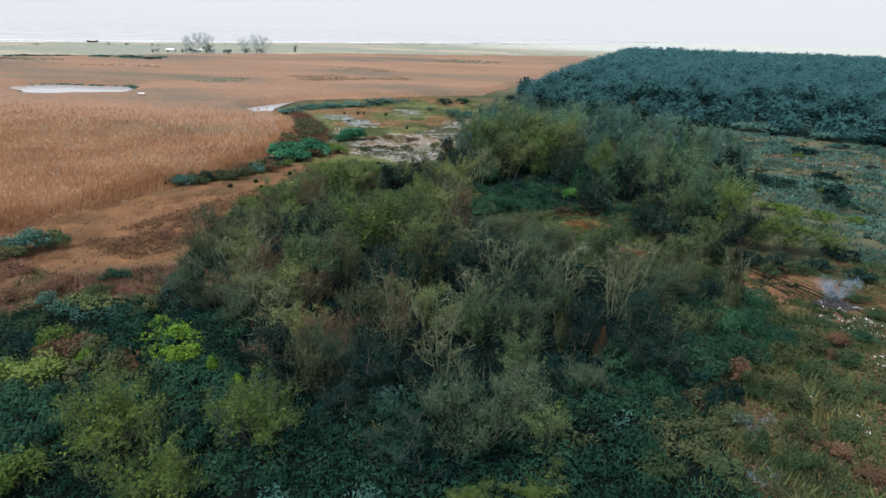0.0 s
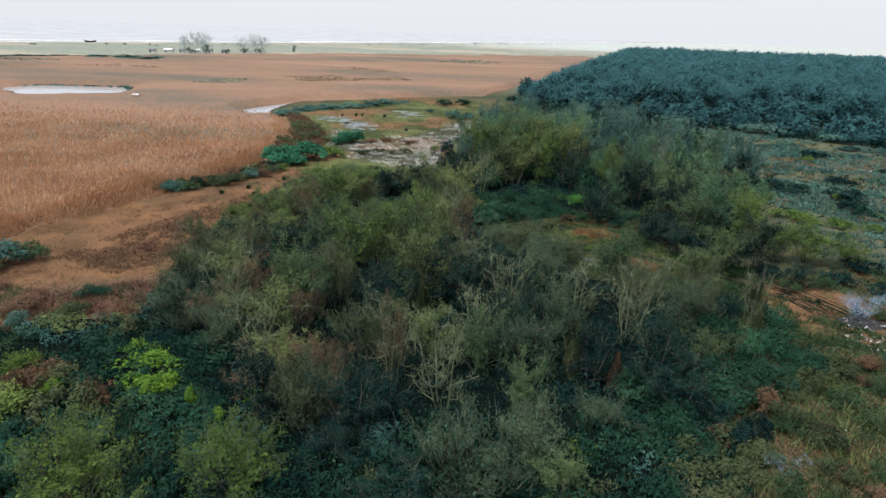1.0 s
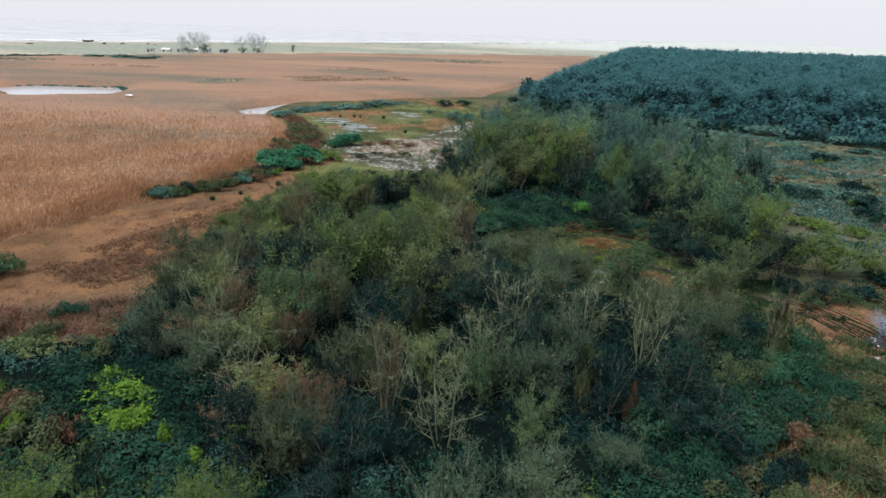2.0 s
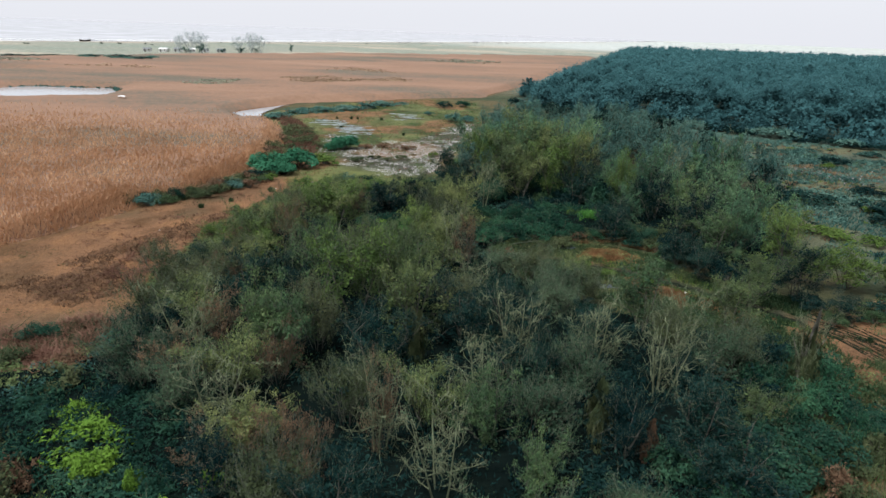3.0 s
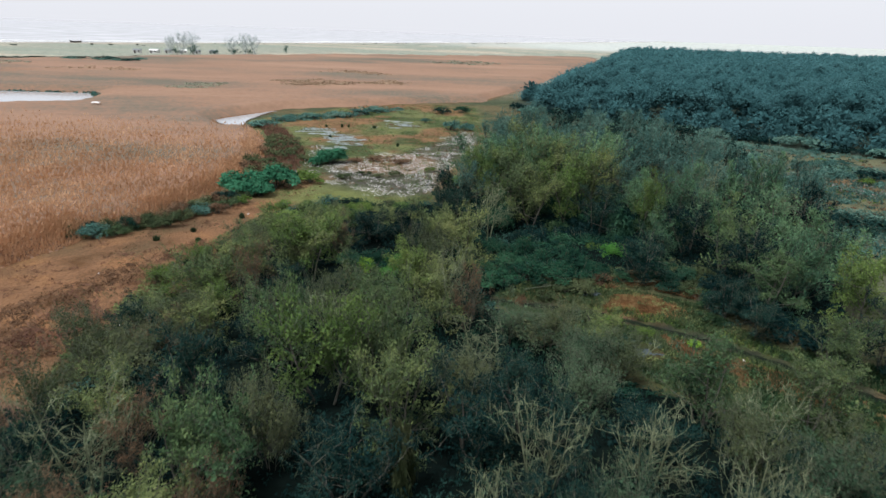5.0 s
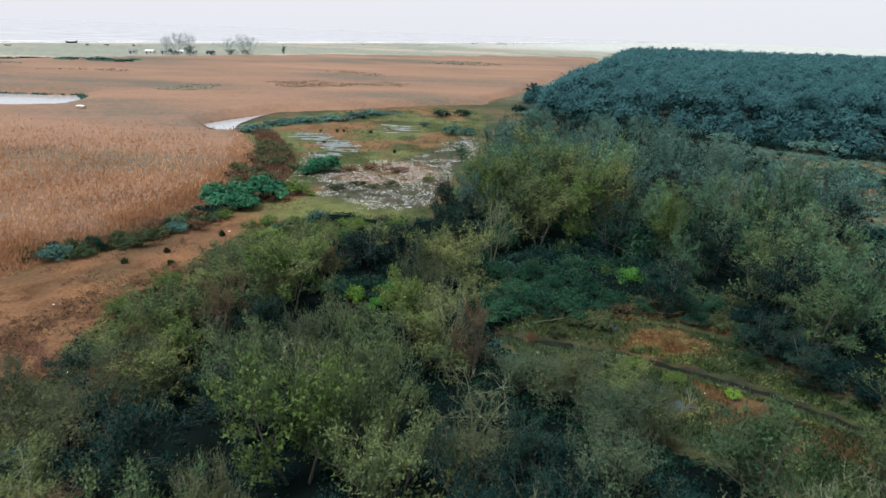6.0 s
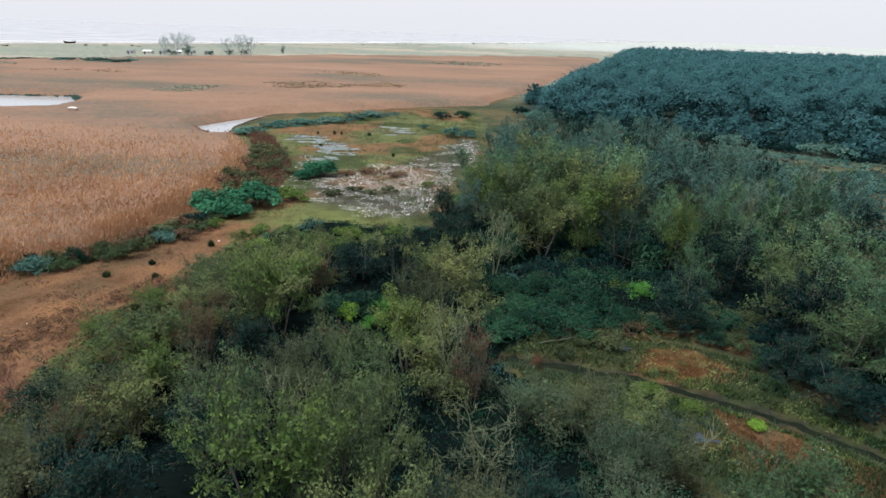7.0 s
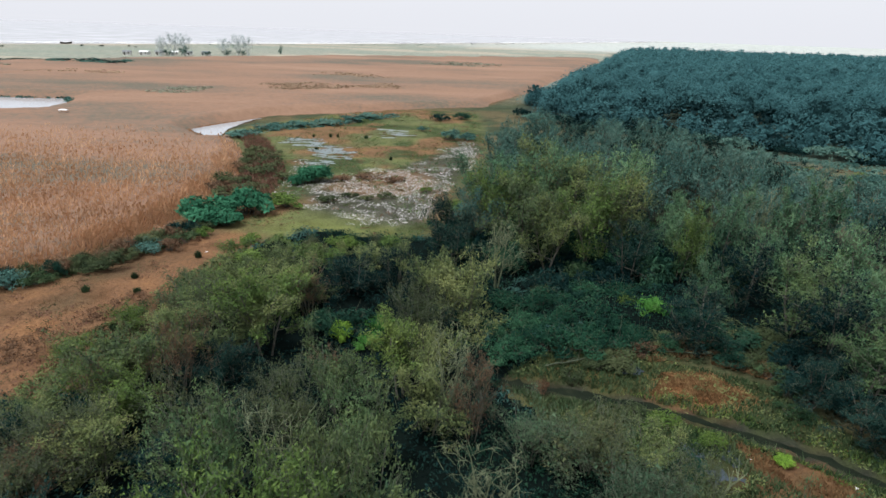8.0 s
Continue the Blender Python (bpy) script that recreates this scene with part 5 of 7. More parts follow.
def bush_mass(name, label, rows, far=True):
    """Far scrub in one object: rows of kind, x, y, height and radius."""
    top = thing(name, label, "scrub", kind="stuff")
    for kind in sorted({row[0] for row in rows}):
        base = bush_leaves(kind, 5, far)
        V, F = [], []
        for k, (_, x, y, h, r) in enumerate(row for row in rows if row[0] == kind):
            a = turn.uniform(0, 6.28)
            c, n = math.cos(a) * r, math.sin(a) * r
            p = base[0]
            V.append(np.stack([x + p[:, 0] * c - p[:, 1] * n, y + p[:, 0] * n + p[:, 1] * c, float(ground_height(np.array(x), np.array(y))) + p[:, 2] * h], 1))
            F.append(base[1] + k * len(p))
        part(kind + "_leaves", mesh_of("scrub_leaves", np.concatenate(V), np.concatenate(F), BUSHES[kind][0]), top)


def rush_stock():
    """A tuft of upright rush blades half a metre across."""
    key = ("tuft", 0, False)
    if key in BUSH_STOCK:
        return BUSH_STOCK[key]
    g = np.random.default_rng(77)
    n = 420
    a, q = g.uniform(0, 6.28, n), np.sqrt(g.uniform(0, 1, n)) * 0.45
    base = np.stack([np.cos(a) * q, np.sin(a) * q, np.full(n, -0.05)], 1)
    lean = g.uniform(-0.3, 0.7, n) * (0.3 + q)
    tip = base + np.stack([np.cos(a) * lean, np.sin(a) * lean, g.uniform(0.55, 1.05, n) * (1.05 - 0.6 * q)], 1)
    side = np.stack([-np.sin(a), np.cos(a), np.zeros(n)], 1) * 0.05
    v = np.stack([base - side, base + side, tip], 1).reshape(-1, 3)
    top = thing("rush_tuft", BUSHES["tuft"][4], "rush tuft", group="bushes")
    tagged(part("blade_mass", mesh_of("blade_mass", v, np.arange(3 * n).reshape(-1, 3), M_RUSH), top), kind="stuff")
    BUSH_STOCK[key] = [top, False]
    return BUSH_STOCK[key]


def bush(kind, x, y, h, r):
    entry = rush_stock() if kind == "tuft" else stock_bush(kind, turn.randrange(2), (y > 100 or x > 38) and kind != "vine")
    z = float(ground_height(np.array(x), np.array(y)))
    m = Matrix.Translation((x, y, z)) @ Matrix.Rotation(turn.uniform(0, 6.28), 4, "Z") @ Matrix.Diagonal((r * turn.uniform(0.85, 1.2), r * turn.uniform(0.85, 1.2), h, 1))
    if entry[1]:
        s = entry[0].scale
        return copy_thing(entry[0], m @ Matrix.Diagonal((1 / s[0], 1 / s[1], 1 / s[2], 1)))
    entry[0].matrix_basis, entry[1] = m, True
    return entry[0]


bush("bright", -18.4, 38.0, 2.40, 2.30)
bush("bright", -17.0, 36.6, 2.20, 1.50)
bush("bright", -20.2, 40.6, 2.00, 1.20)
bush("bright", -14.4, 35.2, 1.90, 0.80)
bush("bramble", -15.6, 38.6, 1.60, 2.00)
bush("bramble", -16.8, 36.4, 1.50, 2.00)
bush("bright", -19.3, 40.0, 1.60, 1.10)
bush("bright", -23.8, 36.6, 1.30, 0.80)
bush("tan", -22.4, 37.4, 1.90, 2.00)
bush("russet", -24.8, 38.0, 1.60, 1.60)
bush("tan", -25.6, 36.2, 1.50, 1.70)
bush("bright", -13.0, 34.0, 1.20, 0.80)
bush("yellow", -27.8, 30.4, 1.60, 1.40)
bush("bright", -26.0, 29.0, 1.30, 1.00)
bush("yellow", -24.9, 33.8, 2.40, 1.90)
bush("tan", -21.3, 33.7, 2.40, 2.10)
bush("russet", -20.5, 35.9, 2.00, 1.50)
bush("bramble", -21.8, 32.1, 1.80, 1.60)
bush("bramble", -23.0, 28.7, 1.70, 2.30)
bush("fresh", -20.3, 24.6, 1.90, 1.90)
bush("bramble", -14.7, 32.9, 1.50, 2.30)
bush("bramble", -13.5, 28.3, 1.60, 2.00)
bush("bright", -10.9, 35.5, 1.60, 0.90)
bush("bramble", -28.2, 43.2, 1.80, 1.50)
bush("bramble", -24.1, 42.3, 1.60, 1.70)
bush("weedy", -29.6, 40.6, 1.40, 1.80)
bush("grey", -41.5, 57.6, 2.20, 2.60)
bush("weedy", -39.8, 58.9, 1.80, 2.20)
bush("tan", -41.7, 56.2, 1.60, 2.20)
bush("russet", -28.9, 66.5, 0.60, 1.20)
bush("bramble", -29.3, 51.2, 1.10, 1.40)
bush("russet", -24.6, 47.0, 1.30, 1.70)
bush("bramble", 7.9, 33.5, 1.70, 1.60)
bush("bramble", 11.3, 34.4, 1.70, 1.90)
bush("tan", 14.3, 31.8, 1.70, 1.60)
bush("bramble", 24.8, 44.9, 1.50, 1.70)
bush("bramble", 26.1, 43.6, 1.40, 1.70)
bush("bramble", 23.9, 47.3, 1.70, 1.70)
bush("bramble", 18.5, 41.5, 2.20, 1.70)
bush("bramble", 21.3, 41.2, 1.80, 1.50)
bush("tan", 24.8, 40.2, 1.70, 1.00)
bush("russet", 20.2, 37.1, 2.00, 0.80)
bush("russet", 28.8, 40.9, 0.90, 0.70)
bush("dark", 16.7, 34.1, 1.70, 1.40)
bush("russet", 22.7, 34.8, 1.00, 1.00)
bush("bramble", 10.9, 30.1, 1.60, 1.60)
bush("tan", 7.0, 28.1, 1.70, 1.30)
bush("bramble", 8.5, 26.8, 1.60, 1.50)
bush("weedy", 11.9, 27.1, 1.40, 1.50)
bush("weedy", 20.9, 39.0, 1.20, 1.60)
bush("tan", 14.7, 28.9, 1.10, 1.40)
bush("russet", 22.7, 29.6, 0.80, 1.00)
bush("bramble", -4.3, 26.1, 1.60, 1.80)
bush("bramble", -1.6, 28.5, 1.80, 1.80)
bush("dark", -6.7, 29.2, 1.80, 1.80)
bush("grey", -2.8, 31.5, 2.00, 1.50)
bush("bramble", -10.1, 25.4, 1.60, 1.90)
bush("tuft", 33.6, 54.9, 0.64, 0.53)
bush("vine", -27.8, 108.2, 3.00, 3.10)
bush("vine", -24.2, 111.3, 3.30, 3.50)
bush("vine", -25.2, 106.4, 2.10, 1.90)
bush("vine", -19.6, 129.1, 2.60, 3.00)
bush("vine", -21.3, 127.1, 1.70, 1.70)
bush("fresh", -20.3, 115.2, 1.70, 2.60)
bush("grey", -37.3, 86.4, 1.40, 1.70)
bush("weedy", -35.7, 87.4, 1.20, 1.50)
bush("tan", -31.8, 91.8, 1.50, 2.00)
bush("tan", -33.1, 90.7, 1.10, 1.40)
bush("grey", -30.2, 97.0, 1.50, 1.90)
bush("tan", -30.9, 94.3, 1.27, 1.50)
bush("weedy", -27.5, 99.8, 1.40, 1.60)
bush("russet", -28.0, 97.2, 1.27, 1.50)
bush("fresh", -26.3, 102.2, 1.20, 1.30)
bush("tuft", -30.6, 86.1, 0.69, 0.58)
bush("tuft", -26.2, 86.2, 0.64, 0.49)
bush("tuft", -28.0, 89.6, 0.64, 0.49)
bush("tuft", -22.9, 83.5, 0.73, 0.63)
bush("tuft", -24.6, 79.1, 0.83, 0.58)
bush("tuft", -24.4, 95.5, 0.83, 0.58)
bush("creeper", 5.0, 76.8, 1.50, 2.40)
bush("creeper", 7.7, 78.1, 1.70, 2.60)
bush("creeper", 10.6, 78.3, 1.70, 2.60)
bush("creeper", 13.4, 79.4, 1.60, 2.40)
bush("creeper", 10.0, 81.7, 1.80, 2.40)
bush("creeper", 12.8, 82.4, 1.80, 2.40)
bush("creeper", 6.3, 80.6, 1.70, 2.20)
bush("lush", 17.3, 82.9, 2.50, 1.80)
bush("fresh", 15.6, 84.1, 1.90, 1.20)
bush("tan", 17.9, 79.7, 1.00, 1.20)
bush("bramble", 19.8, 78.9, 1.10, 1.50)
bush("russet", 15.2, 77.8, 1.10, 1.30)
bush("tan", 25.1, 80.2, 1.00, 1.70)
bush("weedy", 23.4, 75.0, 1.10, 1.40)
bush("bright", -7.4, 78.4, 1.60, 1.30)
bush("lush", -5.0, 77.0, 1.40, 1.10)
bush("bramble", -6.2, 79.6, 2.00, 2.40)
bush("lush", -4.2, 79.4, 1.70, 1.60)
bush("bramble", -8.6, 80.0, 1.80, 1.80)
bush("russet", 6.9, 72.3, 1.40, 0.50)
bush("grey", -42.2, 167.7, 1.60, 4.2)
bush("grey", -39.4, 179.2, 1.60, 4.2)
bush("grey", -34.1, 184.1, 1.60, 4.2)
bush("grey", -28.2, 188.4, 1.70, 4.2)
bush("grey", -22.9, 194.2, 1.80, 4.2)
bush("grey", -19.5, 201.7, 1.80, 4.2)
bush("dark", -1.1, 201.9, 2.00, 3.00)
bush("bramble", 4.2, 205.5, 2.00, 2.60)
bush("grey", 1.1, 172.0, 2.40, 3.20)
bush("grey", 4.8, 172.5, 2.00, 2.60)
bush("grey", -5.1, 183.0, 1.30, 1.60)
bush("tan", -33.1, 144.6, 1.50, 2.40)
bush("tan", -28.1, 133.6, 1.40, 2.20)
bush("tan", -30.7, 133.2, 1.40, 2.00)
bush("tan", -29.9, 143.6, 1.10, 2.00)
bush("tan", -24.8, 130.9, 1.10, 1.80)
bush("tan", -12.8, 120.6, 0.90, 1.20)
bush("tan", -10.3, 119.4, 0.90, 1.20)
bush("fresh", -2.4, 125.3, 0.80, 1.00)
bush("tuft", -27.9, 170.1, 0.64, 0.49)
bush("tuft", -24.3, 170.4, 1.01, 0.68)
bush("tuft", -22.8, 170.6, 0.83, 0.49)
bush("tuft", -16.7, 170.3, 0.83, 0.68)
bush("tuft", -9.5, 147.7, 0.83, 0.58)
bush("tuft", -24.5, 155.8, 0.55, 0.49)
bush("fresh", 11.7, 65.3, 1.80, 1.60)
bush("dark", -29.3, 37.6, 1.60, 2.00)
bush("fresh", -26.7, 38.4, 1.70, 1.60)
bush("bramble", -24.9, 32.0, 1.70, 2.00)
bush("dark", -21.6, 40.1, 1.40, 1.40)
bush("russet", -35.3, 46.5, 1.00, 1.80)
bush("russet", -32.9, 47.9, 1.10, 1.70)
bush("tan", -28.6, 47.1, 1.10, 1.70)
bush("bramble", -19.3, 31.8, 1.70, 1.70)
bush("bramble", -14.3, 35.6, 1.60, 1.50)
bush("bramble", -20.2, 27.7, 1.80, 1.80)
bush("weedy", 31.4, 47.0, 0.80, 1.20)
bush("weedy", 29.8, 40.4, 1.02, 1.20)
bush("bramble", 33.4, 44.2, 0.80, 1.00)
bush("weedy", 25.9, 38.5, 0.80, 1.30)
bush("weedy", 26.6, 35.7, 1.19, 1.40)
bush("weedy", 21.1, 35.2, 0.90, 1.20)
bush("weedy", 18.1, 32.5, 0.90, 1.00)
bush("dark", 38.9, 60.4, 1.20, 1.60)
bush("weedy", 32.6, 58.2, 1.10, 1.40)
bush("dark", 32.2, 61.2, 1.30, 1.50)
bush("dark", 41.2, 57.5, 1.20, 1.60)
bush("dark", 43.4, 64.1, 1.40, 2.00)
bush("weedy", 36.2, 58.6, 1.10, 1.30)
bush("dark", 19.8, 45.3, 2.2, 1.6)
bush("creeper", 20.5, 42.8, 2.0, 1.6)
bush("creeper", 24.4, 46.3, 1.7, 1.5)
bush("creeper", 24.5, 42.5, 1.5, 1.5)
bush("bramble", 26.6, 42.9, 1.3, 1.3)
bush("bramble", 19.0, 38.5, 1.7, 1.5)
bush("dark", 15.7, 35.9, 2.0, 1.6)
bush("creeper", 13.4, 34.4, 1.9, 1.6)
bush("bramble", 14.0, 32.7, 1.7, 1.4)
bush("creeper", 9.5, 31.2, 1.8, 1.6)
bush("creeper", 11.2, 28.8, 1.6, 1.6)
bush("tan", 16.1, 30.9, 1.2, 1.3)
bush("tan", 23.0, 39.3, 1.2, 1.2)
bush("weedy", 18.4, 30.2, 1.0, 1.2)
bush("tan", 21.7, 31.6, 0.9, 1.2)
bush("weedy", 20.0, 28.4, 0.9, 1.2)
bush("weedy", 24.5, 31.7, 0.8, 1.2)
bush("weedy", 28.8, 35.7, 0.9, 1.2)
bush("russet", 23.3, 27.7, 0.8, 1.1)
bush("weedy", 37.9, 52.2, 0.8, 1.2)
bush("weedy", 37.6, 48.6, 0.8, 1.2)
bush("dark", -0.3, 26.2, 1.8, 1.7)
bush("tan", -3.4, 27.9, 1.8, 1.6)
bush("dark", -6.5, 25.5, 1.7, 1.6)
bush("dark", 3.8, 26.4, 1.6, 1.4)
bush("creeper", 15.1, 79.0, 1.6, 1.7)
bush("creeper", 17.1, 78.6, 1.2, 1.5)
bush("creeper", 4.0, 78.9, 1.7, 1.6)
bush("bramble", 21.5, 78.0, 1.2, 1.5)
bush("tan", 22.6, 76.6, 1.0, 1.3)
bush("weedy", 23.4, 72.7, 1.2, 1.4)
bush("tan", 12.8, 75.2, 1.0, 1.2)
bush("bramble", 21.3, 76.5, 1.0, 1.3)
bush("creeper", 8.5, 85.0, 2.0, 2.6)
bush("creeper", 12.0, 86.0, 2.2, 2.6)
bush("creeper", 15.5, 86.8, 2.0, 2.4)
bush("dark", 18.6, 85.5, 1.8, 2.0)
bush("creeper", 5.2, 84.5, 1.9, 2.2)
bush("bramble", 20.6, 82.3, 1.6, 2.0)
bush("bramble", 22.8, 80.2, 1.4, 1.8)
bush("dark", 14.5, 89.0, 2.2, 2.4)
bush("dark", 9.8, 89.0, 2.2, 2.4)
bush("bramble", 2.0, 80.4, 1.7, 1.8)
bush("tan", -33.0, 127.0, 1.6, 2.4)
bush("russet", -31.5, 122.0, 1.7, 2.4)
bush("tan", -29.5, 126.0, 1.4, 2.2)
bush("tan", -29.0, 119.5, 1.6, 2.2)
bush("tan", -27.0, 123.0, 1.2, 2.0)
bush("russet", -33.2, 134.5, 1.6, 2.4)
bush("tan", -32.4, 139.0, 1.5, 2.4)
bush("tan", -27.8, 137.8, 1.2, 2.0)
bush("tan", -34.6, 150.0, 1.4, 2.4)
bush("tan", -30.9, 148.8, 1.1, 2.0)
bush("russet", -16.0, 131.0, 0.9, 2.0)
bush("russet", -12.0, 133.0, 0.8, 2.2)
bush("russet", -8.0, 131.0, 0.8, 2.0)
bush("tan", -15.5, 118.0, 1.0, 1.5)
bush("tan", -8.0, 121.0, 0.9, 1.4)
bush("fresh", -16.5, 98.8, 1.5, 2.0)
bush("fresh", -10.5, 99.5, 1.4, 2.0)
bush("yellow", -5.0, 99.0, 1.6, 2.0)
bush("fresh", -20.3, 100.5, 1.0, 1.6)
bush("tan", -13.5, 97.0, 1.6, 2.0)
bush("yellow", -17.8, 92.5, 2.0, 2.0)
bush("bramble", 1.0, 105.0, 2.2, 2.4)
bush("fresh", 1.6, 113.0, 2.2, 2.2)
bush("dark", 22.5, 50.2, 2.2, 1.9)
bush("dark", 19.5, 51.6, 2.2, 1.9)
bush("dark", 16.6, 49.2, 2.2, 1.9)
bush("bramble", 21.0, 48.0, 2.0, 1.7)
bush("dark", 24.5, 52.0, 1.8, 1.7)
bush("dark", 13.0, 46.8, 2.0, 1.8)
bush("dark", 10.0, 43.6, 2.0, 1.8)
bush("creeper", 26.0, 47.2, 2.3, 2.3)
bush("creeper", 23.5, 44.5, 2.2, 2.2)
bush("creeper", 21.0, 46.6, 2.4, 2.0)
bush("bramble", 26.4, 50.2, 1.8, 2.0)
bush("bramble", 17.2, 38.0, 2.0, 2.1)
bush("creeper", 15.0, 35.6, 2.0, 2.1)
bush("bramble", 12.6, 38.2, 2.0, 2.0)
bush("dark", 8.6, 36.4, 2.2, 2.0)
bush("bramble", 21.8, 40.2, 1.7, 1.9)
bush("tan", 28.0, 42.5, 1.4, 1.6)
bush("russet", 30.6, 43.2, 1.3, 1.2)
bush("grey", -31.5, 45.2, 1.3, 1.0)
bush("bramble", -33.5, 40.0, 1.5, 1.8)
bush("yellow", -30.0, 36.0, 1.7, 1.4)
bush("russet", -26.0, 44.0, 1.4, 1.5)
bush("tan", -23.5, 44.5, 1.8, 1.6)
bush("russet", -25.6, 36.0, 1.9, 1.4)
bush("yellow", -27.2, 33.8, 1.8, 1.3)
bush("dark", -19.8, 42.6, 1.8, 1.6)

# the ragged hedge between field and reeds
hedge_rand = random.Random(23)
HEDGE = [(-41, 84.5), (-38, 87), (-35, 89), (-33, 92.5), (-30, 97.5), (-27.5, 103), (-26, 106)]
for (hx0, hy0), (hx1, hy1) in zip(HEDGE[:-1], HEDGE[1:]):
    for hk in range(3):
        hu = (hk + hedge_rand.random()) / 3
        bush(hedge_rand.choice(("dark", "tan", "tan", "russet", "tan", "bramble")), hx0 + (hx1 - hx0) * hu + hedge_rand.uniform(-1.2, 0.2), hy0 + (hy1 - hy0) * hu + hedge_rand.uniform(0, 1.0), hedge_rand.uniform(1.0, 1.9), hedge_rand.uniform(1.1, 1.8))
# scrub along the far side of the reeds and before the woods
bush_mass("reed_edge_scrub", "dark scrub along the far edge of the reeds",
          [("dark", -262 + 6.5 * k + hedge_rand.uniform(-2, 2), 352 + 6.2 * k + hedge_rand.uniform(-6, 6), hedge_rand.uniform(1.0, 2.0), hedge_rand.uniform(4, 8)) for k in range(16)])
bush_mass("woods_edge_scrub", "dark and grey-green scrub before the far woods",
          [(hedge_rand.choice(("dark", "grey", "dark")), 22 + 2.6 * k + hedge_rand.uniform(-2, 2), 214 - 2.2 * k + hedge_rand.uniform(-3, 1), hedge_rand.uniform(1.4, 2.8), hedge_rand.uniform(2.4, 4.0)) for k in range(36)])

# scrub on the beach flats
bush_mass("flats_scrub", "low grey-green scrub where the reeds meet the flats",
          [("grey" if k % 3 else "dark", -206 + 1.7 * k + hedge_rand.uniform(-3, 3), 372 + hedge_rand.uniform(-8, 14), hedge_rand.uniform(2.0, 2.8), hedge_rand.uniform(3, 6)) for k in range(24)])
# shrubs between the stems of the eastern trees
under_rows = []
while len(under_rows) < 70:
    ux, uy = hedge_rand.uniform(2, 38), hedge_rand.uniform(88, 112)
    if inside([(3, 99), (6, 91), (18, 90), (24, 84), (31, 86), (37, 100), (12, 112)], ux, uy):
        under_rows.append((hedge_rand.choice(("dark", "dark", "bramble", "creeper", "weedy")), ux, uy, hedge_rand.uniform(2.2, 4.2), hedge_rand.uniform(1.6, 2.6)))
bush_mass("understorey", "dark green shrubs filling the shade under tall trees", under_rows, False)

# scattered low bushes of the rough field before the far woods
field_rand = random.Random(21)
FIELD = [(44, 72), (52, 100), (56, 140), (60, 170), (78, 155), (100, 142), (110, 120), (80, 84), (60, 68)]
field_rows = []
for _ in range(900):
    fx, fy = field_rand.uniform(44, 110), field_rand.uniform(68, 170)
    if inside(FIELD, fx, fy) and field_rand.random() < 0.09:
        field_rows.append((field_rand.choice(("grey", "dark", "grey", "fresh", "grey", "bramble", "dark")), fx, fy, field_rand.uniform(0.6, 1.5), field_rand.uniform(0.8, 2.2)))
bush_mass("field_bushes", "scattered low bushes over a rough field", field_rows)


# low scrub that covers the rough field
def field_scrub():
    top = thing("field_scrub", "low grey-green scrub covering a rough field", "scrub", kind="stuff")
    x, y = rng.uniform(40, 112, 10000), rng.uniform(62, 178, 10000)
    ok = (depth_in(FIELD, x, y) > -3) & (fbm(x, y, 7, 121) > 0.48)
    x, y = x[ok], y[ok]
    ends = np.stack([x, y, ground_height(x, y) + 0.15], 1)
    v, f = clump_leaves(ends, len(ends) * 16, 0.26, 0.62, 0.6)
    part("scrub_leaves", mesh_of("scrub_leaves", v, f, M_GREY), top)


field_scrub()


# brown scrub between reeds and marsh
SCRUB = [(-45, 170), (-36, 152), (-32, 134), (-30.5, 121), (-24, 119), (-24.5, 132), (-29, 146), (-37, 166)]
low_weeds("marsh_scrub", "dull brown scrub between reeds and marsh", SCRUB, 1600, 0.26, M_TAN, 0.46, 161, 18)
low_weeds("marsh_dry_scrub", "red-brown withered scrub between reeds and marsh", SCRUB, 2400, 0.24, M_RUSSET, 0.42, 163, 16)
blades("marsh_stalks", "withered brown stalks between reeds and marsh", SCRUB, 14000, 0.9, 0.06, M_REDWEED, 165, 0.4, 4.0)


def sedge_patch(x, y, rx, ry, count, size, mat, label, seed):
    """Sedge that shows among the tops of the reeds."""
    g = np.random.default_rng(seed)
    a, q = g.uniform(0, 6.28, count), np.sqrt(g.uniform(0, 1, count))
    px, py = x + np.cos(a) * q * rx, y + np.sin(a) * q * ry
    ok = fbm(px * 0.4, py, 5.0, seed) > 0.30 + 0.35 * q
    px, py = px[ok], py[ok]
    v, f = clump_leaves(np.stack([px, py, ground_height(px, py) + reed_height(px, py) * 0.8], 1), len(px) * 8, size * 0.6, 1.0, 0.3)
    top = thing("sedge_patch", label, "sedge", group="sedge patches", kind="stuff")
    part("sedge_leaves", mesh_of("sedge_leaves", v, f, mat), top)


sedge_patch(-83, 243, 13, 15, 620, 0.8, M_SEDGEGREEN, "grey-green sedge patch among dry reeds", 171)
sedge_patch(-52, 273, 17, 16, 560, 0.8, M_SEDGE, "brown sedge patch among dry reeds", 173)
sedge_patch(-22, 276, 14, 16, 560, 0.8, M_SEDGE, "brown sedge patch among dry reeds", 175)
sedge_patch(9, 470, 28, 26, 420, 1.3, M_SEDGEGREEN, "grey-green sedge patch among dry reeds", 177)
sedge_patch(-45, 336, 22, 20, 420, 1.0, M_SEDGE, "brown sedge patch among dry reeds", 179)
sedge_patch(-215, 322, 22, 14, 500, 1.1, M_SEDGEGREEN, "grey-green sedge patch among dry reeds", 181)
sedge_patch(-150, 300, 22, 16, 320, 1.0, M_SEDGE, "brown sedge patch among dry reeds", 183)

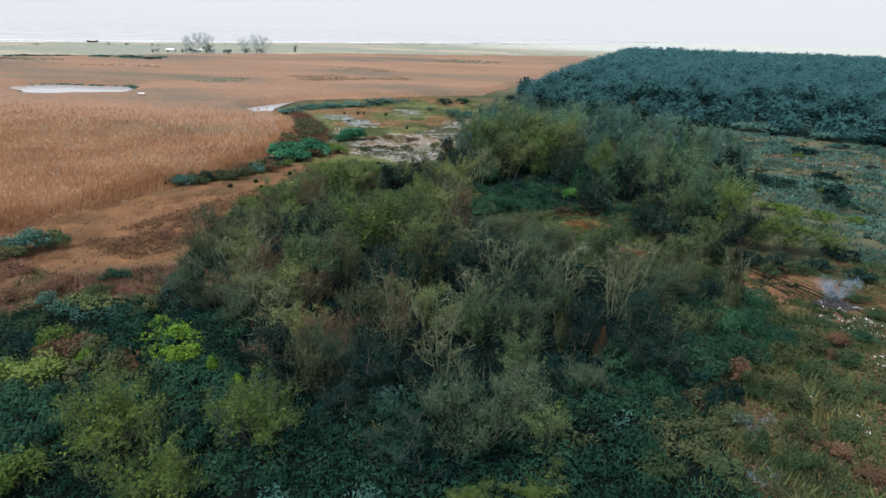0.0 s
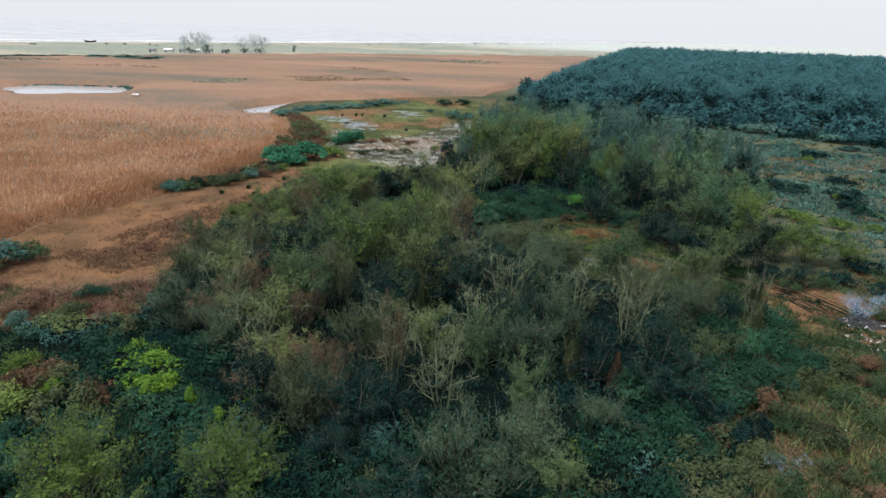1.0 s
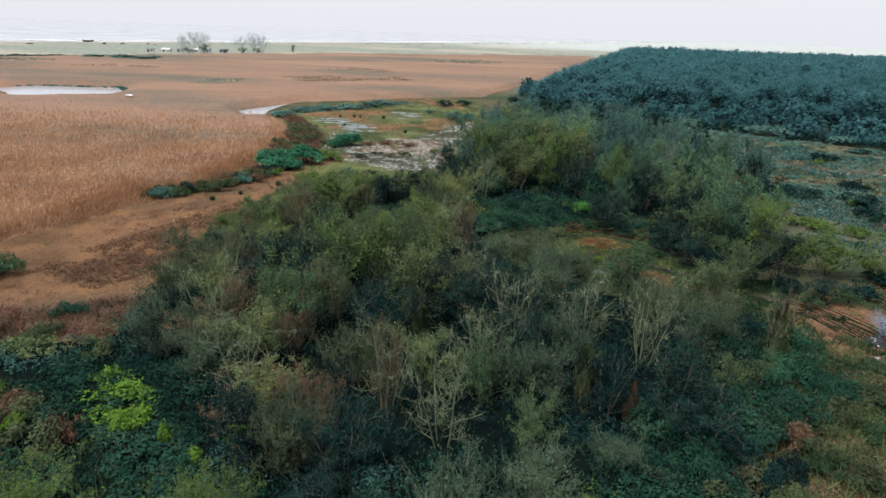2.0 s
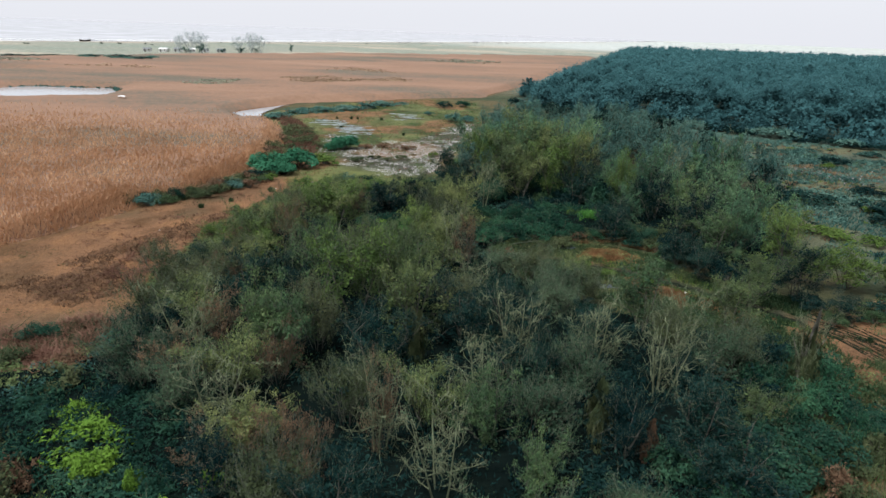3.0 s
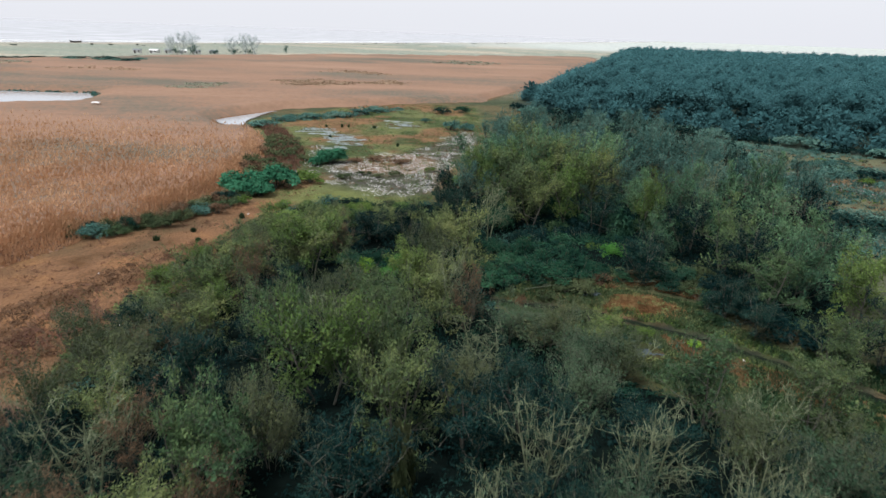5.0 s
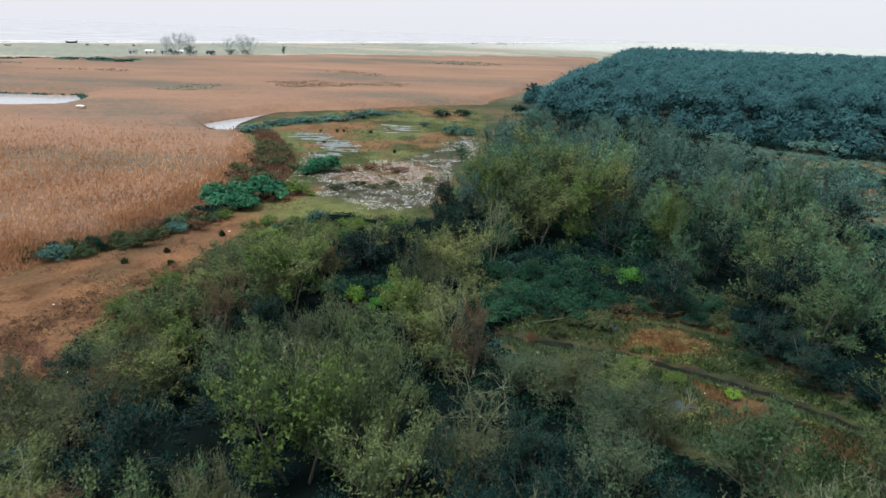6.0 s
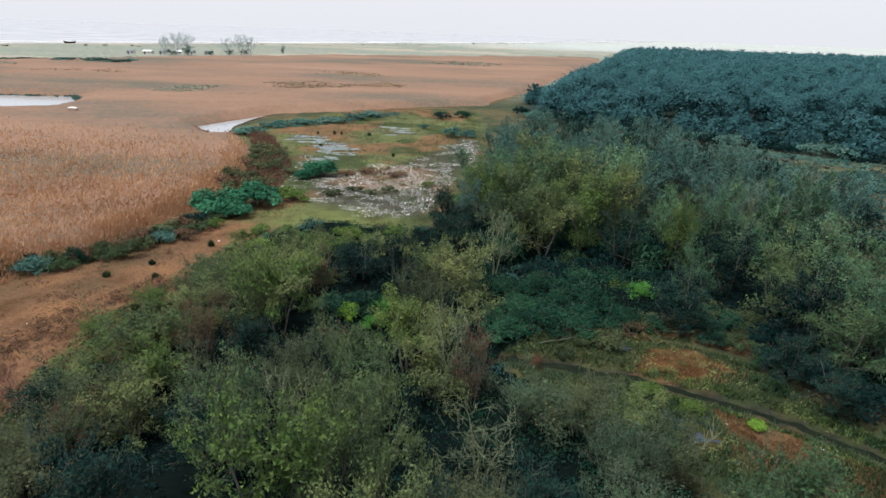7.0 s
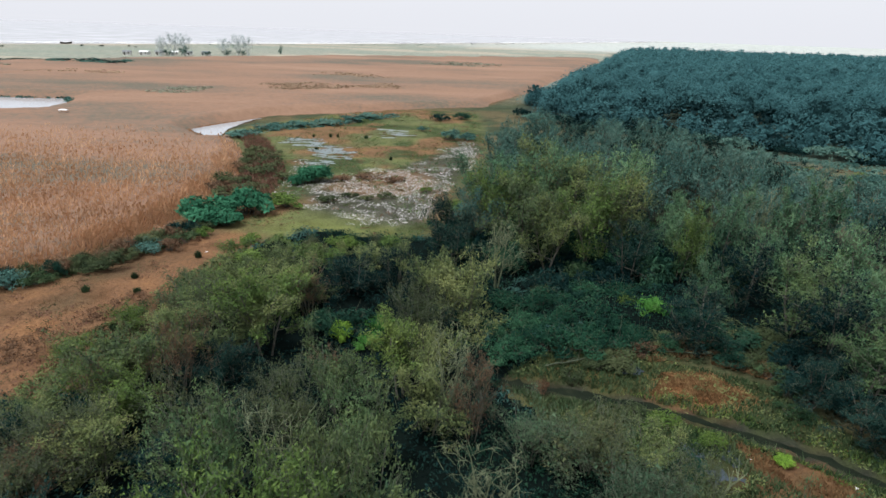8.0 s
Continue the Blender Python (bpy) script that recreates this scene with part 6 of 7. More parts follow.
# the rough field: pale plumes, yellow-green and withered grass
ROUGH = [(44, 78), (50, 100), (56, 140), (66, 160), (100, 142), (110, 120), (80, 84), (52, 70)]
low_weeds("field_green", "yellow-green low weeds in patches over a rough field", ROUGH, 2600, 0.26, M_WILLOW, 0.56, 185, 12)
low_weeds("field_withered", "withered brown weeds in patches over a rough field", ROUGH, 2600, 0.26, M_RUSSET, 0.56, 187, 12)
low_weeds("field_shrubs", "dark blue-green low shrubs over a rough field", ROUGH, 2600, 0.28, M_DARK, 0.54, 189, 14)
blades("field_straw", "straw-coloured dry grass in a rough field", [(56, 108), (60, 126), (84, 134), (96, 124), (74, 108)], 16000, 0.5, 0.07, M_STRAW, 191, 0.5, 6.0)


def pale_plumes(poly, count, seed):
    """Small pale seed heads on thin stalks."""
    g = np.random.default_rng(seed)
    xs, ys = [p[0] for p in poly], [p[1] for p in poly]
    x, y = g.uniform(min(xs), max(xs), count), g.uniform(min(ys), max(ys), count)
    ok = inside(poly, x, y) & (fbm(x, y, 6, seed) > 0.5)
    x, y = x[ok], y[ok]
    foot = np.stack([x, y, ground_height(x, y)], 1)
    head = foot + np.stack([g.normal(size=len(x)) * 0.1, g.normal(size=len(x)) * 0.1, g.uniform(0.7, 1.4, len(x))], 1)
    top = thing("plume_grass", "pale seed plumes standing in a rough field", "grass", kind="stuff")
    v, f = cones(np.concatenate([foot, head, np.full((len(x), 1), 0.02), np.zeros((len(x), 1))], 1))
    part("stalk_mass", mesh_of("stalk_mass", v, f, M_TWIG), top)
    v, f = leaf_cloud(np.repeat(head, 3, 0) + g.normal(size=(3 * len(x), 3)) * 0.06, 0.34, 0.5, 0.3)
    part("plumes", mesh_of("plumes", v, f, M_STONE), top)


pale_plumes([(52, 104), (58, 122), (76, 124), (80, 114), (62, 106)], 360, 193)
for x, y, h, r in ((50.5, 101, 2.0, 3.6), (54.5, 100, 1.6, 2.6), (60.7, 96.4, 1.6, 3.0), (66.4, 106.5, 1.5, 2.8), (74.8, 131, 1.8, 3.2), (58, 90, 1.2, 2.2)):
    bush("dark", x, y, h, r)
for x, y, h, r in ((45.5, 84.7, 1.2, 2.2), (47.8, 82.8, 1.0, 2.4), (50.5, 80.5, 1.0, 2.2), (54, 79, 0.8, 2.0)):
    bush("fresh", x, y, h, r)

# green fringe behind the pond in the reeds, and scrub along the marsh's far side
low_weeds("pond_fringe", "green sedge fringe on the bank of a pond", [(-144, 217), (-139, 225), (-112, 227), (-103, 216), (-105, 213.5), (-113, 223), (-138, 220.5)], 1500, 0.4, M_GREY, 0.3, 195, 10)
low_weeds("marsh_hedge", "low grey-green scrub along the marsh's far side", [(-46, 168), (-42, 182), (-30, 192), (-22, 204), (-14, 212), (-12, 207), (-19, 198), (-27, 186), (-38, 176), (-41, 166)], 1800, 0.42, M_GREY, 0.36, 197, 14)

# the clearing's edge and the slope
for kind, x, y, h, r in (("bright", 19.5, 65.6, 0.6, 0.7), ("tan", 16.6, 79.4, 1.0, 1.5), ("russet", 18.4, 79.6, 0.9, 1.4), ("tan", 12.9, 76.2, 1.1, 1.5), ("tan", 11.4, 75.6, 0.8, 1.2),
                         ("russet", 20.3, 79.2, 0.8, 1.2), ("bramble", 20.6, 80.9, 1.2, 1.3), ("tan", 23.4, 81.6, 1.3, 1.8), ("tan", 25.3, 80.4, 1.2, 1.6), ("tan", 24.4, 78.3, 0.7, 1.3),
                         ("fresh", 15.9, 66.9, 0.7, 1.0), ("fresh", 13.6, 68.6, 0.9, 1.3), ("tan", 12.2, 69.6, 0.9, 1.2), ("weedy", 22.4, 70.6, 0.7, 1.2), ("tan", 9.2, 74.2, 0.7, 1.0),
                         ("bramble", 13.2, 64.4, 1.3, 1.5), ("tan", 17.0, 33.4, 1.5, 1.6), ("russet", 16.1, 33.9, 1.4, 1.1), ("tan", 22.6, 34.3, 1.4, 1.4), ("tan", 21.2, 36.4, 1.5, 1.5),
                         ("weedy", 15.4, 27.2, 1.2, 1.5), ("tan", 12.4, 30.2, 1.5, 1.6), ("tan", 9.2, 29.2, 1.6, 1.7), ("fresh", 7.4, 31.0, 1.7, 1.6), ("tan", 5.6, 28.8, 1.7, 1.7), ("dark", 18.6, 34.6, 1.5, 1.2), ("dark", 24.6, 73.2, 1.8, 1.8), ("dark", 26.2, 70.6, 2.2, 2.2), ("dark", 25.4, 76.2, 1.8, 2.0), ("dark", 27.6, 67.4, 2.0, 2.0), ("dark", 28.6, 64.6, 2.0, 2.0)):
    bush(kind, x, y, h, r)
for x, y, h, r in ((4.6, 30.6, 4.8, 2.4), (8.6, 44.4, 5.4, 2.4), (9.4, 33.6, 3.6, 2.0)):
    tree("brush", x, y, h, r)


# ---- wet ground, litter and small things ----
def ground_z(x, y):
    return float(ground_height(np.array(float(x)), np.array(float(y))))


def ground_strip(name, line, half, mat, label, category, lift=0.02, step=0.6, wander=0.3, seed=1):
    """A band that lies on the ground along a line, with an uneven width."""
    r = random.Random(seed)
    pts = []
    for (x0, y0), (x1, y1) in zip(line[:-1], line[1:]):
        k = max(1, int(math.hypot(x1 - x0, y1 - y0) / step))
        pts += [(x0 + (x1 - x0) * j / k, y0 + (y1 - y0) * j / k) for j in range(k)]
    v = []
    for k in range(len(pts) - 1):
        (x, y), (xn, yn) = pts[k], pts[k + 1]
        d = math.hypot(xn - x, yn - y)
        nx, ny = -(yn - y) / d, (xn - x) / d
        for s in (-1, -0.35, 0.35, 1):
            w = half * s * (1 + r.uniform(-wander, wander))
            px, py = x + nx * w, y + ny * w
            v.append((px, py, ground_z(px, py) + (lift if abs(s) < 1 else -0.03)))
    f = []
    for k in range(len(pts) - 2):
        for j in range(3):
            f.append((4 * k + j, 4 * k + j + 1, 4 * k + j + 5, 4 * k + j + 4))
    return tagged(new(name, mesh_of(name, v, f, mat, True)), label, category, kind="structure")


ground_strip("track", TRACK, 0.56, M_MUD, "wet dark mud track through the clearing", "track", 0.06, 0.5, 0.6, seed=2)
ground_strip("ditch", [(28.5, 60.4), (31.5, 57.8), (34.5, 54), (36.6, 50.5), (37.5, 47.5)], 0.22, M_MUD, "dark rut across ploughed brown soil", "rut", 0.03, 0.5, 0.4, 3)
for off in (-2.6, -2.0, -1.5, -1.0, -0.4, 0.5, 1.2, 1.9, 2.6, 3.3):
    bend = 0.3 * math.sin(off * 2.7)
    ground_strip("rut", [(29.0 + off * 1.0, 60.6 - off * 0.1), (31.0 + off + bend, 58.3 - off * 0.25), (33.3 + off * 0.8 - bend, 54.8 - off * 0.2), (34.6 + off * 0.7, 50.8 + bend)], 0.10 + 0.04 * math.cos(off * 5), M_MUD, "thin dark rut in brown soil", "rut", 0.05, 0.5, 0.7, int(off * 10))


def broken_water(poly, z, cut, seed, mat=M_PUDDLE):
    """Shallow water that shows in scattered, ragged pieces between the grass."""
    xs, ys = [p[0] for p in poly], [p[1] for p in poly]
    X, Y = np.meshgrid(np.arange(min(xs) - 1, max(xs) + 1, 0.3), np.arange(min(ys) - 1, max(ys) + 1, 0.3))
    wet = (np.minimum(depth_in(poly, X, Y), 2.5) + 14 * (fbm(X * 0.3, Y, 2.2, seed, 4) - cut) > 0) & (fbm(X * 0.35, Y, 0.9, seed + 9, 2) > 0.44)
    i = np.arange(X.size).reshape(X.shape)
    keep = wet[:-1, :-1] & wet[1:, 1:]
    f = np.stack([i[:-1, :-1], i[:-1, 1:], i[1:, 1:], i[1:, :-1]], -1)[keep]
    used = np.unique(f)
    back = np.full(X.size, -1)
    back[used] = np.arange(len(used))
    v = np.stack([X.ravel()[used], Y.ravel()[used], np.full(len(used), z)], 1)
    v[:, :2] += rng.uniform(-0.12, 0.12, (len(used), 2))
    tagged(new("water_puddle", mesh_of("water_puddle", v, back[f], mat)), "broken sheet of shallow water in marsh grass", "puddle", kind="structure")


broken_water([(-35, 161), (-31, 169), (-25.9, 170), (-21, 160), (-17.4, 156), (-17.9, 148), (-24, 152), (-28, 156)], 0.05, 0.54, 301)
broken_water([(-17.5, 171), (-15, 182), (-10, 185), (-5.8, 184), (-7, 174), (-11, 170)], 0.05, 0.59, 303)
broken_water([(-24, 140), (-26, 146), (-20, 148), (-18, 142)], 0.05, 0.62, 307)

broken_water([(13.6, 63.6), (13.4, 66.4), (15.6, 66.8), (16.2, 64.6), (15.0, 63.2)], 0.16, 0.40, 309, M_MURK)
broken_water([(13.4, 74.2), (13.6, 76.0), (15.2, 75.6), (15.0, 74.0)], 0.16, 0.44, 311, M_MURK)


def scatter_chips(name, label, poly, count, size, mat, seed, gap):
    """Small angular stones strewn over the ground."""
    r = np.random.default_rng(seed)
    xs, ys = [p[0] for p in poly], [p[1] for p in poly]
    x, y = r.uniform(min(xs), max(xs), count), r.uniform(min(ys), max(ys), count)
    ok = (depth_in(poly, x, y) > 7 * (fbm(x, y, 4, seed) - 0.56)) & (fbm(x, y, 2.4, seed + 1) > gap)
    x, y = x[ok], y[ok]
    n = len(x)
    s = size * r.uniform(0.4, 1.5, n)
    z = ground_height(x, y)
    a = r.uniform(0, 6.28, n)
    ring = [np.stack([x + s * np.cos(a + t) * r.uniform(0.6, 1.1, n), y + s * np.sin(a + t) * r.uniform(0.6, 1.1, n), z - 0.02], 1) for t in (0, 2.1, 4.2)]
    tip = np.stack([x + r.normal(size=n) * s * 0.3, y + r.normal(size=n) * s * 0.3, z + s * r.uniform(0.25, 0.7, n)], 1)
    v = np.stack(ring + [tip], 1).reshape(-1, 3)
    i = np.arange(n)[:, None] * 4
    f = np.concatenate([i + np.array([[0, 1, 3]]), i + np.array([[1, 2, 3]]), i + np.array([[2, 0, 3]])])
    top = thing(name, label, "stones", kind="stuff")
    part("stones", mesh_of("stones", v, f, mat), top)


scatter_chips("pale_stones", "pale stones and litter strewn over wet ground", LITTER, 36000, 0.11, M_STONE, 201, 0.41)
scatter_chips("pale_stones", "pale stones and litter on marsh edge", [(-29, 128), (-24, 146), (-18, 140), (-17, 120), (-24, 116)], 2600, 0.15, M_STONE, 205, 0.55)

scatter_chips("rubble", "grey rubble and rubbish strewn over the rough slope", [(29, 40), (29.5, 46.5), (34, 49), (40, 47), (38, 41), (33, 38)], 2600, 0.15, M_STONE, 207, 0.5)
scatter_chips("rubble", "grey rubble strewn along the rough slope", [(24.5, 31), (24.6, 36.5), (28, 41), (30, 40), (28, 34), (26.5, 30)], 700, 0.10, M_STONE, 209, 0.58)


def scrap(x, y, size):
    """A crumpled white plastic scrap."""
    bm = bmesh.new()
    bmesh.ops.create_icosphere(bm, subdivisions=2, radius=size)
    for v in bm.verts:
        v.co *= 0.6 + 0.7 * noise.noise(v.co * 4 / size + Vector((x, y, 0)))
        v.co.z *= 0.5
    ob = new("plastic_scrap", bm_mesh("plastic_scrap", bm, M_WHITE))
    ob.location = (x, y, ground_z(x, y) + size * 0.25)
    return tagged(ob, "crumpled white plastic scrap lying in weeds", "litter", group="litter")


scrap_rand = random.Random(31)
for x, y in ((35.1, 49), (35, 45.8), (24.6, 34.7), (25.9, 31.9), (28.2, 36.9), (26.0, 32.6), (33.0, 46.5), (36.2, 47.8), (37.5, 50.1), (38.2, 50.6), (31.5, 43.6), (30.2, 40.2), (27.0, 35.4), (34, 42), (-24.5, 66.0), (-22.0, 90.5), (-31.5, 76.2), (17.7, 66.0), (25.9, 31.8), (26.4, 33.6), (25.6, 36.1), (26.3, 32.3), (31.8, 45.2), (33.2, 44.6), (30.2, 45.5), (34.6, 46.6), (32.6, 41.6), (22.4, 63.9), (-24.2, 97.2)):
    scrap(x, y, scrap_rand.uniform(0.09, 0.2))


def limb_piece(name, label, start, end, r0, r1, mat, seed, category="log", forks=4):
    """A fallen or broken limb with a few forks."""
    r = random.Random(seed)
    p, q = Vector(start), Vector(end)
    segs, last = [], p
    for k in range(1, 6):
        n = p.lerp(q, k / 5) + Vector((r.gauss(0, 0.08), r.gauss(0, 0.08), r.gauss(0, 0.05)))
        segs.append((*last, *n, r0 + (r1 - r0) * (k - 1) / 5, r0 + (r1 - r0) * k / 5))
        last = n
    top = thing(name, label, category)
    v, f = tubes(segs, 6)
    part("trunk", mesh_of("trunk", v, f, mat, True), top)
    length = (q - p).length
    for k in range(forks):
        o = p.lerp(q, r.uniform(0.3, 0.95))
        d = ((q - p).normalized() + Vector((r.gauss(0, 0.8), r.gauss(0, 0.8), r.uniform(0.1, 0.9)))).normalized() * length * r.uniform(0.25, 0.5)
        m = o + d * 0.5 + Vector((0, 0, 0.1))
        v, f = tubes([(*o, *m, r1 * 1.2, r1 * 0.8), (*m, *(o + d), r1 * 0.8, 0.01)], 4)
        part("branch", mesh_of("branch", v, f, mat, True), top)
    return top


limb_piece("fallen_branch", "pale fallen branch lying beside the brambles", (7.5, 75.4, 0.25), (11.2, 76.4, 0.6), 0.07, 0.03, M_TWIG, 1)
tree("bare", 23.6, 47.0, 7.0, 1.3)
limb_piece("fallen_branch", "pale forked dead limb lying by a pool", (13.6, 61.6, 0.4), (15.6, 62.6, 2.0), 0.06, 0.025, M_PALE, 6, forks=6)
limb_piece("fallen_branch", "withered pink-brown branch pile at the clearing's edge", (15.6, 79.0, 0.6), (19.4, 78.6, 1.1), 0.06, 0.03, M_TWIG, 7, forks=9)
limb_piece("broken_trunk", "split brown trunk broken off above the thicket", (2.6, 68.6, 0.0), (2.4, 69.0, 2.6), 0.18, 0.10, M_BARK, 3, "dead tree", 3)
limb_piece("fallen_branch", "leaning pale dead limb at the wood edge", (16.5, 78.2, 0.2), (19.8, 77.0, 0.8), 0.08, 0.03, M_TWIG, 4)
limb_piece("dead_tree", "tall dead trunk draped with withered creeper", (23.4, 46.8, -0.1), (24.2, 47.4, 5.2), 0.30, 0.14, M_BARK, 5, "dead tree", 7)


def draped_creeper(x, y, h, r, seed, mat=M_TAN, label="brown withered creeper hanging round a dead trunk"):
    """Creeper hanging in a column round a dead trunk."""
    g = np.random.default_rng(seed)
    n = 2600
    z = g.uniform(0.1, 1, n)
    a = g.uniform(0, 6.28, n)
    q = r * (1.05 - 0.6 * z) * g.uniform(0.35, 1.25, n) * (0.75 + 0.45 * np.sin(a * 3 + z * 5 + seed))
    c = np.stack([x + 0.5 * z + q * np.cos(a), y + 0.4 * z + q * np.sin(a), z * h * (0.8 + 0.2 * np.sin(a * 2 + seed))], 1)
    tip = c + np.stack([g.normal(size=n) * 0.08, g.normal(size=n) * 0.08, -g.uniform(0.2, 0.7, n)], 1)
    side = np.stack([-np.sin(a), np.cos(a), np.zeros(n)], 1) * 0.05
    v = np.stack([c - side, c + side, tip], 1).reshape(-1, 3)
    top = thing("creeper", label, "creeper")
    tagged(part("strand_mass", mesh_of("strand_mass", v, np.arange(3 * n).reshape(-1, 3), mat), top), kind="stuff")


draped_creeper(23.4, 46.8, 5.0, 1.25, 41)
draped_creeper(10.9, 38.7, 3.0, 0.6, 43, M_RUSSET, "red-brown withered creeper wrapping a broken stump")
draped_creeper(-2.1, 47.8, 4.8, 1.0, 47, M_TAN, "grey-brown dead creeper hanging from a tree")
draped_creeper(8.5, 40.0, 4.4, 1.2, 55, M_TAN, "grey withered creeper hanging in a column")


# the smouldering rubbish heap
def ash_heap(x, y):
    top = thing("ash_heap", "smouldering dark rubbish heap with pale scraps", "ash heap")
    bm = bmesh.new()
    bmesh.ops.create_grid(bm, x_segments=26, y_segments=20, size=1.0)
    for v in bm.verts:
        d = math.hypot(v.co.x, v.co.y)
        v.co.z = max(0.0, 1 - d) ** 0.8 * (0.45 + 0.5 * noise.noise(v.co * 4)) + 0.08 * noise.noise(v.co * 11) - 0.05
        v.co.x *= 2.2
        v.co.y *= 1.4
    ob = part("heap", bm_mesh("heap", bm, M_ASH), top)
    r = random.Random(8)
    for k in range(16):
        bm = bmesh.new()
        bmesh.ops.create_cube(bm, size=1.0)
        for v in bm.verts:
            v.co = Vector((v.co.x * r.uniform(0.2, 0.55), v.co.y * r.uniform(0.08, 0.2), v.co.z * 0.06)) + Vector((r.uniform(-0.03, 0.03), r.uniform(-0.03, 0.03), r.uniform(-0.02, 0.05)))
        piece = part("plank", bm_mesh("plank", bm, M_STONE if k % 3 else M_MUD), top)
        a, q = r.uniform(0, 6.28), r.uniform(0.6, 2.4)
        piece.matrix_basis = pose(q * math.cos(a), q * 0.6 * math.sin(a) - 0.3, 0.16, r.uniform(-20, 20), r.uniform(-20, 20), r.uniform(0, 180))
    top.location = (x, y, ground_z(x, y))


ash_heap(35.2, 51.2)


def smoke_mat():
    m, n, l = nodes_of("thin_smoke")
    d, g, both, c, mx, out = (n.new("ShaderNode" + k) for k in ("BsdfTranslucent", "BsdfDiffuse", "MixShader", "BsdfTransparent", "MixShader", "OutputMaterial"))
    for k in (d, g):
        k.inputs["Color"].default_value = (0.50, 0.72, 0.95, 1)
    l.new(d.outputs[0], both.inputs[1]), l.new(g.outputs[0], both.inputs[2])
    mx.inputs[0].default_value = 0.075
    l.new(c.outputs[0], mx.inputs[1]), l.new(both.outputs[0], mx.inputs[2])
    l.new(mx.outputs[0], out.inputs["Surface"])
    return m


def smoke(x, y, n=520, size=1.0):
    """A drifting veil of many faint flakes, denser at its foot."""
    g = np.random.default_rng(61)
    u = g.uniform(0, 1, n) ** 0.8
    strand = g.integers(0, 5, n)
    ox = np.array([-0.9, -0.3, 0.2, 0.7, 1.2])[strand]
    c = np.stack([ox * (0.4 + u) + np.sin(u * 5 + strand) * 0.3 + g.normal(size=n) * (0.12 + 0.3 * u),
                  np.cos(u * 4 + strand * 2) * 0.3 + g.normal(size=n) * (0.12 + 0.3 * u), 0.25 + 2.1 * u], 1)
    v, f = leaf_cloud(c * size, 0.42 * size, 0.9, 0.0)
    top = thing("smoke", "thin bluish smoke rising from the rubbish heap", "smoke", kind="stuff")
    part("veil", mesh_of("veil", v, f, smoke_mat()), top)
    top.location = (x, y, ground_z(x, y))


smoke(35.1, 51.6)
smoke(18.4, 31.2, 110, 0.6)
smoke(16.8, 26.6, 70, 0.5)


# ---- the shore: huts, boat, far trees ----
def hut(x, y, w, d, h, turned, wall, roof_mat, label):
    top = thing("hut", label, "hut", group="huts near the beach")
    bm = bmesh.new()
    bmesh.ops.create_cube(bm, size=1.0)
    for v in bm.verts:
        v.co = Vector((v.co.x * w, v.co.y * d, (v.co.z + 0.5) * h))
    part("wall", bm_mesh("wall", bm, wall), top)
    bm = bmesh.new()
    o, e, rise = 0.35, h - 0.05, h * 0.45
    pr = [bm.verts.new(p) for p in ((-w / 2 - o, -d / 2 - o, e), (-w / 2 - o, 0, e + rise), (-w / 2 - o, d / 2 + o, e), (w / 2 + o, -d / 2 - o, e), (w / 2 + o, 0, e + rise), (w / 2 + o, d / 2 + o, e))]
    for q in ((0, 1, 2), (5, 4, 3), (0, 3, 4, 1), (1, 4, 5, 2), (0, 2, 5, 3)):
        bm.faces.new([pr[i] for i in q])
    part("roof", bm_mesh("roof", bm, roof_mat), top)
    for sx in (-0.25, 0.28):
        bm = bmesh.new()
        bmesh.ops.create_cube(bm, size=1.0)
        for v in bm.verts:
            v.co = Vector((v.co.x * 0.9 + sx * w, v.co.y * 0.1 - d / 2 - 0.03, v.co.z * (1.9 if sx < 0 else 0.9) + (0.98 if sx < 0 else 1.5)))
        part("door" if sx < 0 else "window", bm_mesh("opening", bm, M_DARKWOOD), top)
    top.matrix_basis = pose(x, y, ground_z(x, y) - 0.1, 0, 0, turned)


hut(-222, 488, 4.9, 4.2, 2.2, 12, M_PLASTER, M_SLATE, "small pale hut with dark grey roof near the beach")
hut(-211, 491, 6.0, 4.2, 2.1, -8, M_PLASTER, M_WHITE, "long low white-roofed hut near the beach")
hut(-203, 497, 5.2, 4.2, 2.2, 5, M_PLASTER, M_SLATE, "pale hut beside bare trees near the beach")
hut(-195, 503, 4.5, 3.8, 2.1, 20, M_PLASTER, M_WHITE, "pale hut half hidden by bare trees")
hut(-176, 512, 5.2, 4.2, 2.1, -14, M_PLASTER, M_SLATE, "low pale hut among bare trees")
hut(-186, 507, 3.8, 3.4, 1.9, 30, M_WHITE, M_SLATE, "small white shed among bare trees")


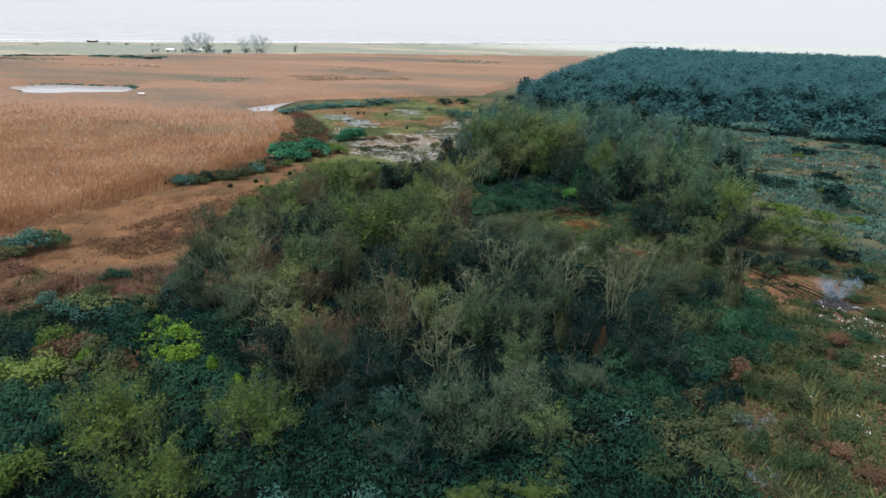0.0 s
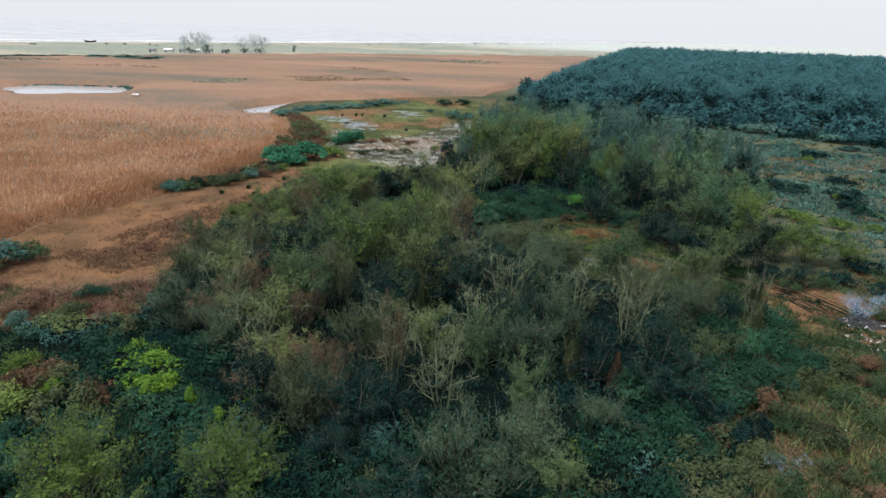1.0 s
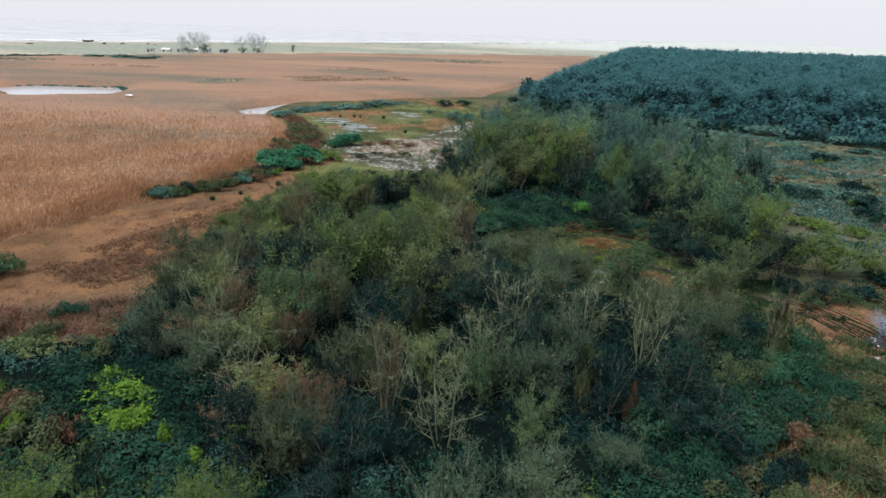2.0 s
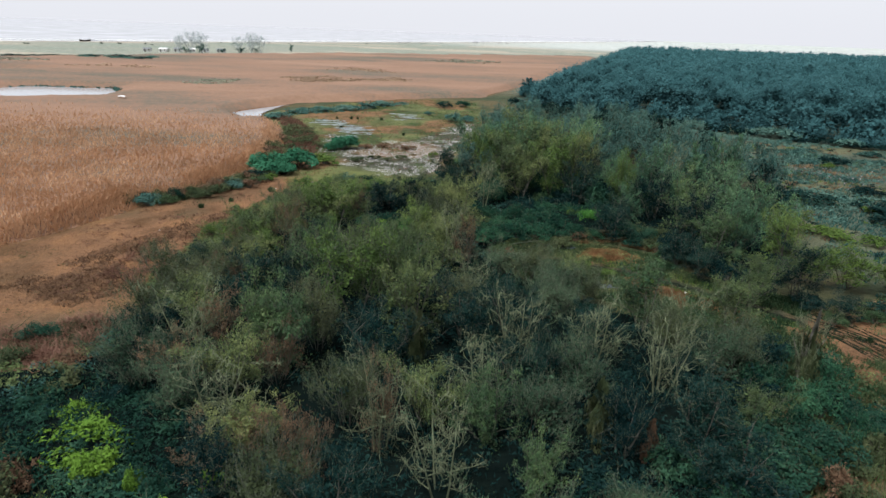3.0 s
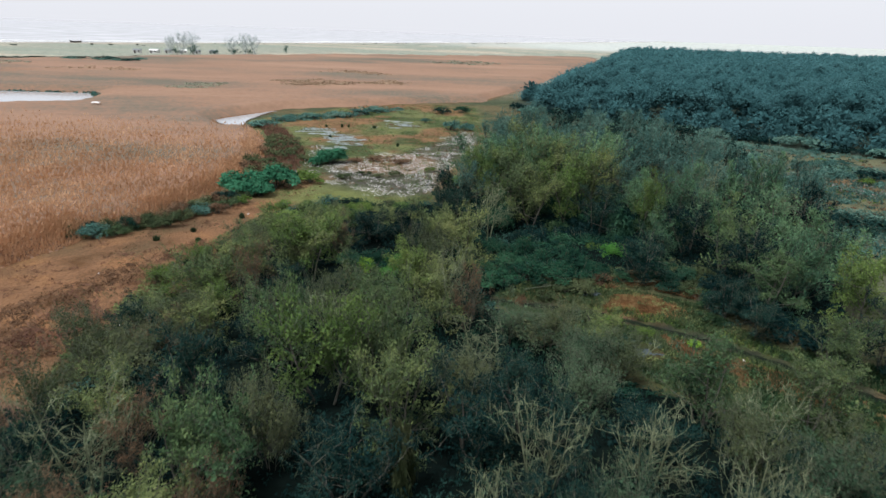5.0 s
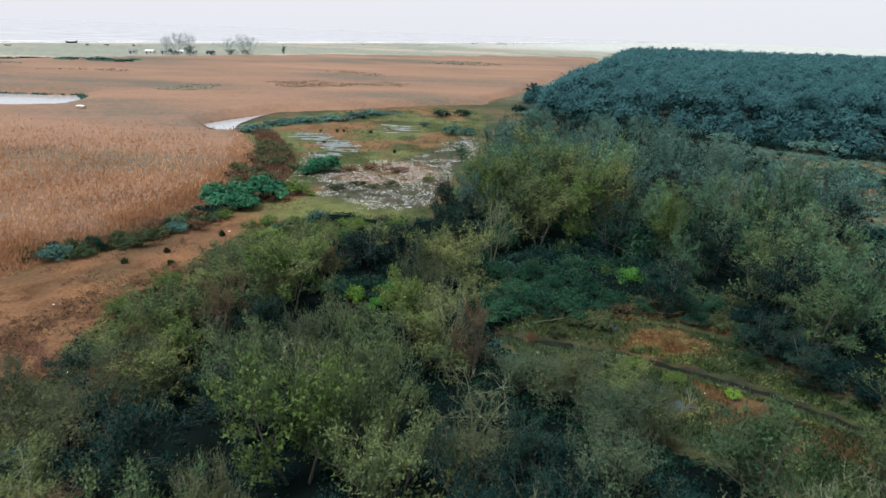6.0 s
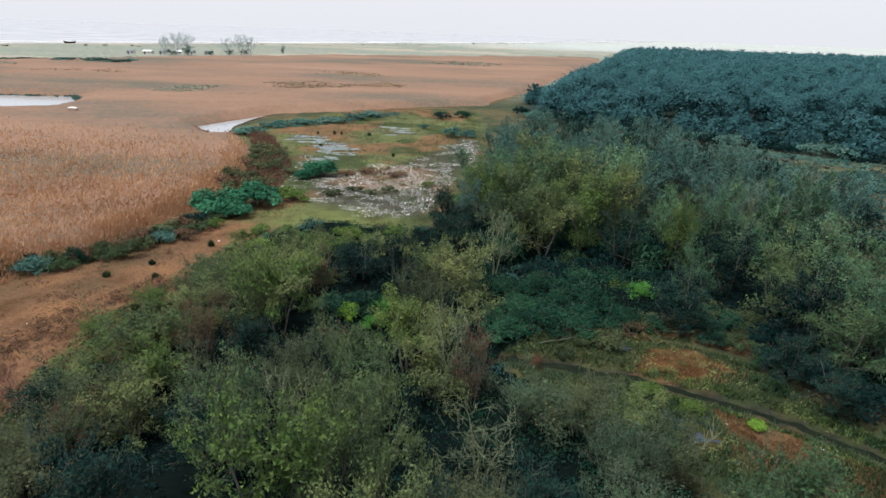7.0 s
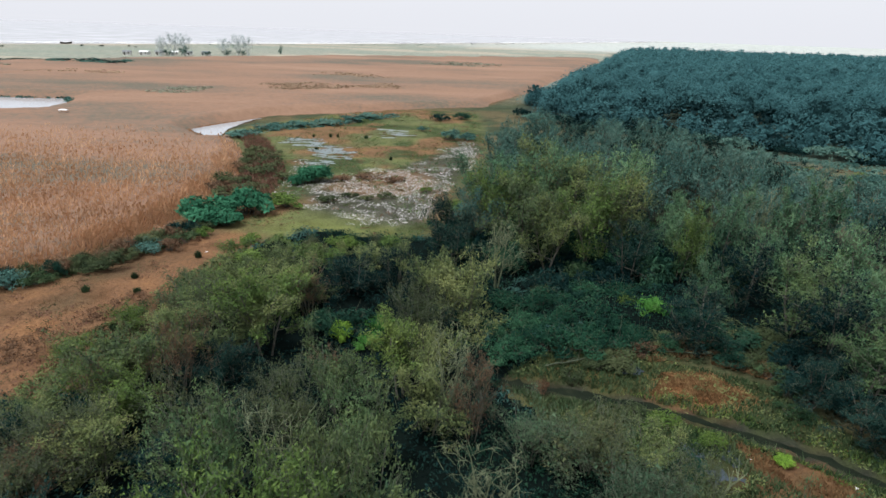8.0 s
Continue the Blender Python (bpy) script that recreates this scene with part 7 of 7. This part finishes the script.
def boat(x, y, turned):
    top = thing("boat", "dark wooden fishing boat drawn up on the beach", "boat")
    L, n = 11.0, 11
    v, f = [], []
    for k in range(n):
        u = k / (n - 1) * 2 - 1
        w = 1.3 * (1 - abs(u) ** 2.4) + 0.05
        sheer = 1.5 + 0.9 * u * u
        for s, z in ((-1, sheer), (-0.82, 0.7 + 0.3 * u * u), (0, 0.15 + 0.5 * u * u), (0.82, 0.7 + 0.3 * u * u), (1, sheer), (0.86, sheer - 0.05), (0.0, 0.55 + 0.5 * u * u), (-0.86, sheer - 0.05)):
            v.append((u * L / 2, s * w, z))
    for k in range(n - 1):
        for j in range(8):
            a, b = 8 * k + j, 8 * k + (j + 1) % 8
            f.append((a, b, b + 8, a + 8))
    part("hull", mesh_of("hull", v, f, M_DARKWOOD, True), top)
    for q in (-2.4, 0.0, 2.2):
        bm = bmesh.new()
        bmesh.ops.create_cube(bm, size=1.0)
        for vert in bm.verts:
            vert.co = Vector((vert.co.x * 0.3 + q, vert.co.y * 2.2, vert.co.z * 0.06 + 1.3))
        part("thwart", bm_mesh("thwart", bm, M_DARKWOOD), top)
    top.matrix_basis = pose(x, y, ground_z(x, y) - 0.15, 0, 0, turned)


boat(-352, 640, 58)


def reed_hide(x, y):
    """A white sheet above the reeds; the posts are added to hold it up."""
    top = thing("reed_hide", "white sheet above the reeds on four added posts", "hide")
    z = ground_z(x, y)
    for sx in (-1, 1):
        for sy in (-1, 1):
            v, f = tubes([(sx * 0.8, sy * 0.45, -0.3, sx * 0.8, sy * 0.45, 2.1, 0.04, 0.04)], 6)
            part("post", mesh_of("post", v, f, M_BARK), top)
    bm = bmesh.new()
    bmesh.ops.create_grid(bm, x_segments=8, y_segments=5, size=1.0)
    for v in bm.verts:
        v.co = Vector((v.co.x * 0.95, v.co.y * 0.6, 2.1 + 0.18 * (1 - v.co.y ** 2) - 0.1 * v.co.x ** 2))
    bmesh.ops.solidify(bm, geom=bm.faces[:], thickness=0.05)
    part("roof_sheet", bm_mesh("roof_sheet", bm, M_WHITE), top)
    top.location = (x, y, z)


reed_hide(-88.5, 183.0)

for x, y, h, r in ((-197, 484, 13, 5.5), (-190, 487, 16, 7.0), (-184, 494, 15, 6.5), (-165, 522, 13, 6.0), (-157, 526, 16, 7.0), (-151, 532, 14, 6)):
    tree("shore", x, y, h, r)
for x, y, h, r in ((-181, 486, 7.5, 3.6), (-132.6, 556, 7, 2.2), (-172, 503, 3.6, 4), (-193, 486, 4.5, 4), (-163, 520, 4.2, 4.5), (-154, 527, 4.0, 4)):
    tree("grey", x, y, h, r)
# dark bushes strewn at random stand in for distant cattle
shore_rand = random.Random(17)
shore_rows = []
for k in range(34):
    u = shore_rand.random()
    shore_rows.append(("dark", -400 + 560 * u + shore_rand.uniform(15, 75), 560 + 1040 * u - shore_rand.uniform(0, 60), shore_rand.uniform(0.8, 1.8), shore_rand.uniform(1.0, 2.6)))
bush_mass("shore_scrub", "small dark bushes standing in for cattle on the flat shore", shore_rows)
